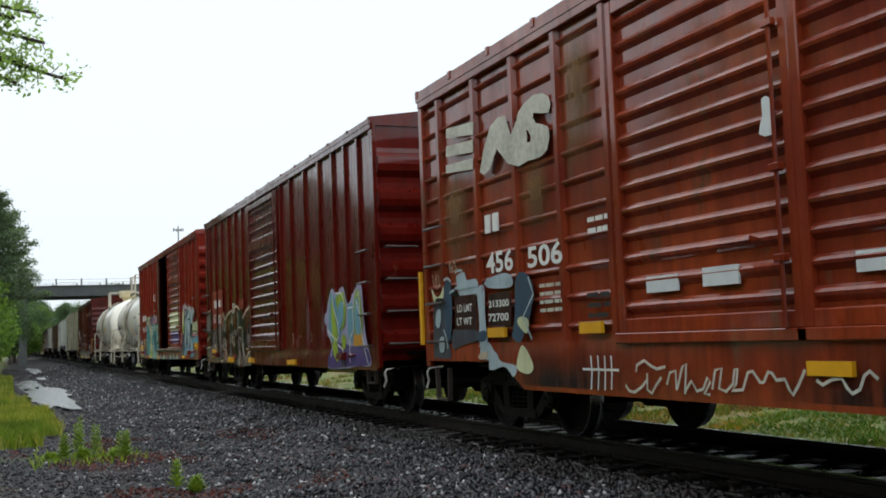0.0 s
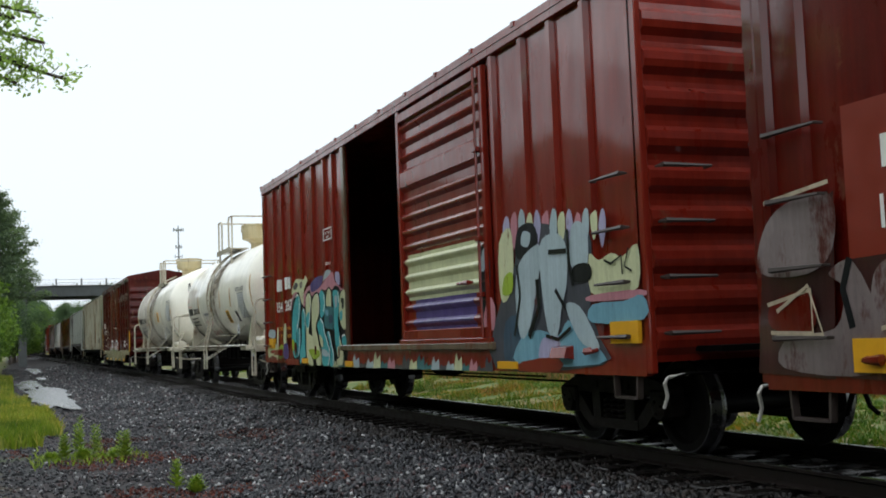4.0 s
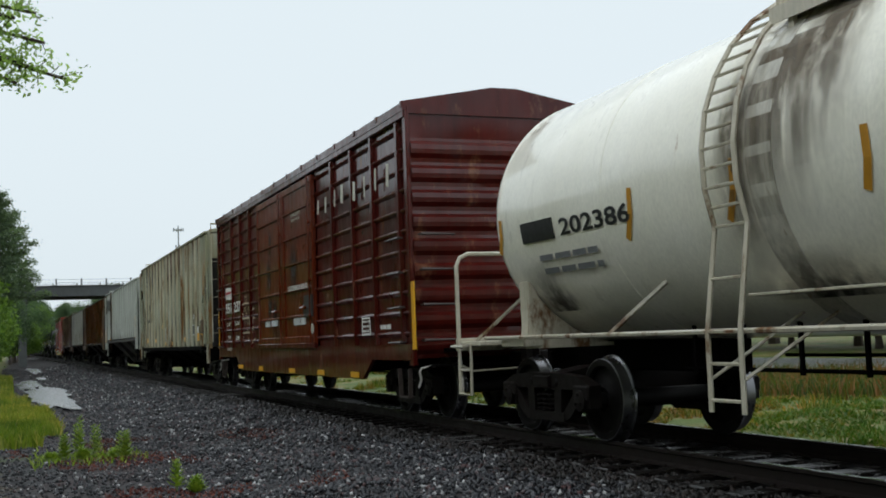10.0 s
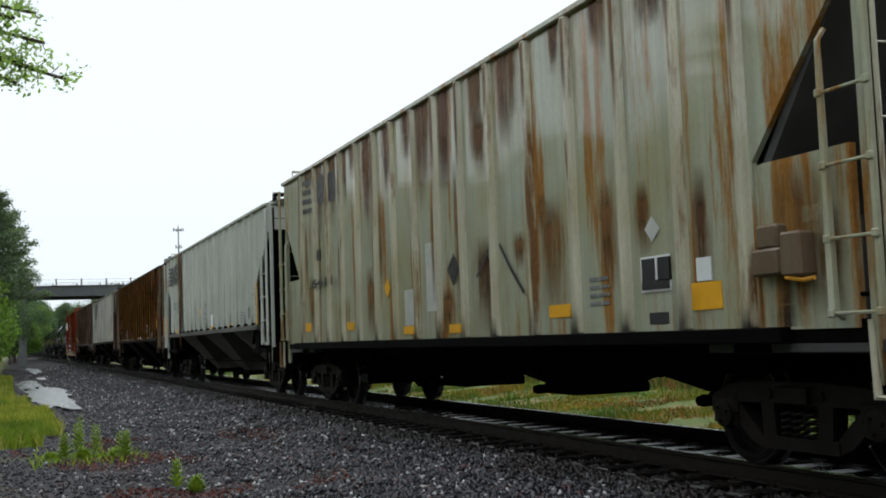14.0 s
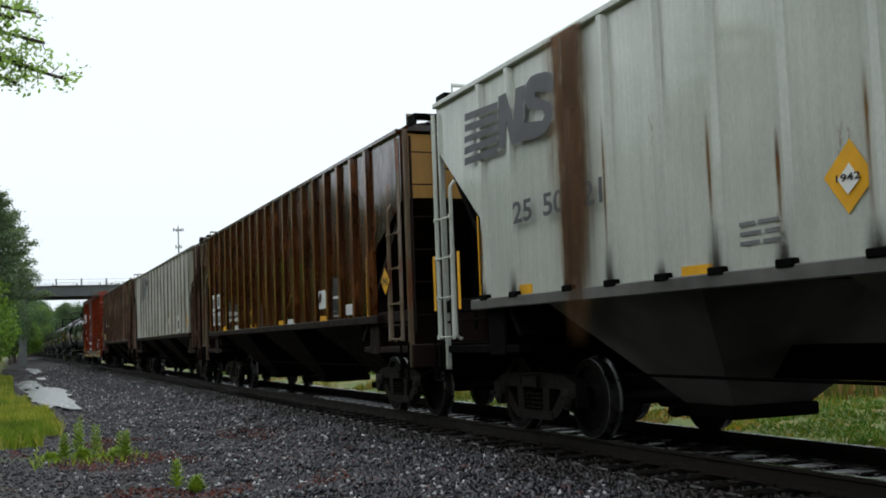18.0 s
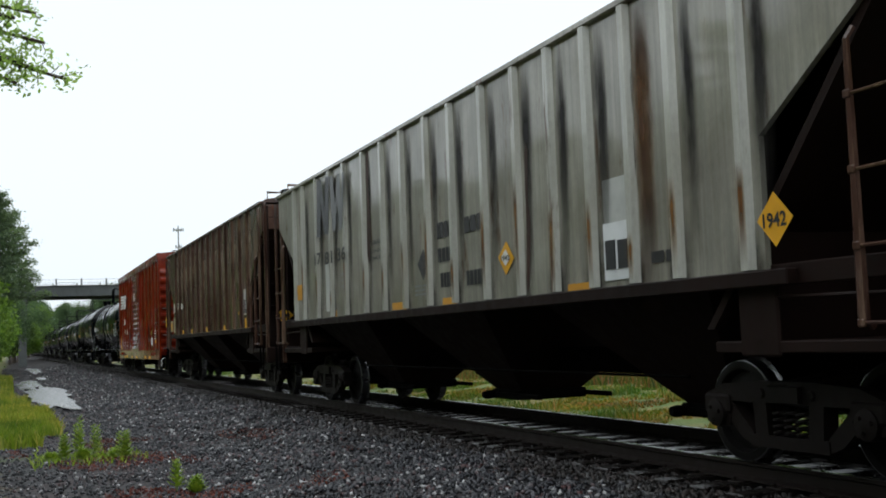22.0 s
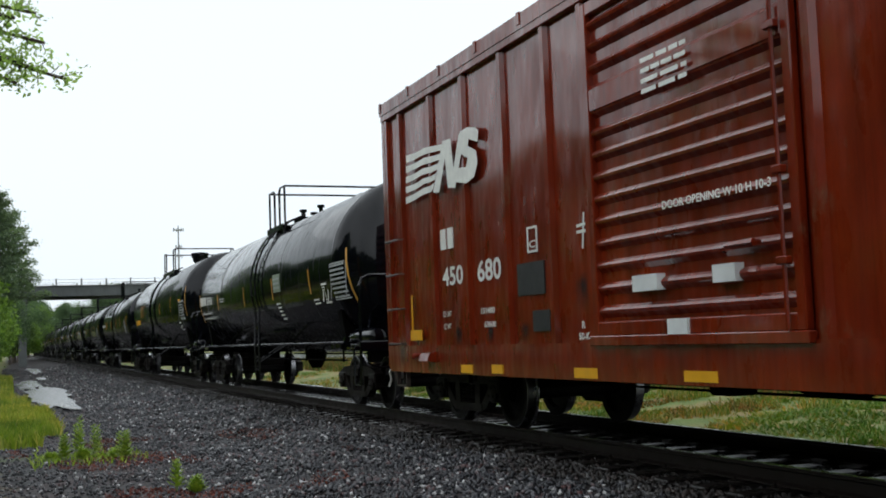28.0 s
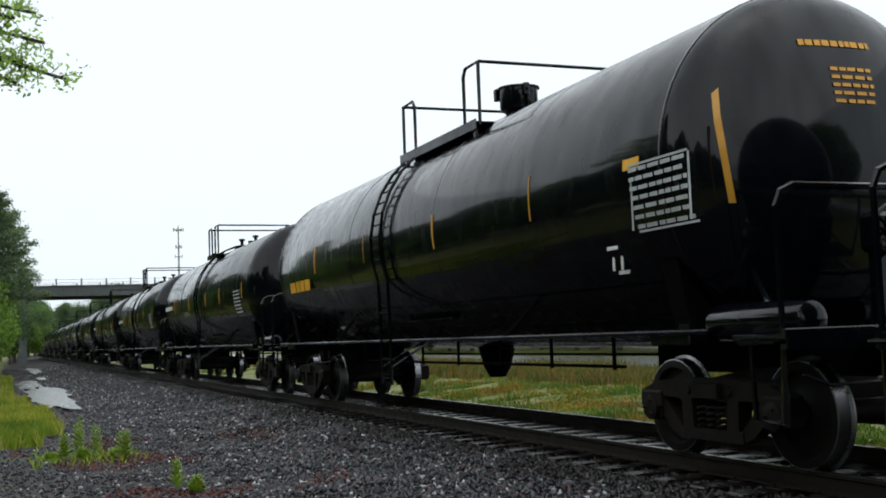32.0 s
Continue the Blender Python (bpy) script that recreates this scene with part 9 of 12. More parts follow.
stroke(CARS["D"], [(7.27, 1.46), (7.02, 1.64)], 0.018, RED_INK, lifted(TANK_D, 0.006), "painted_stroke")
stroke(CARS["D"], [(7.14, 1.55), (6.97, 1.56)], 0.018, RED_INK, lifted(TANK_D, 0.006), "painted_stroke")
stroke(CARS["D"], [(7.1, 1.45), (6.86, 1.64)], 0.018, RED_INK, lifted(TANK_D, 0.006), "painted_stroke")
stroke(CARS["D"], [(6.96, 1.5), (6.81, 1.55), (6.94, 1.48), (6.76, 1.53), (6.66, 1.58), (6.69, 1.5), (6.54, 1.58), (6.57, 1.51), (6.37, 1.59), (6.42, 1.51), (6.22, 1.59), (6.26, 1.51), (6.09, 1.58), (6.03, 1.52), (5.86, 1.6)], 0.018, RED_INK, lifted(TANK_D, 0.006), "painted_stroke")
stroke(CARS["D"], [(10.04, 2.78), (10.03, 2.92), (9.81, 2.81)], 0.018, RED_INK, lifted(TANK_D, 0.006), "painted_stroke")
stroke(CARS["D"], [(9.94, 2.55), (9.84, 2.64), (9.73, 2.53), (9.58, 2.63), (9.37, 2.55)], 0.018, RED_INK, lifted(TANK_D, 0.006), "painted_stroke")
stroke(CARS["D"], [(9.88, 2.35), (9.76, 2.42), (9.65, 2.33), (9.45, 2.41), (9.29, 2.33), (9.07, 2.4)], 0.018, RED_INK, lifted(TANK_D, 0.006), "painted_stroke")
write(CARS["E"], "202386", 8.87, 7.49, 2.16, 2.34, BLACK_INK, lifted(TANK_E, 0.006))
patch(CARS["E"], 9.75, 9.02, 2.15, 2.37, BLACK_INK, TANK_E, "painted_bar", "", 0.0115)
bars(CARS["E"], 9.47, 8.18, 1.76, 2.04, 2, GREY_INK, lifted(TANK_E, 0.003), 328, words=4)
stroke(CARS["E"], [(10.28, 2.47), (10.29, 2.28), (10.39, 2.09)], 0.075, YELLOW_DULL, lifted(TANK_E, 0.003), "stripe")
stroke(CARS["E"], [(7.45, 2.46), (7.48, 2.23), (7.62, 2.0)], 0.075, YELLOW_DULL, lifted(TANK_E, 0.003), "stripe")
stroke(CARS["E"], [(5.91, 2.48), (5.93, 2.24), (6.07, 2.0)], 0.075, YELLOW_DULL, lifted(TANK_E, 0.003), "stripe")
stroke(CARS["E"], [(4.47, 2.47), (4.47, 2.25), (4.54, 2.04)], 0.075, YELLOW_DULL, lifted(TANK_E, 0.003), "stripe")
stroke(CARS["E"], [(2.78, 2.47), (2.77, 2.23), (2.83, 1.99)], 0.075, YELLOW_DULL, lifted(TANK_E, 0.003), "stripe")
stroke(CARS["E"], [(0.05, 2.47), (0.03, 2.26), (-0.02, 2.02), (-0.07, 1.77), (-0.14, 1.6)], 0.09, YELLOW_DULL, lifted(TANK_E, 0.003), "stripe")
patch(CARS["E"], 3.97, 3.45, 2.1, 2.47, YELLOW, TANK_E, "label_plate", "", 0.0)
bars(CARS["E"], 3.92, 3.47, 2.13, 2.43, 4, BLACK_INK, lifted(TANK_E, 0.003), 336, words=3)
write(CARS["E"], "NITRIC ACID", 1.29, 0.34, 2.69, 2.81, BLACK_INK, lifted(TANK_E, 0.006))
patch(CARS["E"], 1.19, 0.32, 2.08, 2.65, TABLE_PALE, TANK_E, "data_table", "", 0.0)
bars(CARS["E"], 1.14, 0.32, 2.12, 2.59, 9, TABLE_GREY, lifted(TANK_E, 0.003), 339, words=9)
outline(CARS["E"], 1.19, 0.32, 2.08, 2.65, 0.012, BLACK_INK, lifted(TANK_E, 0.006))
bars(CARS["E"], 2.39, 1.78, 1.66, 1.89, 3, GREY_INK, lifted(TANK_E, 0.003), 341, words=3)
patch(CARS["E"], 0.86, 0.65, 1.68, 1.88, DARK_PLATE, TANK_E, "label_plate", "", 0.0)
bars(CARS["E"], -0.21, -0.24, 1.47, 1.6, 3, GREY_INK, lifted(TANK_E, 0.003), 343, words=3)
write(CARS["F"], "551", 13.79, 13.06, 1.94, 2.19, WHITE_INK, lifted(OUTER, 0.006))
write(CARS["F"], "237", 12.73, 11.91, 1.94, 2.2, WHITE_INK, lifted(OUTER, 0.006))
patch(CARS["F"], 13.76, 13.57, 2.29, 2.59, WHITE_INK, OUTER, "painted_bar", "", 0.004)
patch(CARS["F"], 13.49, 13.32, 2.28, 2.58, WHITE_INK, OUTER, "painted_bar", "", 0.0065)
patch(CARS["F"], 13.24, 13.07, 2.28, 2.57, WHITE_INK, OUTER, "painted_bar", "", 0.009)
stroke(CARS["F"], [(13.74, 2.44), (13.04, 2.45)], 0.06, RED_INK, lifted(OUTER, 0.014), "painted_stroke")
write(CARS["F"], "LD LMT", 13.66, 13.19, 1.62, 1.71, WHITE_INK, lifted(OUTER, 0.006))
write(CARS["F"], "213300", 12.63, 12.09, 1.63, 1.72, WHITE_INK, lifted(OUTER, 0.006))
write(CARS["F"], "LT WT", 13.62, 13.22, 1.28, 1.38, WHITE_INK, lifted(OUTER, 0.006))
write(CARS["F"], "72700", 12.59, 12.11, 1.27, 1.37, WHITE_INK, lifted(OUTER, 0.006))
bars(CARS["F"], 13.68, 13.09, 1.01, 1.09, 2, WHITE_INK, lifted(OUTER, 0.003), 354, words=3)
patch(CARS["F"], 12.27, 11.75, 0.59, 0.68, YELLOW, OUTER, "reflector", "", 0.012)
patch(CARS["F"], 10.0, 9.58, 0.57, 0.67, YELLOW, OUTER, "reflector", "", 0.0)
patch(CARS["F"], 7.16, 6.69, 0.57, 0.66, YELLOW, OUTER, "reflector", "", 0.003)
patch(CARS["F"], 5.0, 4.56, 0.57, 0.66, YELLOW, OUTER, "reflector", "", 0.006)
patch(CARS["F"], 2.92, 2.48, 0.57, 0.66, YELLOW, OUTER, "reflector", "", 0.009)
patch(CARS["F"], -0.08, -0.19, 1.01, 1.94, YELLOW, OUTER, "reflector", "", 0.012)
patch(CARS["F"], 14.87, 14.82, 1.06, 2.03, YELLOW, OUTER, "reflector", "", 0.0)
patch(CARS["F"], 9.18, 8.72, 1.51, 1.65, WHITE_PLATE, OUTER, "label_plate", "", 0.009)
patch(CARS["F"], 8.57, 8.07, 1.51, 1.64, WHITE_PLATE, OUTER, "label_plate", "", 0.0115)
patch(CARS["F"], 6.67, 6.16, 1.49, 1.64, WHITE_PLATE, OUTER, "label_plate", "", 0.004)
patch(CARS["F"], 6.1, 5.75, 1.49, 1.63, WHITE_PLATE, OUTER, "label_plate", "", 0.0065)
write(CARS["F"], "DOOR OPENING W 16-0 H 10-3", 6.86, 5.34, 2.15, 2.25, WHITE_INK, lifted(OUTER, 0.06))
write(CARS["F"], "CLOSE & LOCK DOORS", 6.5, 5.74, 3.57, 3.64, OLD_WHITE, lifted(OUTER, 0.06))
write(CARS["F"], "BEFORE MOVING CAR", 6.45, 5.79, 3.47, 3.53, OLD_WHITE, lifted(OUTER, 0.06))
blob(CARS["F"], [(5.1 + 0.1 * math.cos(q * math.pi / 4), 1.4 + 0.1 * math.sin(q * math.pi / 4)) for q in range(8)], OLD_WHITE, OUTER, 0.05, "round_sticker", 2)
blob(CARS["F"], [(4.67, 3.67), (4.57, 3.67), (4.6, 3.41), (4.7, 3.43)], OLD_WHITE, OUTER, 0.0058, "painted_bar", 1)
blob(CARS["F"], [(4.18, 3.66), (4.07, 3.66), (4.1, 3.38), (4.2, 3.4)], OLD_WHITE, OUTER, 0.0064, "painted_bar", 1)
blob(CARS["F"], [(3.59, 3.71), (3.5, 3.71), (3.53, 3.42), (3.62, 3.43)], OLD_WHITE, OUTER, 0.007, "painted_bar", 1)
blob(CARS["F"], [(3.18, 3.74), (3.04, 3.73), (3.07, 3.42), (3.21, 3.45)], OLD_WHITE, OUTER, 0.0076, "painted_bar", 1)
blob(CARS["F"], [(2.51, 3.7), (2.37, 3.68), (2.4, 3.37), (2.54, 3.4)], OLD_WHITE, OUTER, 0.004, "painted_bar", 1)
blob(CARS["F"], [(1.93, 3.69), (1.85, 3.69), (1.88, 3.36), (1.96, 3.38)], OLD_WHITE, OUTER, 0.0046, "painted_bar", 1)
blob(CARS["F"], [(1.37, 3.73), (1.28, 3.72), (1.31, 3.39), (1.4, 3.41)], OLD_WHITE, OUTER, 0.0052, "painted_bar", 1)
blob(CARS["F"], [(0.82, 3.71), (0.7, 3.7), (0.73, 3.36), (0.85, 3.39)], OLD_WHITE, OUTER, 0.0058, "painted_bar", 1)
outline(CARS["F"], 2.24, 1.82, 1.23, 1.51, 0.03, WHITE_INK, lifted(OUTER, 0.006))
bars(CARS["F"], 2.19, 1.87, 1.26, 1.48, 3, WHITE_INK, lifted(OUTER, 0.003), 376, words=1.5)
patch(CARS["F"], 5.7, 5.1, 1.62, 2.02, DARK_PLATE, OUTER, "label_plate", "", 0.05)
bars(CARS["F"], 1.31, 0.8, 1.29, 1.39, 1, WHITE_INK, lifted(OUTER, 0.003), 378, words=3)
stroke(CARS["F"], [(11.33, 2.1), (11.32, 2.26), (11.11, 2.26), (11.08, 2.19), (11.12, 2.02)], 0.03, SPRAY_TAN, lifted(OUTER, 0.024), "painted_stroke")
stroke(CARS["F"], [(11.55, 2.08), (11.29, 2.11), (10.82, 2.09)], 0.04, SPRAY_TAN, lifted(OUTER, 0.024), "painted_stroke")
stroke(CARS["F"], [(11.58, 1.76), (11.32, 1.76), (10.83, 1.77), (10.79, 1.68), (10.79, 1.59)], 0.045, SPRAY_TAN, lifted(OUTER, 0.024), "painted_stroke")
stroke(CARS["F"], [(11.55, 1.42), (11.22, 1.43), (10.76, 1.42)], 0.04, SPRAY_TAN, lifted(OUTER, 0.024), "painted_stroke")
stroke(CARS["F"], [(11.3, 1.72), (11.27, 1.59)], 0.04, SPRAY_TAN, lifted(OUTER, 0.024), "painted_stroke")
stroke(CARS["F"], [(10.98, 1.75), (10.98, 1.59)], 0.04, SPRAY_TAN, lifted(OUTER, 0.024), "painted_stroke")
stroke(CARS["F"], [(11.08, 1.9), (11.16, 1.82), (11.19, 1.88)], 0.03, SPRAY_TAN, lifted(OUTER, 0.024), "painted_stroke")
stroke(CARS["F"], [(11.59, 1.87), (11.47, 1.86), (11.43, 1.78)], 0.03, SPRAY_TAN, lifted(OUTER, 0.024), "painted_stroke")
stroke(CARS["F"], [(10.89, 2.06), (10.85, 1.99), (10.84, 1.9)], 0.03, SPRAY_TAN, lifted(OUTER, 0.024), "painted_stroke")
stroke(CARS["F"], [(11.32, 1.92), (11.31, 2.0), (11.18, 2.01), (11.19, 1.92)], 0.03, SPRAY_TAN, lifted(OUTER, 0.024), "painted_stroke")
stroke(CARS["F"], [(10.49, 1.91), (10.33, 1.97), (10.25, 1.94)], 0.035, SPRAY_TAN, lifted(OUTER, 0.024), "painted_stroke")
stroke(CARS["F"], [(10.4, 1.74), (10.2, 1.75)], 0.045, SPRAY_TAN, lifted(OUTER, 0.024), "painted_stroke")
stroke(CARS["F"], [(10.4, 1.75), (10.4, 1.61)], 0.04, SPRAY_TAN, lifted(OUTER, 0.024), "painted_stroke")
stroke(CARS["F"], [(10.49, 1.42), (10.44, 1.55)], 0.035, SPRAY_TAN, lifted(OUTER, 0.024), "painted_stroke")
stroke(CARS["F"], [(10.37, 1.55), (10.32, 1.45)], 0.04, SPRAY_TAN, lifted(OUTER, 0.024), "painted_stroke")
stroke(CARS["F"], [(10.53, 1.17), (10.4, 1.23), (10.2, 1.28)], 0.04, SPRAY_TAN, lifted(OUTER, 0.024), "painted_stroke")
stroke(CARS["F"], [(11.02, 1.51), (10.98, 1.46)], 0.05, SPRAY_TAN, lifted(OUTER, 0.024), "painted_stroke")
stroke(CARS["F"], [(11.53, 1.3), (11.46, 1.34), (11.4, 1.27)], 0.03, SPRAY_TAN, lifted(OUTER, 0.024), "painted_stroke")
stroke(CARS["F"], [(11.03, 1.26), (10.98, 1.32), (10.88, 1.26)], 0.03, SPRAY_TAN, lifted(OUTER, 0.024), "painted_stroke")
blob(CARS["G"], [(14.54, 4.19), (13.62, 4.12), (13.63, 4.02), (14.55, 4.09)], BLACK_INK, SHEET_G, 0.0056, "emblem_bar", 1)
blob(CARS["G"], [(14.56, 4.01), (13.64, 3.95), (13.65, 3.86), (14.57, 3.92)], BLACK_INK, SHEET_G, 0.002, "emblem_bar", 1)
blob(CARS["G"], [(14.58, 3.84), (13.66, 3.78), (13.67, 3.69), (14.59, 3.74)], BLACK_INK, SHEET_G, 0.0026, "emblem_bar", 1)
blob(CARS["G"], [(14.6, 3.66), (13.67, 3.61), (13.68, 3.53), (14.61, 3.57)], BLACK_INK, SHEET_G, 0.0032, "emblem_bar", 1)
blob(CARS["G"], [(13.53, 3.69), (13.36, 4.13), (12.74, 4.07), (12.39, 4.08), (12.35, 3.61), (12.79, 3.59)], BLACK_INK, SHEET_G, 0.0038, "emblem_shape", 2)
blob(CARS["G"], [(7.08, 2.21), (6.9, 1.99), (7.13, 1.8), (7.32, 2.02)], BLACK_INK, SHEET_G, 0.0064, "placard", 1)
blob(CARS["G"], [(9.69, 2.07), (9.57, 1.9), (9.72, 1.75), (9.85, 1.92)], YELLOW, SHEET_G, 0.007, "placard", 1)
patch(CARS["G"], 8.1, 7.71, 1.51, 2.42, PALE_PATCH, SHEET_G, "paint_patch", "", 0.0)
patch(CARS["G"], 8.99, 8.64, 1.34, 1.84, PALE_PATCH, SHEET_G, "paint_patch", "", 0.0)
patch(CARS["G"], 2.71, 2.25, 1.49, 1.8, WHITE_PLATE, SHEET_G, "label_plate", "", 0.009)
patch(CARS["G"], 2.68, 2.48, 1.59, 1.78, DARK_PLATE, SHEET_G, "label_plate", "", 0.018)
patch(CARS["G"], 2.43, 2.25, 1.58, 1.78, DARK_PLATE, SHEET_G, "label_plate", "", 0.018)
patch(CARS["G"], 2.69, 2.26, 1.51, 1.59, DARK_PLATE, SHEET_G, "label_plate", "", 0.018)
blob(CARS["G"], [(2.5, 2.15), (2.38, 2.03), (2.51, 1.92), (2.62, 2.04)], PALE_PATCH, SHEET_G, 0.005, "painted_field", 1)
patch(CARS["G"], 4.53, 4.06, 1.32, 1.45, YELLOW, SHEET_G, "reflector", "", 0.003)
patch(CARS["G"], 7.32, 6.88, 1.21, 1.32, YELLOW, SHEET_G, "reflector", "", 0.006)
patch(CARS["G"], 9.04, 8.61, 1.22, 1.33, YELLOW, SHEET_G, "reflector", "", 0.009)
patch(CARS["G"], 11.83, 11.46, 1.33, 1.46, YELLOW, SHEET_G, "reflector", "", 0.012)
patch(CARS["G"], 14.58, 14.18, 1.35, 1.51, YELLOW, SHEET_G, "reflector", "", 0.0)
patch(CARS["G"], 1.96, 1.55, 1.31, 1.53, YELLOW, SHEET_G, "reflector", "", 0.003)
patch(CARS["G"], 1.87, 1.67, 1.54, 1.73, WHITE_PLATE, SHEET_G, "label_plate", "", 0.0065)
stroke(CARS["G"], [(5.65, 2.19), (5.4, 1.92), (5.06, 1.61)], 0.05, BLACK_INK, lifted(SHEET_G, 0.024), "painted_stroke")
stroke(CARS["G"], [(6.34, 1.86), (6.07, 2.06), (5.92, 2.19)], 0.04, BLACK_INK, lifted(SHEET_G, 0.024), "painted_stroke")
patch(CARS["G"], 13.76, 13.61, 2.62, 2.82, BLACK_INK, SHEET_G, "painted_bar", "", 0.009)
patch(CARS["G"], 13.53, 13.39, 2.61, 2.81, BLACK_INK, SHEET_G, "painted_bar", "", 0.0115)
write(CARS["G"], "6411", 13.83, 12.46, 2.12, 2.29, BLACK_INK, lifted(SHEET_G, 0.064))
bars(CARS["G"], 3.65, 3.27, 1.39, 1.7, 4, GREY_INK, lifted(SHEET_G, 0.003), 424, words=2)
patch(CARS["G"], 2.62, 2.32, 1.21, 1.31, DARK_PLATE, SHEET_G, "label_plate", "", 0.0)
blob(CARS["H"], [(8.95, 2.38), (8.74, 2.1), (9.0, 1.88), (9.22, 2.15)], YELLOW, SHEET, 0.0052, "placard", 1)
blob(CARS["H"], [(8.96, 2.22), (8.87, 2.1), (8.99, 2.01), (9.08, 2.12)], WHITE_INK, SHEET, 0.0138, "placard", 1)
stroke(CARS["H"], [(7.74, 1.96), (7.77, 1.85), (7.83, 1.76), (7.91, 1.69), (8.0, 1.65), (8.1, 1.64), (8.2, 1.68), (8.28, 1.75), (8.34, 1.84), (8.37, 1.95), (8.36, 2.07), (8.31, 2.17), (8.24, 2.26), (8.14, 2.31), (8.04, 2.33), (7.94, 2.31), (7.85, 2.25), (7.79, 2.17), (7.75, 2.07), (7.74, 1.96)], 0.03, BLACK_INK, lifted(SHEET, 0.024), "painted_stroke")
stroke(CARS["H"], [(8.14, 2.25), (8.02, 2.29), (7.91, 2.19), (8.05, 2.15), (8.14, 2.25)], 0.02, BLACK_INK, lifted(SHEET, 0.024), "painted_stroke")
stroke(CARS["H"], [(8.28, 2.06), (8.04, 2.07), (7.8, 1.99)], 0.025, BLACK_INK, lifted(SHEET, 0.024), "painted_stroke")
stroke(CARS["H"], [(8.23, 1.94), (7.85, 1.89)], 0.02, BLACK_INK, lifted(SHEET, 0.024), "painted_stroke")
stroke(CARS["H"], [(8.21, 1.8), (7.9, 1.76)], 0.02, BLACK_INK, lifted(SHEET, 0.024), "painted_stroke")
patch(CARS["H"], 7.34, 6.83, 1.68, 2.0, WHITE_PLATE, SHEET, "label_plate", "", 0.004)
patch(CARS["H"], 7.34, 6.89, 1.55, 1.7, YELLOW, SHEET, "reflector", "", 0.003)
patch(CARS["H"], 4.72, 4.28, 1.53, 1.69, YELLOW, SHEET, "reflector", "", 0.006)
patch(CARS["H"], 10.98, 10.55, 1.54, 1.67, YELLOW, SHEET, "reflector", "", 0.009)
patch(CARS["H"], 14.26, 13.8, 1.56, 1.7, YELLOW, SHEET, "reflector", "", 0.012)
patch(CARS["H"], 1.34, 1.26, 1.59, 2.54, YELLOW, SHEET, "reflector", "", 0.0)
patch(CARS["H"], 1.77, 1.35, 1.55, 1.66, YELLOW, SHEET, "reflector", "", 0.003)
patch(CARS["H"], 2.43, 2.06, 1.75, 2.01, GREY_INK, SHEET, "label_plate", "", 0.0)
patch(CARS["H"], 1.7, 1.42, 2.24, 2.32, BLACK_INK, SHEET, "painted_bar", "", 0.0)
patch(CARS["H"], 1.69, 1.41, 2.01, 2.08, BLACK_INK, SHEET, "painted_bar", "", 0.0)
bars(CARS["H"], 3.17, 2.74, 1.67, 1.95, 4, GREY_INK, lifted(SHEET, 0.003), 453, words=2)
bars(CARS["H"], 10.18, 9.65, 1.75, 1.97, 3, GREY_INK, lifted(SHEET, 0.003), 454, words=2)
bars(CARS["H"], 1.7, 1.39, 1.73, 1.84, 1, GREY_INK, lifted(SHEET, 0.003), 455, words=2)
patch(CARS["H"], 15.19, 15.17, 1.57, 2.58, YELLOW, SHEET, "reflector", "", 0.006)
patch(CARS["I"], 4.66, 4.01, 1.74, 2.06, WHITE_PLATE, SHEET, "label_plate", "", 0.004)
patch(CARS["I"], 2.9, 2.48, 1.58, 1.75, WHITE_PLATE, SHEET, "label_plate", "", 0.0065)
patch(CARS["I"], 7.09, 6.41, 1.45, 1.62, WHITE_PLATE, SHEET, "label_plate", "", 0.009)
patch(CARS["I"], 12.39, 11.74, 1.48, 1.62, WHITE_PLATE, SHEET, "label_plate", "", 0.0115)
patch(CARS["I"], 3.67, 3.21, 1.57, 1.92, WHITE_PLATE, SHEET, "label_plate", "", 0.004)
patch(CARS["I"], 3.63, 3.46, 1.67, 1.88, DARK_PLATE, SHEET, "label_plate", "", 0.018)
patch(CARS["I"], 3.41, 3.24, 1.66, 1.87, DARK_PLATE, SHEET, "label_plate", "", 0.018)
patch(CARS["I"], 3.65, 3.25, 1.6, 1.66, DARK_PLATE, SHEET, "label_plate", "", 0.018)
patch(CARS["I"], 3.67, 3.23, 1.89, 2.23, DARK_PLATE, SHEET, "label_plate", "", 0.0)
blob(CARS["I"], [(4.58, 1.91), (4.48, 2.01), (4.38, 1.98), (4.43, 1.87), (4.55, 1.83)], RUST_STREAK, SHEET, 0.0104, "painted_field", 4)
patch(CARS["I"], 4.52, 4.03, 1.47, 1.61, YELLOW, SHEET, "reflector", "", 0.009)
patch(CARS["I"], 7.95, 7.35, 1.45, 1.61, YELLOW, SHEET, "reflector", "", 0.012)
patch(CARS["I"], 10.64, 10.06, 1.47, 1.6, YELLOW, SHEET, "reflector", "", 0.0)
patch(CARS["I"], 13.99, 13.49, 1.48, 1.64, YELLOW, SHEET, "reflector", "", 0.003)
blob(CARS["I"], [(10.41, 2.04), (10.24, 1.84), (10.45, 1.67), (10.63, 1.86)], YELLOW, SHEET, 0.0052, "placard", 1)
patch(CARS["I"], 15.6, 15.1, 2.06, 2.51, WHITE_PLATE, SHEET, "label_plate", "", 0.0065)
patch(CARS["I"], 14.87, 14.52, 2.12, 2.5, WHITE_PLATE, SHEET, "label_plate", "", 0.009)
patch(CARS["I"], 15.53, 15.12, 1.69, 2.02, WHITE_PLATE, SHEET, "label_plate", "", 0.0115)
patch(CARS["I"], 14.83, 14.42, 1.68, 2.03, WHITE_PLATE, SHEET, "label_plate", "", 0.004)
patch(CARS["I"], 15.53, 15.46, 2.14, 2.4, BLACK_INK, SHEET, "painted_bar", "", 0.018)
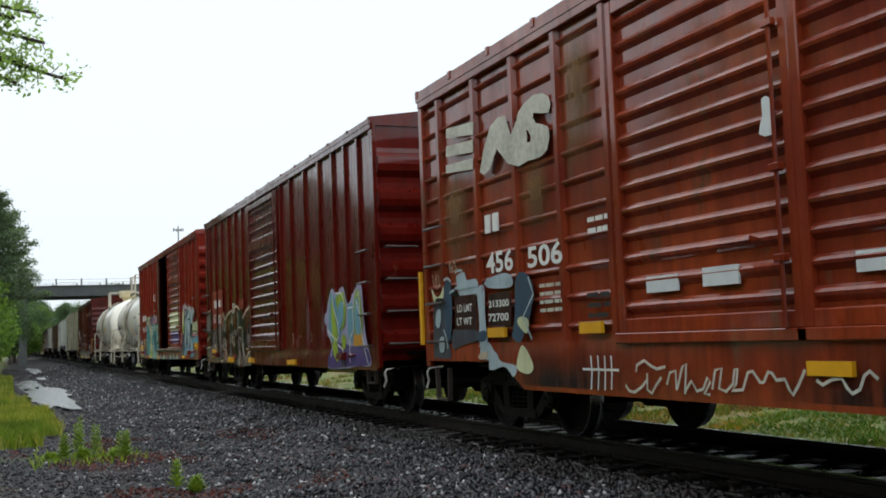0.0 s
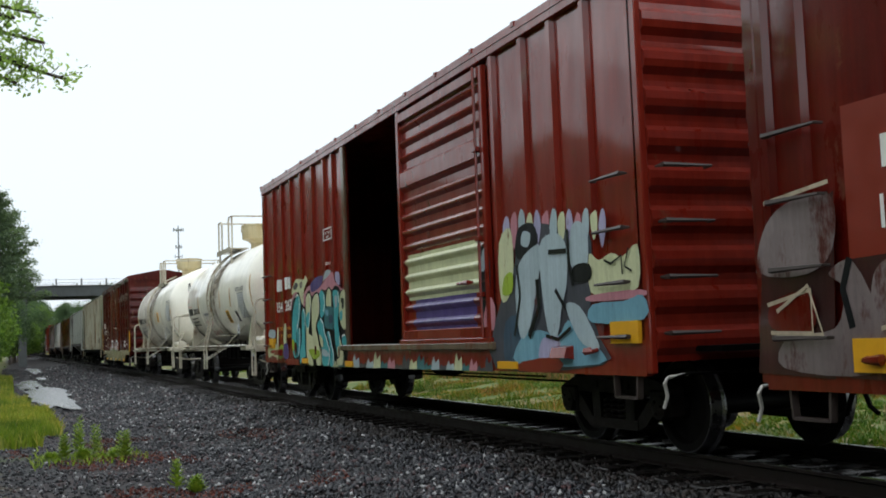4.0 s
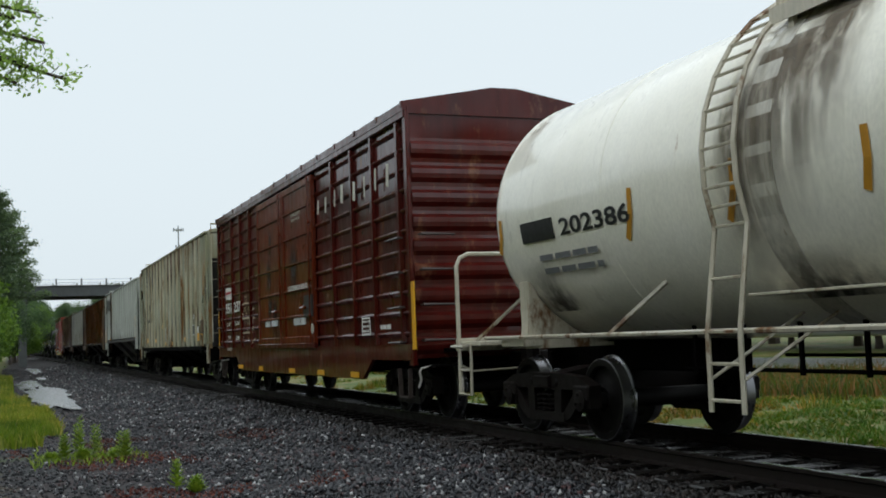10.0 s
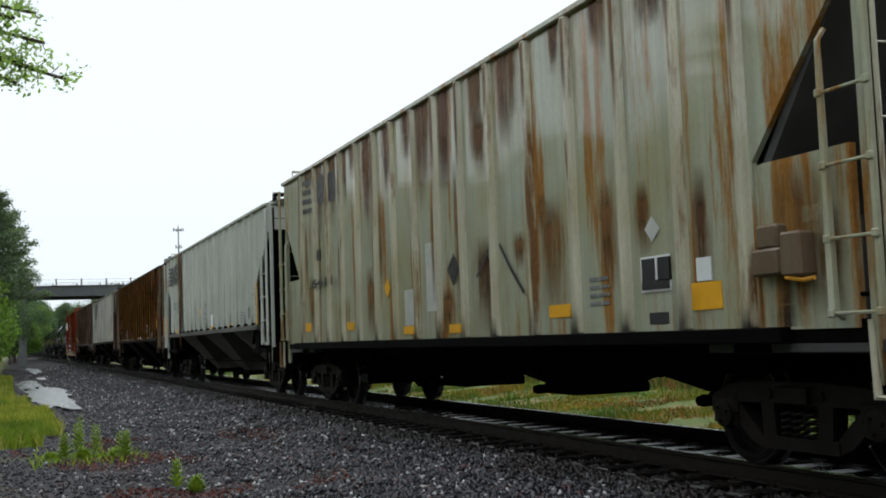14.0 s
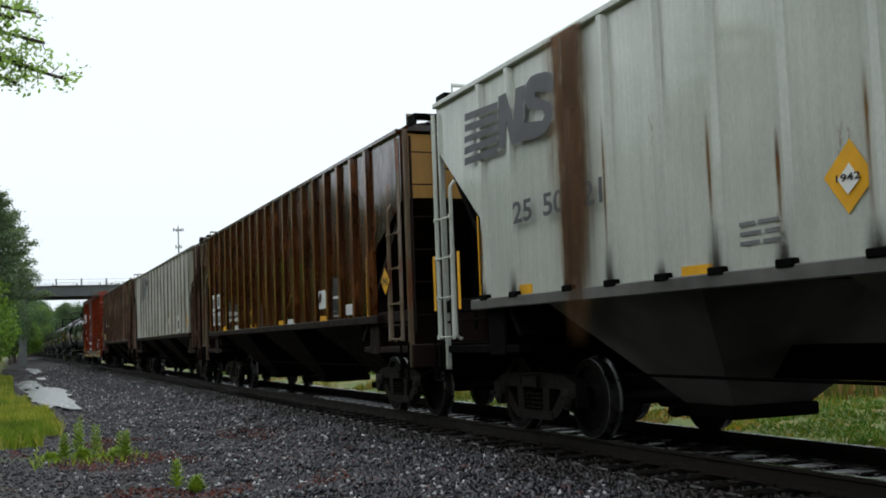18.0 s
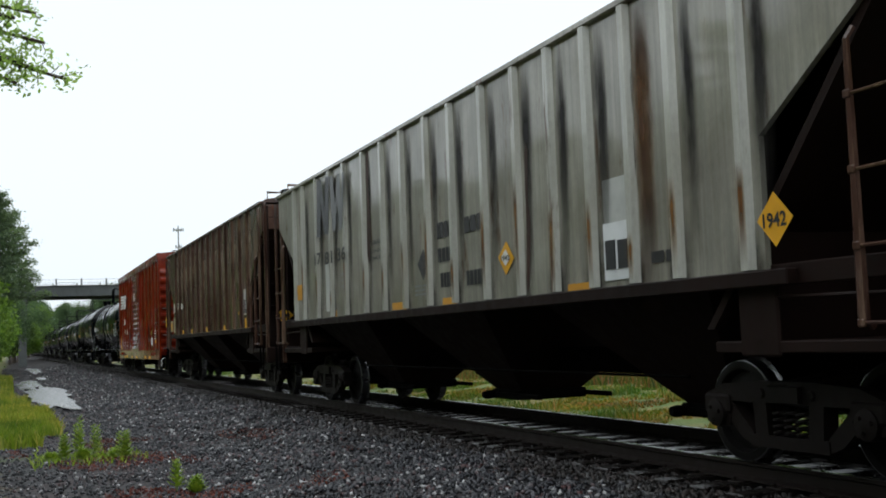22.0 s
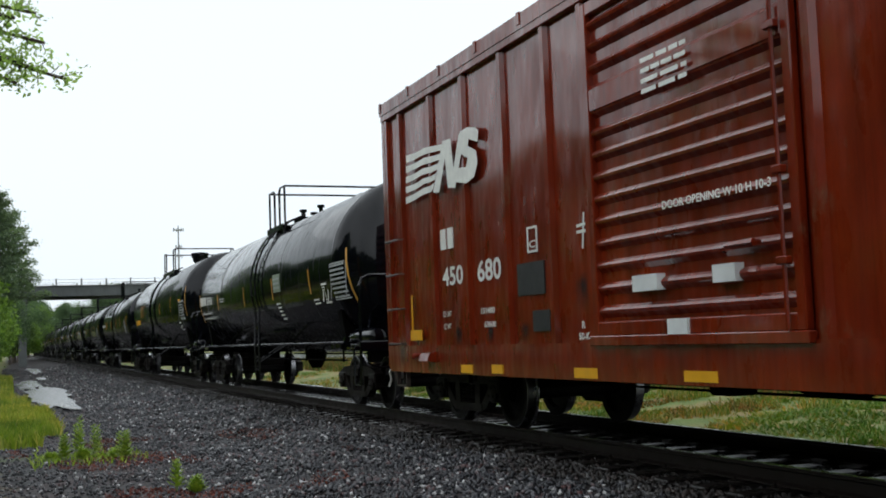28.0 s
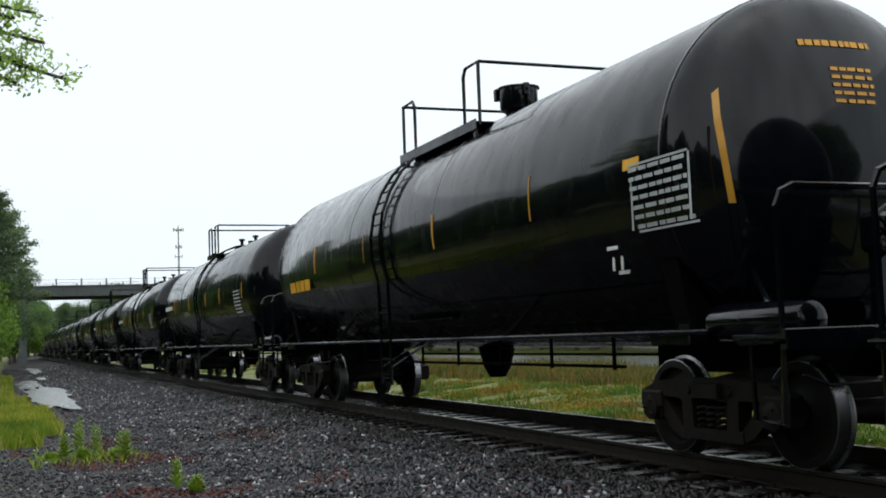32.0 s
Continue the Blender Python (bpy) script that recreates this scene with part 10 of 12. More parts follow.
patch(CARS["I"], 15.33, 15.19, 2.14, 2.4, BLACK_INK, SHEET, "painted_bar", "", 0.018)
patch(CARS["I"], 14.77, 14.61, 2.18, 2.43, BLACK_INK, SHEET, "painted_bar", "", 0.018)
write(CARS["I"], "18", 15.5, 15.14, 1.75, 1.94, BLACK_INK, lifted(SHEET, 0.022))
write(CARS["I"], "62", 14.8, 14.43, 1.75, 1.94, BLACK_INK, lifted(SHEET, 0.022))
patch(CARS["I"], 13.36, 12.82, 1.76, 2.23, DARK_PLATE, SHEET, "label_plate", "", 0.0)
patch(CARS["I"], 12.55, 12.06, 1.71, 2.14, DARK_PLATE, SHEET, "label_plate", "", 0.0)
write(CARS["I"], "LD LMT", 13.21, 12.8, 1.88, 1.97, WHITE_INK, lifted(SHEET, 0.022))
write(CARS["I"], "LT WT", 13.21, 12.83, 1.73, 1.8, WHITE_INK, lifted(SHEET, 0.022))
write(CARS["I"], "203000", 12.53, 12.05, 1.87, 1.95, WHITE_INK, lifted(SHEET, 0.022))
write(CARS["I"], "60000", 12.43, 12.04, 1.72, 1.81, WHITE_INK, lifted(SHEET, 0.022))
patch(CARS["I"], 12.52, 11.95, 1.44, 1.62, WHITE_PLATE, SHEET, "label_plate", "", 0.0065)
patch(CARS["I"], 14.1, 13.56, 1.46, 1.61, YELLOW, SHEET, "reflector", "", 0.006)
patch(CARS["I"], 15.83, 15.73, 1.51, 2.46, YELLOW, SHEET, "reflector", "", 0.009)
patch(CARS["I"], 1.73, 1.62, 1.49, 2.45, YELLOW, SHEET, "reflector", "", 0.012)
stroke(CARS["I"], [(6.39, 2.08), (6.65, 2.07), (6.79, 1.91), (7.0, 1.83)], 0.04, HOPPER_RIB, lifted(SHEET, 0.024), "painted_stroke")
write(CARS["J"], "17", 13.97, 13.54, 2.52, 2.73, BLACK_INK, lifted(SHEET, 0.064))
write(CARS["J"], "81", 13.3, 12.81, 2.48, 2.7, BLACK_INK, lifted(SHEET, 0.064))
write(CARS["J"], "36", 12.52, 12.02, 2.48, 2.71, BLACK_INK, lifted(SHEET, 0.064))
bars(CARS["J"], 8.03, 7.46, 2.38, 2.69, 1, BLACK_INK, lifted(SHEET, 0.003), 499, words=4.2)
bars(CARS["J"], 7.11, 6.47, 2.37, 2.66, 1, BLACK_INK, lifted(SHEET, 0.003), 500, words=4.2)
bars(CARS["J"], 8.02, 7.48, 2.08, 2.35, 1, BLACK_INK, lifted(SHEET, 0.003), 501, words=4.2)
bars(CARS["J"], 7.96, 7.44, 1.75, 2.03, 1, BLACK_INK, lifted(SHEET, 0.003), 502, words=4.2)
bars(CARS["J"], 7.09, 6.49, 1.73, 2.0, 1, BLACK_INK, lifted(SHEET, 0.003), 503, words=4.2)
blob(CARS["J"], [(8.55, 2.35), (8.35, 2.12), (8.59, 1.93), (8.8, 2.16)], BLACK_INK, SHEET, 0.004, "placard", 1)
blob(CARS["J"], [(5.91, 2.21), (5.72, 2.0), (5.95, 1.83), (6.14, 2.04)], YELLOW, SHEET, 0.0046, "placard", 1)
blob(CARS["J"], [(5.92, 2.12), (5.81, 2.01), (5.94, 1.93), (6.05, 2.03)], WHITE_INK, SHEET, 0.0132, "placard", 1)
write(CARS["J"], "1942", 6.04, 5.81, 1.99, 2.05, BLACK_INK, lifted(SHEET, 0.022))
write(CARS["H"], "1942", 9.09, 8.86, 2.1, 2.15, BLACK_INK, lifted(SHEET, 0.022))
patch(CARS["J"], 13.24, 12.83, 1.51, 1.68, YELLOW_DULL, SHEET, "reflector", "", 0.0)
patch(CARS["J"], 9.91, 9.32, 1.51, 1.68, YELLOW_DULL, SHEET, "reflector", "", 0.003)
patch(CARS["J"], 7.91, 7.44, 1.5, 1.66, YELLOW_DULL, SHEET, "reflector", "", 0.006)
patch(CARS["J"], 4.49, 4.06, 1.5, 1.64, YELLOW_DULL, SHEET, "reflector", "", 0.009)
patch(CARS["J"], 15.49, 15.14, 1.96, 2.25, YELLOW_DULL, SHEET, "reflector", "", 0.012)
patch(CARS["J"], 3.75, 3.29, 1.63, 2.16, WHITE_PLATE, SHEET, "label_plate", "", 0.009)
patch(CARS["J"], 3.71, 3.54, 1.73, 2.0, DARK_PLATE, SHEET, "label_plate", "", 0.018)
patch(CARS["J"], 3.49, 3.32, 1.73, 1.99, DARK_PLATE, SHEET, "label_plate", "", 0.018)
blob(CARS["J"], [(3.21, 3.47), (3.13, 3.48), (3.14, 2.99), (3.12, 2.66), (3.18, 2.14), (3.2, 1.54), (3.25, 1.52), (3.22, 2.15), (3.2, 2.68)], RUST_STREAK, SHEET, 0.0056, "rust_streak", 2)
blob(CARS["J"], [(10.94, 4.02), (10.84, 4.04), (10.88, 3.46), (10.84, 3.15), (10.9, 2.38), (11.03, 2.47), (10.97, 3.24)], RUST_STREAK, SHEET, 0.002, "rust_streak", 2)
blob(CARS["J"], [(5.36, 3.12), (5.28, 3.13), (5.32, 2.6), (5.28, 2.34), (5.37, 1.69), (5.43, 1.67), (5.38, 2.35)], RUST_STREAK, SHEET, 0.0026, "rust_streak", 2)
write(CARS["J"], "GRAIN", 10.81, 10.27, 2.6, 2.67, BLACK_INK, lifted(SHEET, 0.006))
write(CARS["J"], "LOADING", 10.82, 10.18, 2.48, 2.53, BLACK_INK, lifted(SHEET, 0.006))
write(CARS["J"], "ONLY", 10.84, 10.38, 2.37, 2.42, BLACK_INK, lifted(SHEET, 0.006))
bars(CARS["J"], 8.93, 8.45, 1.72, 1.89, 3, GREY_INK, lifted(SHEET, 0.003), 523, words=2)
patch(CARS["J"], 13.48, 12.93, 1.68, 2.51, PALE_PATCH, SHEET, "paint_patch", "", 0.0)
bars(CARS["J"], 12.5, 12.13, 2.01, 2.32, 3, GREY_INK, lifted(SHEET, 0.003), 525, words=2)
patch(CARS["J"], 3.74, 3.29, 2.1, 2.57, PALE_PATCH, SHEET, "paint_patch", "", 0.0)
bars(CARS["J"], 2.95, 2.61, 1.71, 1.86, 1, BLACK_INK, lifted(SHEET, 0.003), 527, words=2)
blob(CARS["K"], [(2.63, 2.08), (2.49, 1.89), (2.67, 1.71), (2.82, 1.91)], YELLOW, SHEET, 0.0058, "placard", 1)
blob(CARS["K"], [(2.65, 1.97), (2.57, 1.88), (2.66, 1.8), (2.74, 1.89)], WHITE_INK, SHEET, 0.0144, "placard", 1)
patch(CARS["K"], 2.17, 1.57, 1.85, 2.45, PALE_PATCH, SHEET, "paint_patch", "", 0.0)
patch(CARS["K"], 2.06, 1.61, 1.88, 2.2, DARK_PLATE, SHEET, "label_plate", "", 0.018)
outline(CARS["K"], 2.07, 1.59, 1.86, 2.21, 0.03, WHITE_INK, lifted(SHEET, 0.006))
stroke(CARS["K"], [(1.83, 2.16), (1.81, 1.96)], 0.03, WHITE_INK, lifted(SHEET, 0.024), "painted_stroke")
patch(CARS["K"], 2.07, 1.58, 1.52, 1.77, YELLOW, SHEET, "reflector", "", 0.003)
patch(CARS["K"], 4.83, 4.34, 1.52, 1.66, YELLOW, SHEET, "reflector", "", 0.006)
patch(CARS["K"], 7.54, 7.1, 1.53, 1.67, YELLOW, SHEET, "reflector", "", 0.009)
patch(CARS["K"], 10.18, 9.74, 1.52, 1.67, YELLOW, SHEET, "reflector", "", 0.012)
patch(CARS["K"], 12.09, 11.73, 1.54, 1.68, YELLOW, SHEET, "reflector", "", 0.0)
patch(CARS["K"], 14.01, 13.27, 1.62, 2.13, CREAM_PLATE, SHEET, "label_plate", "", 0.004)
patch(CARS["K"], 14.77, 14.25, 1.67, 2.02, CREAM_PLATE, SHEET, "label_plate", "", 0.0065)
patch(CARS["K"], 14.63, 14.34, 1.74, 1.96, YELLOW_DULL, SHEET, "label_plate", "", 0.018)
patch(CARS["K"], 13.94, 13.79, 2.28, 2.57, OLD_WHITE, SHEET, "painted_bar", "", 0.009)
patch(CARS["K"], 13.7, 13.59, 2.28, 2.55, OLD_WHITE, SHEET, "painted_bar", "", 0.0115)
patch(CARS["K"], 13.5, 13.32, 2.26, 2.57, OLD_WHITE, SHEET, "painted_bar", "", 0.004)
patch(CARS["K"], 14.02, 13.96, 2.07, 2.11, OLD_WHITE, SHEET, "marking", "", 0.0)
write(CARS["K"], "17", 13.21, 12.72, 2.36, 2.56, WHITE_INK, lifted(SHEET, 0.006))
write(CARS["K"], "84", 12.29, 11.74, 2.34, 2.54, WHITE_INK, lifted(SHEET, 0.006))
patch(CARS["L"], 13.45, 13.28, 2.28, 2.54, WHITE_INK, FLAT, "painted_bar", "", 0.0065)
patch(CARS["L"], 13.2, 13.03, 2.28, 2.54, WHITE_INK, FLAT, "painted_bar", "", 0.009)
write(CARS["L"], "LD LMT", 13.44, 13.16, 1.42, 1.49, WHITE_INK, lifted(FLAT, 0.008))
write(CARS["L"], "LT WT", 13.42, 13.18, 1.26, 1.33, WHITE_INK, lifted(FLAT, 0.008))
write(CARS["L"], "151400", 12.22, 11.83, 1.42, 1.49, WHITE_INK, lifted(FLAT, 0.008))
write(CARS["L"], "63600", 12.14, 11.8, 1.26, 1.33, WHITE_INK, lifted(FLAT, 0.008))
write(CARS["L"], "R", 9.77, 9.7, 1.2, 1.27, WHITE_INK, lifted(FLAT, 0.008))
write(CARS["L"], "50-K", 9.84, 9.62, 1.09, 1.16, WHITE_INK, lifted(FLAT, 0.008))
write(CARS["L"], "450", 13.43, 12.74, 1.81, 2.05, WHITE_INK, lifted(FLAT, 0.006))
write(CARS["L"], "680", 12.29, 11.61, 1.8, 2.06, WHITE_INK, lifted(FLAT, 0.006))
outline(CARS["L"], 10.91, 10.67, 2.03, 2.31, 0.025, WHITE_INK, lifted(FLAT, 0.006))
write(CARS["L"], "C", 10.87, 10.71, 2.08, 2.16, WHITE_INK, lifted(FLAT, 0.006))
patch(CARS["L"], 11.18, 10.53, 1.58, 1.93, DARK_PLATE, FLAT, "label_plate", "", 0.01)
patch(CARS["L"], 10.84, 10.44, 1.19, 1.41, DARK_PLATE, FLAT, "label_plate", "", 0.01)
patch(CARS["L"], 12.77, 12.43, 0.72, 0.82, YELLOW, OUTER, "reflector", "", 0.009)
patch(CARS["L"], 11.85, 11.55, 0.73, 0.83, YELLOW, OUTER, "reflector", "", 0.012)
patch(CARS["L"], 9.89, 9.43, 0.72, 0.82, YELLOW, OUTER, "reflector", "", 0.0)
patch(CARS["L"], 7.99, 7.53, 0.73, 0.82, YELLOW, OUTER, "reflector", "", 0.003)
patch(CARS["L"], 14.5, 14.46, 1.21, 1.75, YELLOW, OUTER, "reflector", "", 0.006)
patch(CARS["L"], 14.55, 14.12, 1.13, 1.27, YELLOW, OUTER, "reflector", "", 0.009)
write(CARS["L"], "DOOR OPENING W 10 H 10-3", 8.08, 6.66, 2.16, 2.23, WHITE_INK, lifted(FLAT, 0.125))
patch(CARS["L"], 8.65, 8.25, 1.5, 1.64, WHITE_PLATE, FLAT, "label_plate", "", 0.1)
patch(CARS["L"], 7.46, 7.17, 1.51, 1.65, WHITE_PLATE, FLAT, "label_plate", "", 0.1)
patch(CARS["L"], 8.13, 7.84, 1.12, 1.25, WHITE_PLATE, FLAT, "label_plate", "", 0.1)
bars(CARS["L"], 8.34, 7.63, 3.17, 3.53, 4, WHITE_INK, lifted(FLAT, 0.1), 584, words=3)
patch(CARS["L"], 14.18, 13.73, 0.83, 0.96, WHITE_PLATE, FLAT, "label_plate", "", 0.004)
patch(CARS["L"], 1.15, 1.07, 1.33, 1.9, YELLOW, FLAT, "reflector", "", 0.009)
patch(CARS["L"], 1.56, 1.2, 1.33, 1.44, YELLOW, FLAT, "reflector", "", 0.012)
patch(CARS["L"], 2.77, 2.34, 1.24, 1.54, WHITE_PLATE, FLAT, "label_plate", "", 0.0115)
patch(CARS["L"], 2.71, 2.4, 1.27, 1.51, DARK_PLATE, FLAT, "label_plate", "", 0.01)
patch(CARS["L"], 2.85, 2.68, 1.65, 1.82, SPRAY_LIME, FLAT, "label_plate", "", 0.004)
patch(CARS["L"], 3.78, 3.36, 1.38, 1.55, DARK_PLATE, FLAT, "label_plate", "", 0.004)
bars(CARS["L"], 1.77, 1.24, 1.44, 1.83, 4, WHITE_INK, lifted(FLAT, 0.003), 595, words=3)
patch(CARS["L"], 4.7, 4.28, 0.72, 0.83, YELLOW, OUTER, "reflector", "", 0.003)
patch(CARS["L"], 3.21, 2.77, 0.72, 0.82, YELLOW, OUTER, "reflector", "", 0.006)
stroke(CARS["L"], [(9.6, 2.32), (9.65, 1.97)], 0.03, WHITE_INK, lifted(FLAT, 0.024), "painted_stroke")
stroke(CARS["L"], [(9.76, 2.2), (9.53, 2.21)], 0.03, WHITE_INK, lifted(FLAT, 0.024), "painted_stroke")
stroke(CARS["L"], [(9.76, 2.14), (9.54, 2.14)], 0.03, WHITE_INK, lifted(FLAT, 0.024), "painted_stroke")
write(CARS["M"], "7636", 13.39, 12.6, 2.26, 2.49, WHITE_INK, lifted(TANK_M, 0.006))
patch(CARS["M"], 14.44, 14.28, 2.28, 2.52, WHITE_INK, TANK_M, "painted_bar", "", 0.009)
patch(CARS["M"], 14.19, 14.03, 2.28, 2.51, WHITE_INK, TANK_M, "painted_bar", "", 0.0115)
patch(CARS["M"], 13.94, 13.79, 2.28, 2.51, WHITE_INK, TANK_M, "painted_bar", "", 0.004)
patch(CARS["M"], 13.7, 13.56, 2.28, 2.5, WHITE_INK, TANK_M, "painted_bar", "", 0.0065)
write(CARS["M"], "LD LMT", 14.42, 13.99, 2.03, 2.1, WHITE_INK, lifted(TANK_M, 0.006))
bars(CARS["M"], 13.96, 13.59, 2.07, 2.01, 1, WHITE_INK, lifted(TANK_M, 0.003), 607, words=1.2)
write(CARS["M"], "LB", 13.55, 13.36, 2.03, 2.1, WHITE_INK, lifted(TANK_M, 0.006))
bars(CARS["M"], 13.35, 13.02, 2.07, 2.02, 1, WHITE_INK, lifted(TANK_M, 0.003), 609, words=1.2)
write(CARS["M"], "KG", 12.99, 12.78, 2.01, 2.09, WHITE_INK, lifted(TANK_M, 0.006))
write(CARS["M"], "LT WT", 14.4, 14.05, 1.89, 1.95, WHITE_INK, lifted(TANK_M, 0.006))
bars(CARS["M"], 13.87, 13.54, 1.94, 1.89, 1, WHITE_INK, lifted(TANK_M, 0.003), 612, words=1.2)
write(CARS["M"], "LB", 13.52, 13.33, 1.88, 1.94, WHITE_INK, lifted(TANK_M, 0.006))
bars(CARS["M"], 13.31, 12.98, 1.93, 1.88, 1, WHITE_INK, lifted(TANK_M, 0.003), 614, words=1.2)
write(CARS["M"], "KG", 12.97, 12.76, 1.87, 1.94, WHITE_INK, lifted(TANK_M, 0.006))
write(CARS["M"], "NEW 12-83", 12.74, 12.13, 1.87, 1.94, WHITE_INK, lifted(TANK_M, 0.006))
stroke(CARS["M"], [(11.73, 2.5), (11.72, 2.29), (11.8, 2.08)], 0.075, YELLOW_DULL, lifted(TANK_M, 0.003), "stripe")
stroke(CARS["M"], [(8.28, 2.49), (8.28, 2.26), (8.36, 2.04)], 0.075, YELLOW_DULL, lifted(TANK_M, 0.003), "stripe")
stroke(CARS["M"], [(5.28, 2.52), (5.27, 2.28), (5.34, 2.06)], 0.075, YELLOW_DULL, lifted(TANK_M, 0.003), "stripe")
stroke(CARS["M"], [(2.21, 2.5), (2.18, 2.26), (2.22, 2.04)], 0.075, YELLOW_DULL, lifted(TANK_M, 0.003), "stripe")
stroke(CARS["M"], [(-0.27, 2.68), (-0.31, 2.47), (-0.34, 2.23), (-0.38, 2.0), (-0.43, 1.79)], 0.1, YELLOW_DULL, lifted(TANK_M, 0.003), "stripe")
stroke(CARS["M"], [(14.61, 2.62), (14.56, 2.37), (14.5, 2.1), (14.45, 1.81)], 0.07, YELLOW_DULL, lifted(TANK_M, 0.003), "stripe")
patch(CARS["M"], 5.16, 4.53, 2.21, 2.58, PALE_GREEN, TANK_M, "label_plate", "", 0.0)
bars(CARS["M"], 5.1, 4.57, 2.25, 2.53, 3, TABLE_GREY, lifted(TANK_M, 0.003), 624, words=3)
bars(CARS["M"], 5.1, 4.75, 1.62, 2.01, 5, WHITE_INK, lifted(TANK_M, 0.003), 625, words=3)
bars(CARS["M"], 2.13, 1.75, 1.82, 1.96, 2, WHITE_INK, lifted(TANK_M, 0.003), 626, words=3)
bars(CARS["M"], 11.43, 10.84, 2.25, 2.38, 2, WHITE_INK, lifted(TANK_M, 0.003), 627, words=3)
bars(CARS["M"], 0.72, -0.17, 1.87, 2.48, 8, TABLE_GREY, lifted(TANK_M, 0.003), 628, words=6)
outline(CARS["M"], 0.74, -0.18, 1.86, 2.49, 0.02, TABLE_GREY, lifted(TANK_M, 0.006))
outline(CARS["M"], 1.4, 1.06, 1.83, 2.19, 0.035, WHITE_INK, lifted(TANK_M, 0.006))
stroke(CARS["M"], [(1.17, 2.14), (1.26, 1.88)], 0.03, WHITE_INK, lifted(TANK_M, 0.024), "painted_stroke")
bars(CARS["M"], 1.38, 1.26, 2.05, 2.14, 2, WHITE_INK, lifted(TANK_M, 0.003), 632, words=3)
patch(CARS["N"], 11.97, 11.91, 2.38, 2.87, YELLOW_DULL, TANK_N, "stripe", "", 0.0)
patch(CARS["N"], 9.02, 9.01, 2.35, 2.78, YELLOW_DULL, TANK_N, "stripe", "", 0.0)
patch(CARS["N"], 5.98, 6.03, 2.31, 2.75, YELLOW_DULL, TANK_N, "stripe", "", 0.0)
patch(CARS["N"], 3.15, 3.13, 2.35, 2.83, YELLOW_DULL, TANK_N, "stripe", "", 0.0)
stroke(CARS["N"], [(-0.13, 3.02), (-0.21, 2.79), (-0.28, 2.54), (-0.3, 2.3), (-0.28, 2.11)], 0.09, YELLOW_DULL, lifted(TANK_N, 0.003), "stripe")
bars(CARS["N"], 1.11, 0.21, 2.03, 2.61, 7, TABLE_GREY, lifted(TANK_N, 0.003), 638, words=6)
outline(CARS["N"], 1.11, 0.2, 2.02, 2.62, 0.02, TABLE_GREY, lifted(TANK_N, 0.006))
outline(CARS["N"], 1.76, 1.57, 1.69, 1.95, 0.035, WHITE_INK, lifted(TANK_N, 0.006))
bars(CARS["N"], 13.85, 12.3, 2.06, 2.36, 1, YELLOW, lifted(TANK_N, 0.003), 641, words=3)
patch(CARS["N"], 1.21, 0.94, 2.58, 2.68, YELLOW, TANK_N, "painted_bar", "", 0.0)
blob(CARS["L"], [(14.5, 3.69), (14.17, 3.67), (13.88, 3.67), (13.82, 3.68), (13.52, 3.65), (13.12, 3.61), (13.17, 3.54), (13.53, 3.57), (13.83, 3.59), (13.89, 3.59), (14.18, 3.58), (14.51, 3.59)], WHITE_INK, OUTER, 0.003, "emblem_bar", 1)
blob(CARS["L"], [(14.52, 3.54), (14.18, 3.53), (13.9, 3.54), (13.83, 3.55), (13.53, 3.52), (13.2, 3.5), (13.25, 3.43), (13.54, 3.44), (13.84, 3.46), (13.9, 3.46), (14.19, 3.45), (14.53, 3.45)], WHITE_INK, OUTER, 0.0034000000000000002, "emblem_bar", 1)
blob(CARS["L"], [(14.53, 3.4), (14.2, 3.39), (13.91, 3.41), (13.85, 3.41), (13.55, 3.39), (13.28, 3.39), (13.33, 3.32), (13.55, 3.31), (13.86, 3.33), (13.92, 3.33), (14.21, 3.31), (14.54, 3.31)], WHITE_INK, OUTER, 0.0038, "emblem_bar", 1)
blob(CARS["L"], [(14.55, 3.26), (14.21, 3.25), (13.92, 3.27), (13.86, 3.28), (13.56, 3.26), (13.37, 3.28), (13.42, 3.2), (13.57, 3.19), (13.87, 3.2), (13.93, 3.19), (14.22, 3.17), (14.55, 3.17)], WHITE_INK, OUTER, 0.004200000000000001, "emblem_bar", 1)
blob(CARS["L"], [(14.56, 3.11), (14.23, 3.12), (13.94, 3.14), (13.87, 3.15), (13.57, 3.14), (13.45, 3.17), (13.5, 3.09), (13.58, 3.06), (13.88, 3.06), (13.94, 3.06), (14.23, 3.03), (14.57, 3.02)], WHITE_INK, OUTER, 0.0046, "emblem_bar", 1)
blob(CARS["L"], [(13.51, 3.04), (13.12, 3.65), (12.85, 3.63), (12.78, 3.25), (12.58, 3.63), (12.38, 3.61), (12.75, 3.0), (12.99, 3.03), (13.06, 3.41), (13.29, 3.01)], WHITE_INK, OUTER, 0.0055, "emblem_shape", 1)
blob(CARS["L"], [(12.01, 3.44), (11.97, 3.56), (12.05, 3.62), (12.3, 3.67), (12.53, 3.66), (12.63, 3.52), (12.56, 3.39), (12.32, 3.3), (12.38, 3.2), (12.69, 3.23), (12.74, 3.07), (12.4, 3.0), (12.15, 3.04), (12.03, 3.2), (12.06, 3.35), (12.3, 3.44), (12.27, 3.52)], WHITE_INK, OUTER, 0.006, "emblem_shape", 1)
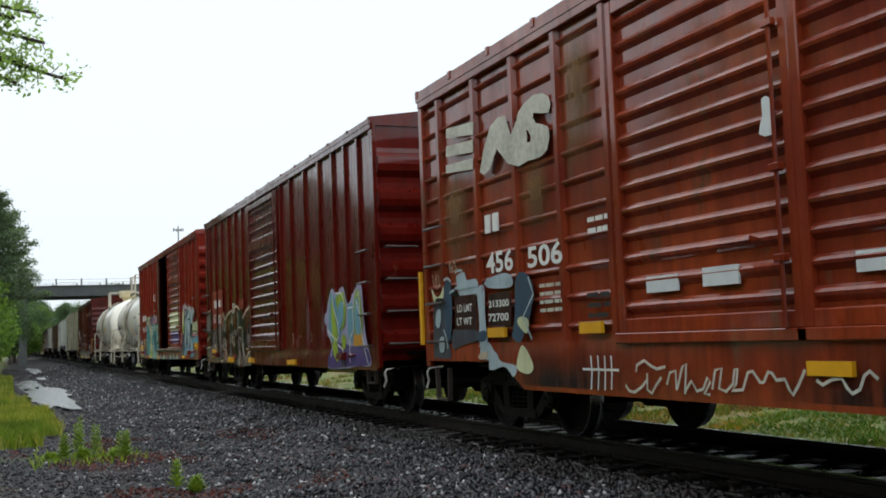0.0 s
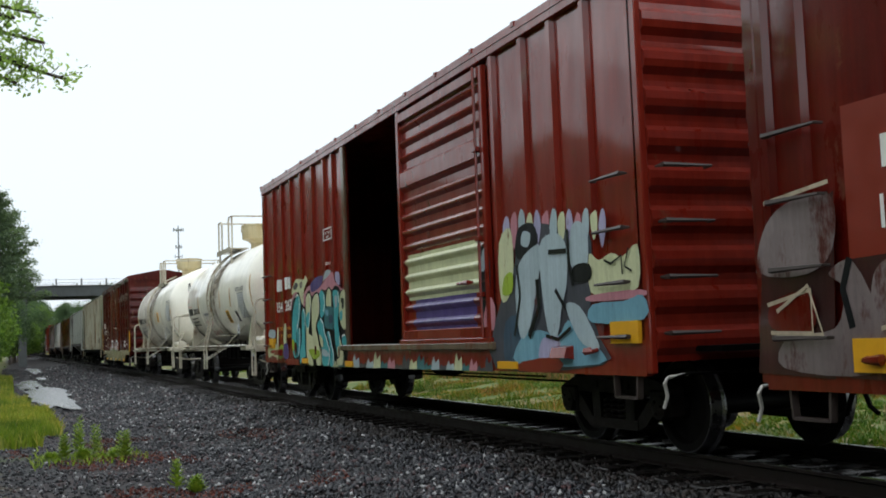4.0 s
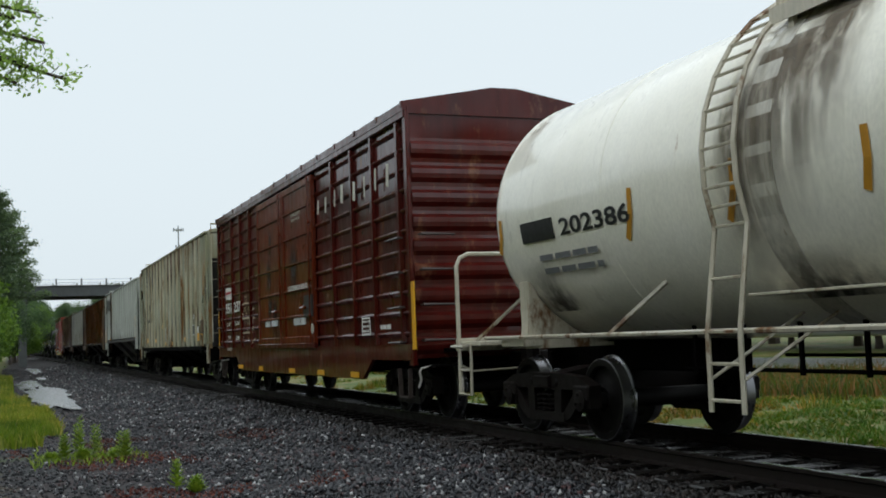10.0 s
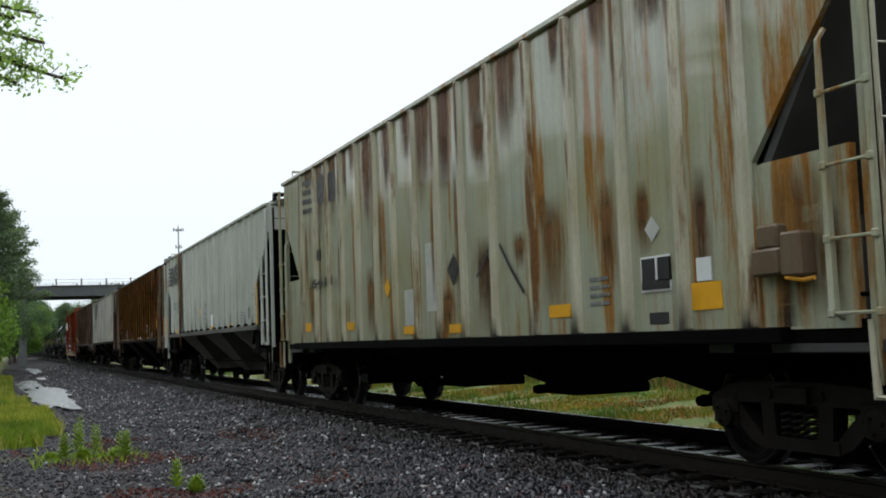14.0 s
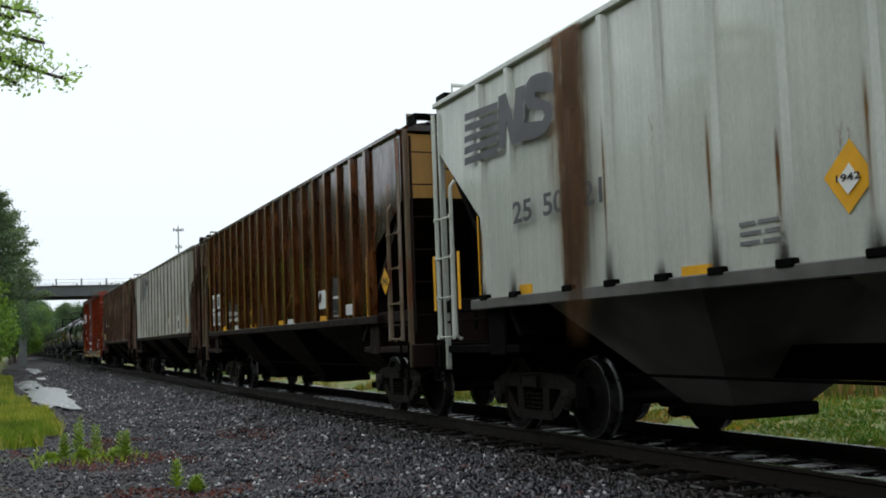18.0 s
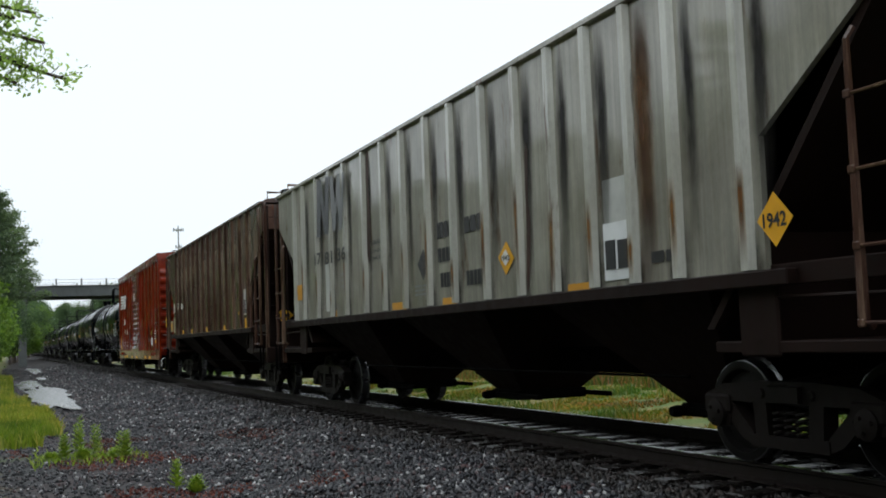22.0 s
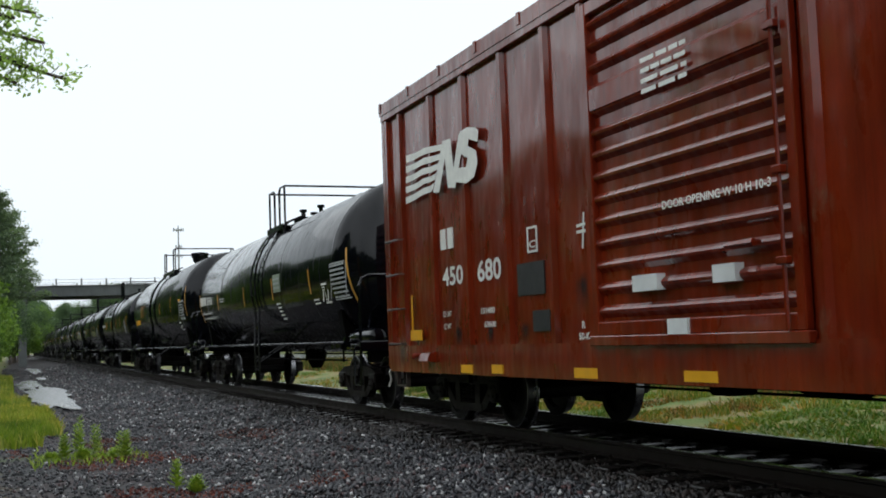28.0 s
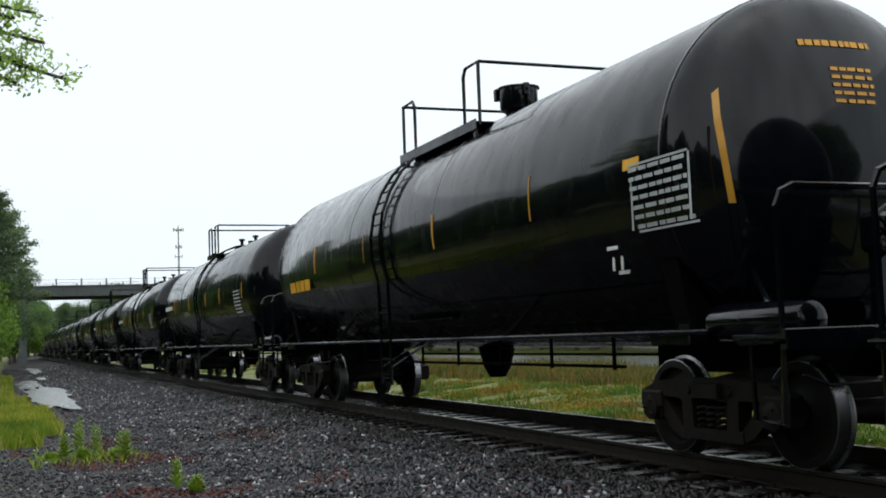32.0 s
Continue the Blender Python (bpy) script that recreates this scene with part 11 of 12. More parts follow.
blob(CARS["C"], [(12.87, 1.95), (12.65, 2.11), (12.2, 2.16), (11.9, 2.06), (11.75, 2.13), (11.46, 2.19), (11.1, 2.13), (10.75, 2.12), (10.47, 2.2), (10.25, 2.29), (9.89, 2.34), (9.77, 2.19), (9.51, 2.08), (9.3, 2.02), (9.11, 2.08), (9.15, 1.71), (10.25, 1.75), (11.94, 1.64), (12.85, 1.74)], SPRAY_PINK, OUTER, 0.001, "painted_field", 3)
blob(CARS["C"], [(10.52, 2.23), (10.35, 2.37), (10.16, 2.4), (9.99, 2.35), (10.2, 2.28), (10.36, 2.25)], SPRAY_PALE, OUTER, 0.0016, "painted_field", 3)
blob(CARS["C"], [(9.72, 2.18), (9.72, 2.32), (9.49, 2.3), (9.45, 2.18), (9.51, 2.09)], SPRAY_LILAC, OUTER, 0.0016, "painted_field", 3)
blob(CARS["C"], [(11.37, 2.21), (11.12, 2.29), (10.9, 2.32), (10.66, 2.32), (10.51, 2.3), (10.59, 2.18), (10.81, 2.11), (11.11, 2.07), (11.36, 2.08)], SPRAY_PURPLE, OUTER, 0.0022, "painted_field", 3)
blob(CARS["C"], [(12.83, 2.09), (12.7, 2.26), (12.48, 2.36), (12.22, 2.36), (11.87, 2.33), (11.74, 2.4), (11.56, 2.3), (11.67, 2.25), (11.87, 2.1), (11.93, 1.87), (12.06, 1.83), (12.15, 2.03), (12.47, 2.13)], SPRAY_CREAM, OUTER, 0.0026, "painted_field", 3)
blob(CARS["C"], [(12.71, 2.22), (12.47, 2.31), (12.31, 2.26), (12.41, 2.19), (12.58, 2.17)], SPRAY_STEEL, OUTER, 0.0034, "painted_field", 3)
blob(CARS["C"], [(12.17, 2.28), (11.96, 2.3), (12.02, 2.19), (12.15, 2.18)], SPRAY_GREY, OUTER, 0.0034, "painted_field", 3)
blob(CARS["C"], [(12.86, 1.85), (12.68, 2.01), (12.46, 2.08), (12.25, 2.11), (12.09, 1.92), (11.78, 1.8), (11.72, 2.04), (11.43, 2.11), (11.29, 1.98), (11.11, 2.04), (10.9, 2.05), (10.76, 2.02), (10.6, 2.09), (10.42, 2.05), (10.27, 2.07), (10.11, 2.1), (9.97, 2.04), (9.88, 2.05), (9.73, 2.1), (9.48, 2.04), (9.42, 1.99), (9.22, 2.02), (9.12, 1.99), (9.12, 1.71), (9.13, 1.31), (9.1, 1.08), (9.11, 0.95), (9.3, 0.75), (9.95, 0.72), (11.12, 0.74), (12.28, 0.73), (12.79, 0.87), (12.88, 1.28)], SPRAY_BLACK, OUTER, 0.004, "painted_field", 2)
blob(CARS["C"], [(12.77, 1.7), (12.61, 1.9), (12.46, 2.02), (12.27, 2.06), (12.14, 1.93), (12.18, 1.73), (12.27, 1.56), (12.37, 1.41), (12.45, 1.27), (12.52, 0.9), (12.72, 0.88), (12.84, 1.01), (12.85, 1.35)], SPRAY_TURQ, OUTER, 0.0058, "painted_field", 3)
blob(CARS["C"], [(12.43, 1.36), (12.21, 1.43), (12.19, 1.28), (12.23, 1.08), (12.34, 0.93), (12.49, 0.88), (12.49, 1.12)], SPRAY_TURQ, OUTER, 0.0064, "painted_field", 3)
blob(CARS["C"], [(12.06, 1.72), (11.88, 1.78), (11.75, 1.68), (11.78, 1.48), (11.8, 1.25), (11.79, 1.01), (11.85, 0.88), (12.04, 0.87), (12.24, 0.75), (12.27, 0.97), (12.15, 1.12), (12.07, 1.47)], SPRAY_TURQ, OUTER, 0.007, "painted_field", 3)
blob(CARS["C"], [(11.73, 1.93), (11.56, 2.05), (11.37, 2.01), (11.34, 1.84), (11.42, 1.61), (11.5, 1.43), (11.59, 1.27), (11.63, 1.06), (11.28, 0.76), (11.6, 0.75), (11.76, 0.93), (11.76, 1.18), (11.74, 1.6)], SPRAY_CREAM, OUTER, 0.0076, "painted_field", 3)
blob(CARS["C"], [(11.31, 1.82), (11.12, 1.98), (10.88, 2.01), (10.75, 1.88), (10.77, 1.66), (10.87, 1.57), (10.99, 1.51), (11.05, 1.39), (10.97, 1.29), (10.83, 1.12), (10.69, 0.97), (10.68, 0.85), (10.75, 0.75), (11.05, 0.75), (11.12, 0.91), (11.26, 0.97), (11.3, 1.2), (11.33, 1.47)], SPRAY_CREAM, OUTER, 0.0082, "painted_field", 3)
blob(CARS["C"], [(11.64, 1.3), (11.31, 1.26), (11.27, 1.2), (11.08, 1.1), (11.12, 0.94), (11.47, 0.93), (11.74, 1.01)], SPRAY_CREAM, OUTER, 0.0088, "painted_field", 3)
blob(CARS["C"], [(10.75, 2.01), (10.59, 2.06), (10.41, 1.97), (10.37, 1.82), (10.44, 1.67), (10.63, 1.58), (10.73, 1.64), (10.7, 1.84)], SPRAY_TURQ, OUTER, 0.0094, "painted_field", 3)
blob(CARS["C"], [(10.95, 1.47), (10.7, 1.56), (10.53, 1.49), (10.44, 1.31), (10.29, 1.18), (10.14, 1.03), (10.16, 0.88), (10.24, 0.75), (10.65, 0.76), (10.66, 0.97), (10.77, 1.15), (10.87, 1.32)], SPRAY_TURQ, OUTER, 0.01, "painted_field", 3)
blob(CARS["C"], [(10.3, 1.92), (10.15, 2.07), (10.0, 2.0), (9.99, 1.85), (10.02, 1.75), (10.29, 1.77)], SPRAY_CREAM, OUTER, 0.0106, "painted_field", 3)
blob(CARS["C"], [(10.39, 1.74), (10.0, 1.75), (9.8, 1.68), (9.84, 1.38), (10.04, 1.36), (10.32, 1.38), (10.47, 1.43)], SPRAY_TEAL, OUTER, 0.0112, "painted_field", 3)
blob(CARS["C"], [(10.31, 1.3), (10.14, 1.32), (10.0, 1.09), (9.9, 0.94), (9.95, 0.75), (10.18, 0.75), (10.11, 0.97), (10.19, 1.14)], SPRAY_TURQ, OUTER, 0.0118, "painted_field", 3)
blob(CARS["C"], [(9.88, 1.95), (9.78, 2.02), (9.52, 1.98), (9.49, 1.8), (9.55, 1.61), (9.55, 1.39), (9.51, 1.19), (9.42, 1.09), (9.52, 1.0), (9.53, 0.92), (9.66, 0.89), (9.73, 1.0), (9.82, 1.26), (9.81, 1.66)], SPRAY_TURQ, OUTER, 0.0124, "painted_field", 3)
blob(CARS["C"], [(9.54, 1.24), (9.43, 1.11), (9.29, 0.97), (9.34, 0.78), (9.74, 0.76), (9.75, 0.85), (9.54, 0.91)], SPRAY_CREAM, OUTER, 0.013, "painted_field", 3)
blob(CARS["C"], [(9.46, 1.85), (9.35, 1.97), (9.15, 1.99), (9.14, 1.76), (9.14, 1.58), (9.15, 1.37), (9.28, 1.36), (9.43, 1.44), (9.5, 1.61)], SPRAY_CREAM, OUTER, 0.0136, "painted_field", 3)
blob(CARS["C"], [(9.35, 1.24), (9.18, 1.26), (9.13, 1.1), (9.19, 1.04), (9.31, 1.07), (9.38, 1.13)], SPRAY_TURQ, OUTER, 0.0142, "painted_field", 3)
blob(CARS["C"], [(11.7, 1.63), (11.46, 1.71), (11.47, 1.48), (11.62, 1.42), (11.7, 1.49)], SPRAY_TURQ, OUTER, 0.0148, "painted_field", 2)
blob(CARS["C"], [(11.59, 1.01), (11.18, 1.03), (10.86, 1.0), (10.81, 0.91), (11.23, 0.84)], SPRAY_LIME, OUTER, 0.0154, "painted_field", 2)
blob(CARS["C"], [(10.83, 1.29), (10.61, 1.22), (10.57, 1.06), (10.72, 1.1)], SPRAY_CREAM, OUTER, 0.016, "painted_field", 2)
blob(CARS["C"], [(10.63, 1.03), (10.32, 1.0), (10.21, 0.91), (10.59, 0.91)], SPRAY_PALE, OUTER, 0.0166, "painted_field", 2)
blob(CARS["C"], [(10.35, 1.7), (10.18, 1.7), (10.16, 1.62), (10.31, 1.6)], SPRAY_BLUE, OUTER, 0.0172, "painted_field", 2)
blob(CARS["C"], [(10.14, 1.59), (9.92, 1.6), (9.92, 1.49), (10.1, 1.47)], SPRAY_SLATE, OUTER, 0.0178, "painted_field", 2)
blob(CARS["C"], [(9.75, 1.91), (9.61, 1.92), (9.59, 1.78), (9.71, 1.72)], SPRAY_PALE, OUTER, 0.0184, "painted_field", 2)
blob(CARS["C"], [(9.46, 1.63), (9.31, 1.66), (9.3, 1.54), (9.43, 1.49)], SPRAY_TURQ, OUTER, 0.019, "painted_field", 2)
blob(CARS["C"], [(9.36, 1.86), (9.19, 1.86), (9.21, 1.7), (9.31, 1.69), (9.32, 1.78), (9.36, 1.79)], SPRAY_BLACK, OUTER, 0.0196, "painted_field", 2)
blob(CARS["C"], [(9.65, 1.05), (9.52, 1.07), (9.54, 0.92), (9.64, 0.9)], SPRAY_CREAM, OUTER, 0.0202, "painted_field", 2)
blob(CARS["C"], [(12.63, 1.13), (12.49, 1.14), (12.5, 0.94), (12.61, 0.92)], DARK_RED, OUTER, 0.0208, "painted_field", 2)
blob(CARS["C"], [(11.13, 1.07), (11.02, 1.08), (11.03, 0.94), (11.12, 0.93)], DARK_RED, OUTER, 0.0214, "painted_field", 2)
blob(CARS["C"], [(9.58, 1.05), (9.52, 1.06), (9.52, 0.92), (9.59, 0.89)], DARK_RED, OUTER, 0.022, "painted_field", 2)
blob(CARS["C"], [(12.81, 1.2), (12.66, 1.22), (12.64, 1.05), (12.78, 1.01)], SPRAY_LIME, OUTER, 0.0226, "painted_field", 2)
stroke(CARS["C"], [(12.46, 2.03), (12.25, 2.07), (12.13, 1.92), (12.19, 1.69), (12.3, 1.52), (12.39, 1.42)], 0.028, WHITE_INK, lifted(OUTER, 0.0235), "painted_stroke")
stroke(CARS["C"], [(12.21, 1.44), (12.18, 1.28), (12.23, 1.08), (12.33, 0.93)], 0.028, WHITE_INK, lifted(OUTER, 0.0235), "painted_stroke")
stroke(CARS["C"], [(11.89, 1.79), (11.75, 1.68), (11.77, 1.47)], 0.028, WHITE_INK, lifted(OUTER, 0.0235), "painted_stroke")
stroke(CARS["C"], [(11.38, 2.01), (11.33, 1.84), (11.41, 1.6), (11.5, 1.43)], 0.028, WHITE_INK, lifted(OUTER, 0.0235), "painted_stroke")
stroke(CARS["C"], [(10.87, 2.02), (10.74, 1.88), (10.77, 1.66)], 0.028, WHITE_INK, lifted(OUTER, 0.0235), "painted_stroke")
stroke(CARS["C"], [(10.69, 1.57), (10.52, 1.49), (10.43, 1.31), (10.28, 1.18), (10.13, 1.02), (10.14, 0.88), (10.23, 0.75)], 0.028, WHITE_INK, lifted(OUTER, 0.0235), "painted_stroke")
stroke(CARS["C"], [(10.14, 1.33), (9.99, 1.09), (9.89, 0.94), (9.94, 0.75)], 0.028, WHITE_INK, lifted(OUTER, 0.0235), "painted_stroke")
stroke(CARS["C"], [(10.41, 1.97), (10.36, 1.82), (10.44, 1.67)], 0.028, WHITE_INK, lifted(OUTER, 0.0235), "painted_stroke")
stroke(CARS["C"], [(9.51, 1.98), (9.48, 1.8)], 0.028, WHITE_INK, lifted(OUTER, 0.0235), "painted_stroke")
stroke(CARS["C"], [(9.35, 1.24), (9.17, 1.26)], 0.028, WHITE_INK, lifted(OUTER, 0.0235), "painted_stroke")
stroke(CARS["C"], [(11.32, 1.83), (11.36, 1.57), (11.52, 1.34)], 0.035, SPRAY_BLACK, lifted(OUTER, 0.0225), "painted_stroke")
stroke(CARS["C"], [(10.76, 2.02), (10.71, 1.85), (10.74, 1.63), (10.96, 1.48), (10.98, 1.37)], 0.035, SPRAY_BLACK, lifted(OUTER, 0.0225), "painted_stroke")
stroke(CARS["C"], [(10.92, 1.33), (10.79, 1.1), (10.66, 0.91), (10.71, 0.75)], 0.035, SPRAY_BLACK, lifted(OUTER, 0.0225), "painted_stroke")
stroke(CARS["C"], [(10.34, 1.34), (10.2, 1.15), (10.1, 0.97), (10.17, 0.75)], 0.035, SPRAY_BLACK, lifted(OUTER, 0.0225), "painted_stroke")
stroke(CARS["C"], [(10.47, 1.43), (10.28, 1.36), (9.82, 1.34)], 0.035, SPRAY_BLACK, lifted(OUTER, 0.0225), "painted_stroke")
stroke(CARS["C"], [(9.55, 1.58), (9.53, 1.39), (9.46, 1.21), (9.29, 1.05), (9.28, 0.87), (9.35, 0.75)], 0.035, SPRAY_BLACK, lifted(OUTER, 0.0225), "painted_stroke")
stroke(CARS["C"], [(12.52, 0.88), (12.45, 1.12), (12.44, 1.36)], 0.035, SPRAY_BLACK, lifted(OUTER, 0.0225), "painted_stroke")
stroke(CARS["C"], [(11.72, 1.93), (11.74, 1.6), (11.78, 1.18), (11.76, 0.93)], 0.035, SPRAY_BLACK, lifted(OUTER, 0.0225), "painted_stroke")
stroke(CARS["C"], [(9.82, 1.34), (9.81, 1.23), (9.73, 1.0), (9.72, 0.76)], 0.035, SPRAY_BLACK, lifted(OUTER, 0.0225), "painted_stroke")
write(CARS["C"], "LD LMT", 14.0, 13.64, 1.41, 1.48, YELLOW_DULL, lifted(OUTER, 0.006))
write(CARS["C"], "199800", 13.34, 12.92, 1.41, 1.48, YELLOW_DULL, lifted(OUTER, 0.006))
write(CARS["C"], "LT WT", 13.98, 13.68, 1.26, 1.33, YELLOW_DULL, lifted(OUTER, 0.006))
write(CARS["C"], "60200", 13.29, 12.9, 1.26, 1.33, YELLOW_DULL, lifted(OUTER, 0.006))
blob(CARS["H"], [(15.31, 3.83), (14.35, 3.78), (14.35, 3.7), (15.32, 3.74)], FADED_BLACK, RIB_FACE, 0.003, "emblem_bar", 1)
blob(CARS["H"], [(15.32, 3.7), (14.36, 3.65), (14.37, 3.57), (15.33, 3.61)], FADED_BLACK, RIB_FACE, 0.0034, "emblem_bar", 1)
blob(CARS["H"], [(15.34, 3.56), (14.37, 3.53), (14.38, 3.45), (15.35, 3.48)], FADED_BLACK, RIB_FACE, 0.0038, "emblem_bar", 1)
blob(CARS["H"], [(15.35, 3.43), (14.38, 3.41), (14.39, 3.33), (15.36, 3.34)], FADED_BLACK, RIB_FACE, 0.0042, "emblem_bar", 1)
blob(CARS["H"], [(15.36, 3.3), (14.39, 3.28), (14.4, 3.2), (15.37, 3.21)], FADED_BLACK, RIB_FACE, 0.0046, "emblem_bar", 1)
blob(CARS["H"], [(14.38, 3.24), (14.32, 3.83), (14.12, 3.83), (13.95, 3.47), (13.87, 3.82), (13.62, 3.81), (13.75, 3.22), (14.02, 3.22), (14.15, 3.51), (14.2, 3.22)], FADED_BLACK, RIB_FACE, 0.0055, "emblem_shape", 1)
blob(CARS["H"], [(13.02, 3.59), (12.99, 3.75), (13.14, 3.83), (13.5, 3.86), (13.65, 3.73), (13.59, 3.54), (13.24, 3.45), (13.27, 3.35), (13.72, 3.41), (13.75, 3.23), (13.3, 3.2), (13.06, 3.33), (13.08, 3.5), (13.41, 3.62), (13.38, 3.68)], FADED_BLACK, RIB_FACE, 0.006, "emblem_shape", 2)
write(CARS["H"], "25", 14.08, 13.61, 2.36, 2.6, FADED_BLACK, lifted(RIB_FACE, 0.007))
write(CARS["H"], "50", 13.35, 12.87, 2.36, 2.6, FADED_BLACK, lifted(RIB_FACE, 0.007))
write(CARS["H"], "21", 12.51, 12.12, 2.36, 2.6, FADED_BLACK, lifted(RIB_FACE, 0.007))
blob(CARS["J"], [(13.78, 3.01), (13.68, 4.01), (13.39, 4.0), (13.21, 3.41), (13.11, 3.99), (12.88, 3.99), (13.02, 3.0), (13.27, 3.01), (13.45, 3.61), (13.53, 2.99)], FADED_BLACK, RIB_FACE, 0.004, "emblem_shape", 1)
blob(CARS["J"], [(12.87, 3.98), (12.65, 3.96), (12.53, 3.45), (12.4, 3.94), (12.22, 3.93), (12.2, 3.42), (12.08, 3.93), (11.97, 3.92), (12.17, 3.0), (12.35, 2.99), (12.41, 3.5), (12.57, 3.01), (12.74, 3.02)], GREY_INK, RIB_FACE, 0.005, "emblem_shape", 1)
stroke(CARS["B"], [(15.02, 1.26), (14.68, 1.43), (14.55, 1.09), (15.04, 1.08)], 0.03, SPRAY_TAN, lifted(OUTER, 0.0255), "painted_stroke")
stroke(CARS["B"], [(13.95, 1.01), (13.92, 1.16), (13.78, 1.16), (13.67, 1.01)], 0.03, SPRAY_TAN, lifted(OUTER, 0.0255), "painted_stroke")
stroke(CARS["B"], [(12.26, 1.2), (12.22, 1.0), (12.13, 0.72)], 0.05, SPRAY_TAN, lifted(OUTER, 0.0255), "painted_stroke")
stroke(CARS["B"], [(11.46, 1.26), (11.29, 1.35), (11.09, 1.34), (11.14, 1.13), (11.28, 1.16), (11.39, 1.25), (11.46, 1.26)], 0.04, SPRAY_TAN, lifted(OUTER, 0.0255), "painted_stroke")
stroke(CARS["B"], [(10.56, 0.71), (10.49, 1.01), (10.35, 0.87), (10.29, 0.7)], 0.05, SPRAY_TAN, lifted(OUTER, 0.0255), "painted_stroke")
stroke(CARS["B"], [(10.14, 1.12), (10.0, 1.18), (10.05, 1.07), (9.91, 0.9), (9.84, 0.75), (9.71, 0.88)], 0.05, SPRAY_TAN, lifted(OUTER, 0.0255), "painted_stroke")
stroke(CARS["B"], [(10.48, 1.3), (10.4, 1.33), (10.35, 1.27)], 0.04, SPRAY_TAN, lifted(OUTER, 0.0255), "painted_stroke")
stroke(CARS["B"], [(12.79, 1.12), (12.69, 1.16), (12.67, 1.01)], 0.03, SPRAY_TAN, lifted(OUTER, 0.0255), "painted_stroke")
stroke(CARS["B"], [(13.36, 1.65), (13.42, 1.37), (13.19, 1.15), (13.15, 0.9)], 0.05, SPRAY_SHADE, lifted(OUTER, 0.0265), "painted_stroke")
stroke(CARS["B"], [(12.36, 1.72), (12.2, 1.45), (12.17, 1.23), (12.03, 0.85)], 0.05, SPRAY_SHADE, lifted(OUTER, 0.0265), "painted_stroke")
stroke(CARS["B"], [(11.62, 1.21), (11.59, 1.0), (11.51, 0.79)], 0.04, SPRAY_SHADE, lifted(OUTER, 0.0265), "painted_stroke")
stroke(CARS["B"], [(10.74, 1.58), (10.78, 1.19), (10.77, 0.86)], 0.04, SPRAY_SHADE, lifted(OUTER, 0.0265), "painted_stroke")
stroke(CARS["B"], [(10.26, 1.18), (10.21, 0.92), (10.15, 0.72)], 0.05, SPRAY_SHADE, lifted(OUTER, 0.0265), "painted_stroke")

# ---- rust, soot, and dark and brown runs ----
for y0, y1, z0, z1, mat in ((6.5, 5.9, 3.0, 3.85, RUST_RUN), (4.75, 4.0, 1.3, 2.6, RUST_RUN), (6.65, 5.6, 1.12, 2.35, RUST_DEEP), (5.4, 4.95, 1.85, 2.3, RUST_RUN), (3.5, 3.05, 1.5, 2.6, RUST_RUN),
                            (2.85, 2.45, 1.75, 2.5, RUST_RUN), (1.95, 1.6, 1.15, 2.5, RUST_DEEP), (7.7, 7.0, 1.15, 1.8, RUST_RUN), (10.9, 10.2, 1.2, 2.3, RUST_RUN), (12.4, 11.6, 1.15, 1.9, RUST_RUN), (14.4, 13.8, 1.2, 2.4, RUST_RUN)):
    smear(car_g, y0, y1, z0, z1, mat, SHEET_G)
spill = random.Random(31)
rib_at = [1.2, 2.05, 2.95, 3.9, 4.83, 5.84, 6.75, 7.59, 8.44, 9.33, 10.16, 11.09, 11.99, 12.85, 13.69, 14.66]
for p, q in zip(rib_at, rib_at[1:]):
    for k in range(2):
        m = p + (q - p) * spill.uniform(0.25, 0.75)
        w = spill.uniform(0.12, 0.4)
        smear(car_g, min(m + w, q - 0.03), max(m - w, p + 0.03), 4.33 - spill.uniform(0.35, 1.5 if 4 < p < 13 else 0.7), 4.33, (RUST_TOP, RUST_EAVE, RUST_TOP)[spill.randrange(3)], SHEET_G, 0.001 * k)
    if spill.random() < 0.6:
        m = p + (q - p) * spill.uniform(0.1, 0.9)
        smear(car_g, m + 0.12, m - 0.12, spill.uniform(1.2, 2.2), spill.uniform(2.6, 3.6), RUST_RUN, SHEET_G, 0.003)
for y in rib_at:
    smear(car_g, y + 0.16, y - 0.16, 1.12, 1.12 + spill.uniform(0.2, 0.5), SOOT_UP, on_side(-1.557))
    smear(car_g, y + 0.07, y - 0.07, 4.3 - spill.uniform(0.3, 1.8), 4.3, RUST_EAVE, on_side(-1.557))
smear(car_j, 3.2, 2.75, 1.3, 4.12, RUST_DEEP, SHEET, 0.003)
smear(car_j, 11.05, 10.75, 2.2, 4.1, SOOT_AND_DARK_RUN, SHEET, 0.003)
# the one wide run on the pale grey car
for lift, y0, y1, mat in ((0.058, 13.35, 12.15, RUST_EAVE), (0.060, 13.1, 12.3, RUST_DEEP), (0.062, 13.02, 12.4, RUST_DEEP), (0.064, 12.95, 12.5, RUST_DEEP)):
    smear(car_h, y0, y1, 1.3 if mat is RUST_EAVE else 1.0, 4.15, mat, SHEET, lift)
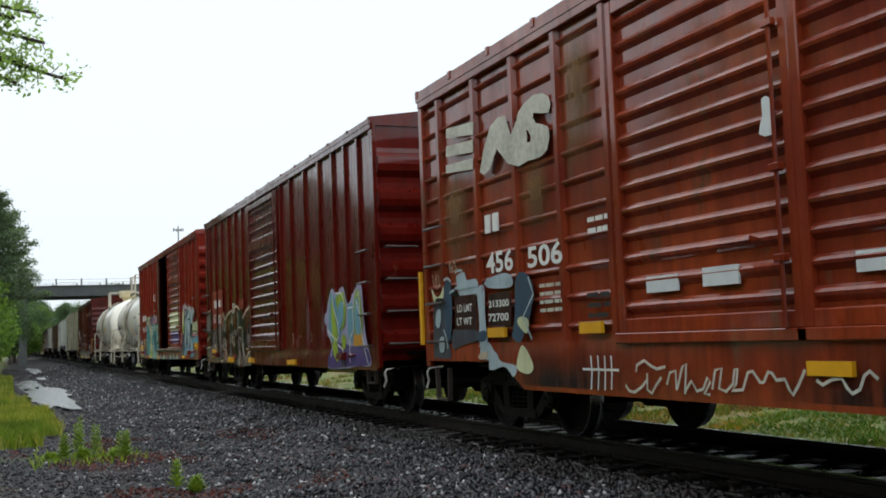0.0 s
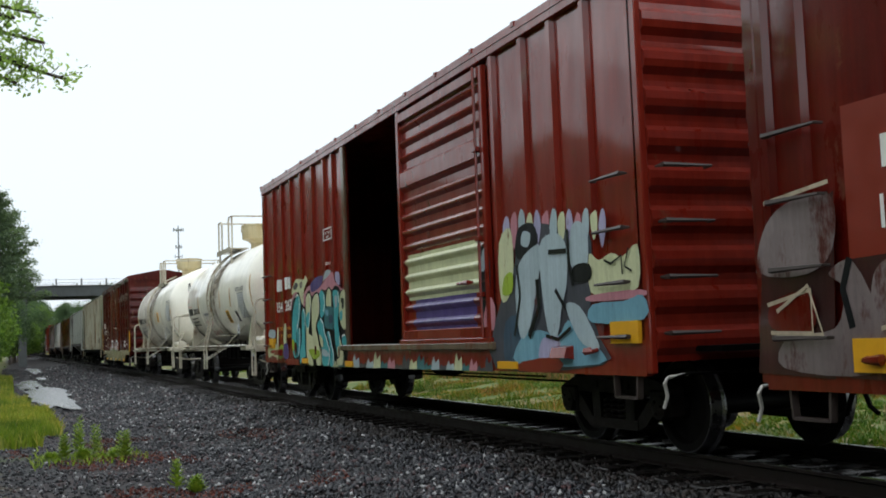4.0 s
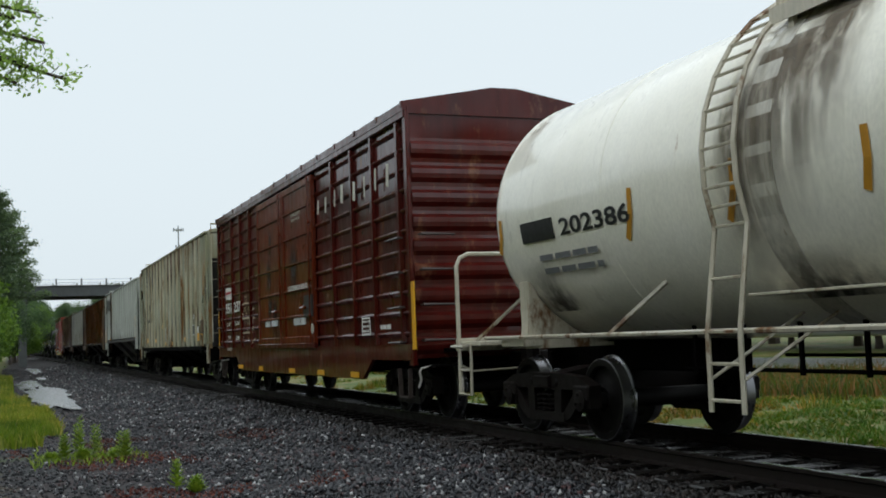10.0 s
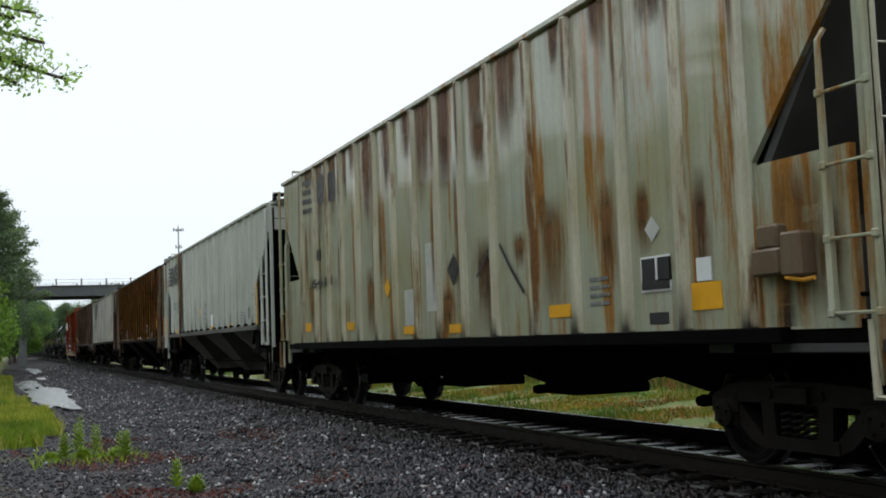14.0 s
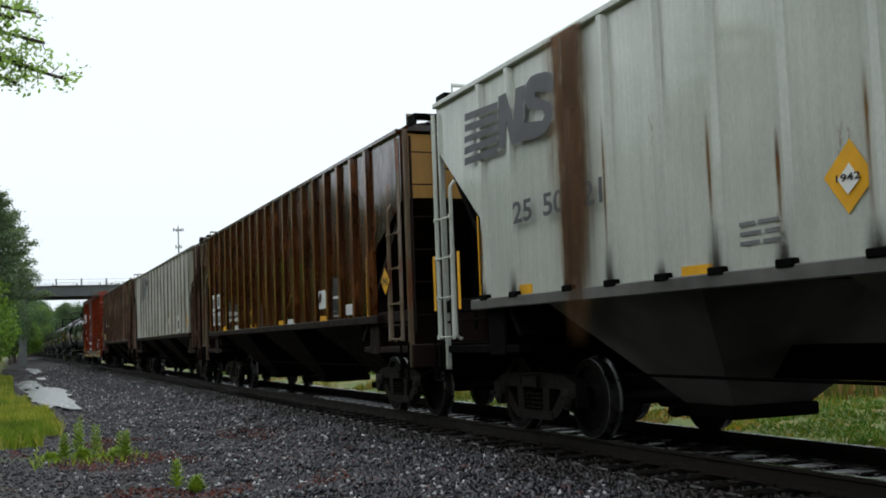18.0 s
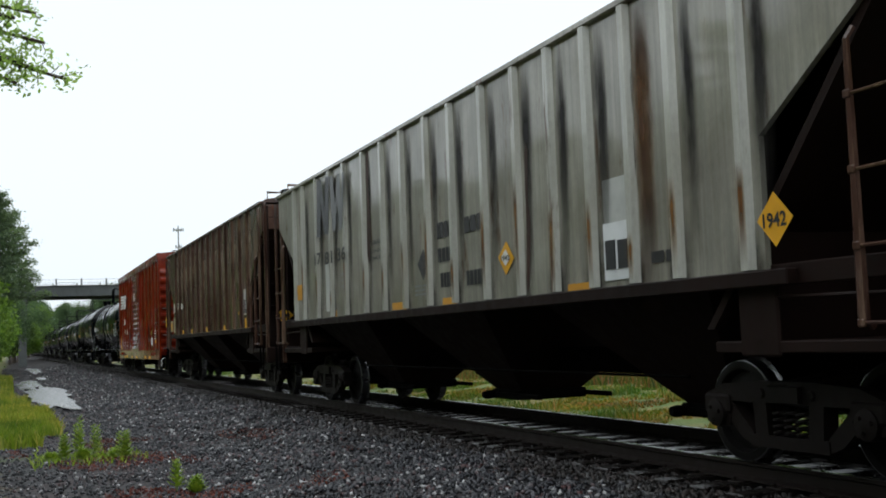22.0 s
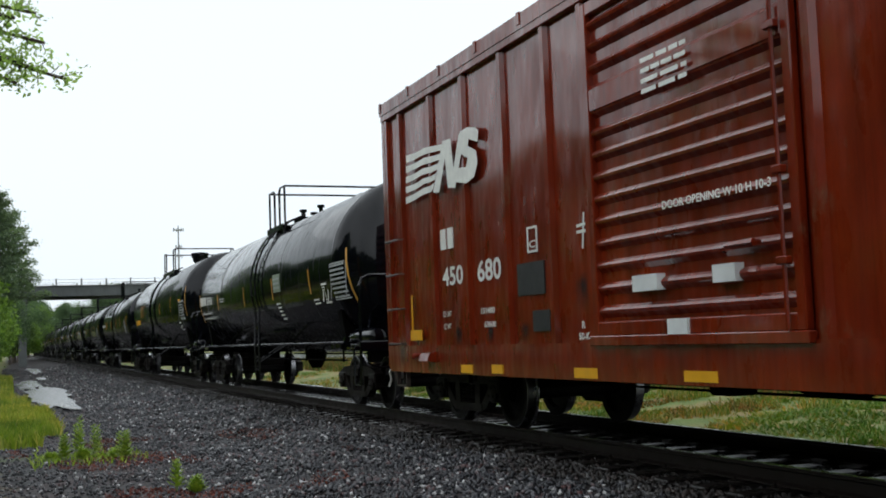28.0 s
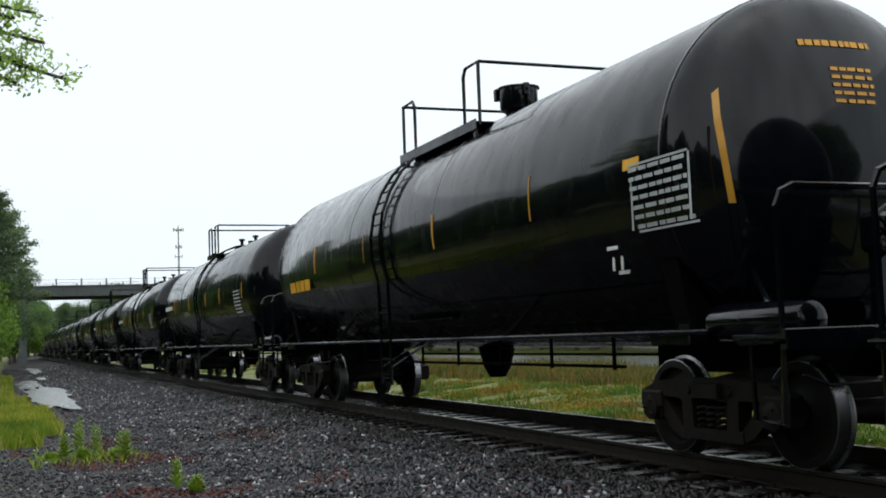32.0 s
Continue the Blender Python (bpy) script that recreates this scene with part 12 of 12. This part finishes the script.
for y in [1.5, 2.35, 3.25, 4.17, 4.93, 5.71, 6.61, 7.66, 8.71, 9.61, 10.44, 11.21, 12.07, 12.9, 14.15, 14.95]:
    part("rib_foot", Geo().box(-1.60, -1.53, y - 0.1, y + 0.1, 1.57, 1.635, 0.01), UNDER, car_h)
    smear(car_h, y + 0.14, y - 0.14, 1.6, 1.6 + spill.uniform(0.15, 0.5), SOOT_UP, on_side(-1.577))
    if spill.random() < 0.4:
        smear(car_h, y + 0.06, y - 0.02, 1.7, 2.2 + spill.random(), RUST_RUN, on_side(-1.577))
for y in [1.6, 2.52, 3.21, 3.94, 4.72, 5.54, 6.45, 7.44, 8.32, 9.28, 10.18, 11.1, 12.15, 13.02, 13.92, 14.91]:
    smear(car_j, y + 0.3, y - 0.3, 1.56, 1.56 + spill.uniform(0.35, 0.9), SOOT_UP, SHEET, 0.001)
    # a dark strip along the leading side of each rib
    smear(car_j, y - 0.08, y - 0.4, 1.7, 4.1, SOOT_AND_DARK_RUN, SHEET, 0.002)
    smear(car_j, y + 0.07, y - 0.07, 1.6, 1.6 + spill.uniform(0.4, 1.4), RUST_RUN, on_side(-1.577))
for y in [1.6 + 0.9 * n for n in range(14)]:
    # a brown strip on the leading side of each rib, another down its face
    smear(car_k, y - 0.05, y - 0.55, 1.6 + spill.random() * 0.8, 4.2, BROWN_RUN, SHEET, 0.001)
    smear(car_k, y + 0.06, y - 0.06, 1.6, 4.15, BROWN_RUN, on_side(-1.577))
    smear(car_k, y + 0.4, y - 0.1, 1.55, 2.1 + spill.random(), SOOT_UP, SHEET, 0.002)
for y0, y1, z0, z1, mat in ((4.45, 3.9, 1.06, 1.75, SOOT_AND_DARK_RUN), (3.5, 2.7, 1.0, 1.35, SOOT_AND_DARK_RUN), (3.95, 3.3, 1.5, 2.1, SOOT_AND_DARK_RUN), (9.9, 9.55, 1.35, 1.75, SOOT_AND_DARK_RUN), (1.2, 0.5, 0.74, 1.15, BROWN_RUN), (15.2, 14.6, 0.74, 1.2, BROWN_RUN), (13.1, 12.8, 1.06, 1.3, SOOT_AND_DARK_RUN), (12.1, 11.8, 1.06, 1.3, SOOT_AND_DARK_RUN), (11.2, 10.9, 1.06, 1.3, SOOT_AND_DARK_RUN)):
    smear(car_l, y0, y1, z0, z1, mat, FLAT if z1 > 1.2 else OUTER, 0.003)
for y, w, z0, z1, mat in ((11.0, 0.4, 2.6, 4.2, RUST_RUN), (12.0, 0.4, 2.2, 3.0, RUST_RUN), (14.2, 0.5, 2.0, 3.2, RUST_RUN), (3.2, 0.4, 1.2, 2.9, RUST_RUN), (11.6, 1.6, 0.62, 1.06, SOOT_UP), (7.0, 1.5, 0.62, 1.06, SOOT_UP)):
    smear(car_a, y + w, y - w, z0, z1, mat, OUTER, 0.0)
for k in range(5):
    y, w = spill.uniform(5.2, 9.7), spill.uniform(0.15, 0.5)
    z = spill.uniform(2.0, 4.0)
    smear(car_f, y + w, y - w, z - spill.uniform(0.5, 1.4), z, SOOT_AND_DARK_RUN, OUTER, 0.001)
for car, face, y in ((car_d, TANK_D, 5.3), (car_e, TANK_E, 5.5)):
    for dy, w, z0, z1, mat in ((-0.1, 0.75, 1.75, 3.85, BROWN_RUN), (-0.55, 0.5, 2.3, 3.8, BROWN_RUN), (0.4, 0.3, 1.5, 3.2, BROWN_RUN), (-0.2, 0.9, 1.36, 1.75, SOOT_UP)):
        smear(car, y + dy + w, y + dy - w, z0, z1, mat, face, 0.004)
    for q in (1.1, 9.6):
        smear(car, q + 0.5, q - 0.5, 1.4, 2.0, SOOT_UP, face, 0.001)

# brake gear on the lower end plate of the rusty hopper
for y0, y1, z0, z1, d in ((1.05, 0.72, 1.52, 1.72, 0.10), (1.02, 0.78, 1.72, 1.9, 0.07), (0.7, 0.48, 1.5, 1.82, 0.12)):
    part("brake_bracket", Geo().box(-1.5 - d, -1.46, y1, y0, z0, z1, 0.02), LADDER_TAN, car_g)
part("release_rod", Geo().pipe([(-1.6, 0.66, 1.5), (-1.58, 0.5, 1.47), (-1.6, 0.36, 1.48)], 0.016, 6), YELLOW_DULL, car_g, "orange painted rod end")
for y0, y1, z0, z1, mat in ((1.1, 0.15, 1.15, 2.35, RUST_RUN), (0.6, 0.1, 1.2, 2.0, RUST_RUN), (1.05, 0.6, 1.15, 1.7, SOOT_UP)):
    smear(car_g, y0, y1, z0, z1, mat, on_side(-1.474), 0.0)


# ---- what moves ----
def motions():
    keys = [i * 1.0 for i in range(33)]
    for car, lead in TRAIN:
        walk(car, [(t, pose(CENTRE, lead - travelled(t), RAIL_Z)) for t in keys])
    # wheels roll without slipping
    turns = [(i / 15, math.degrees(travelled(i / 15) / WHEEL_R)) for i in range(481)]
    for axle, y in SPINNING:
        walk(axle, [(t, pose(0, y, WHEEL_R, w, 0, 0)) for t, w in turns])


build_stones()
motions()
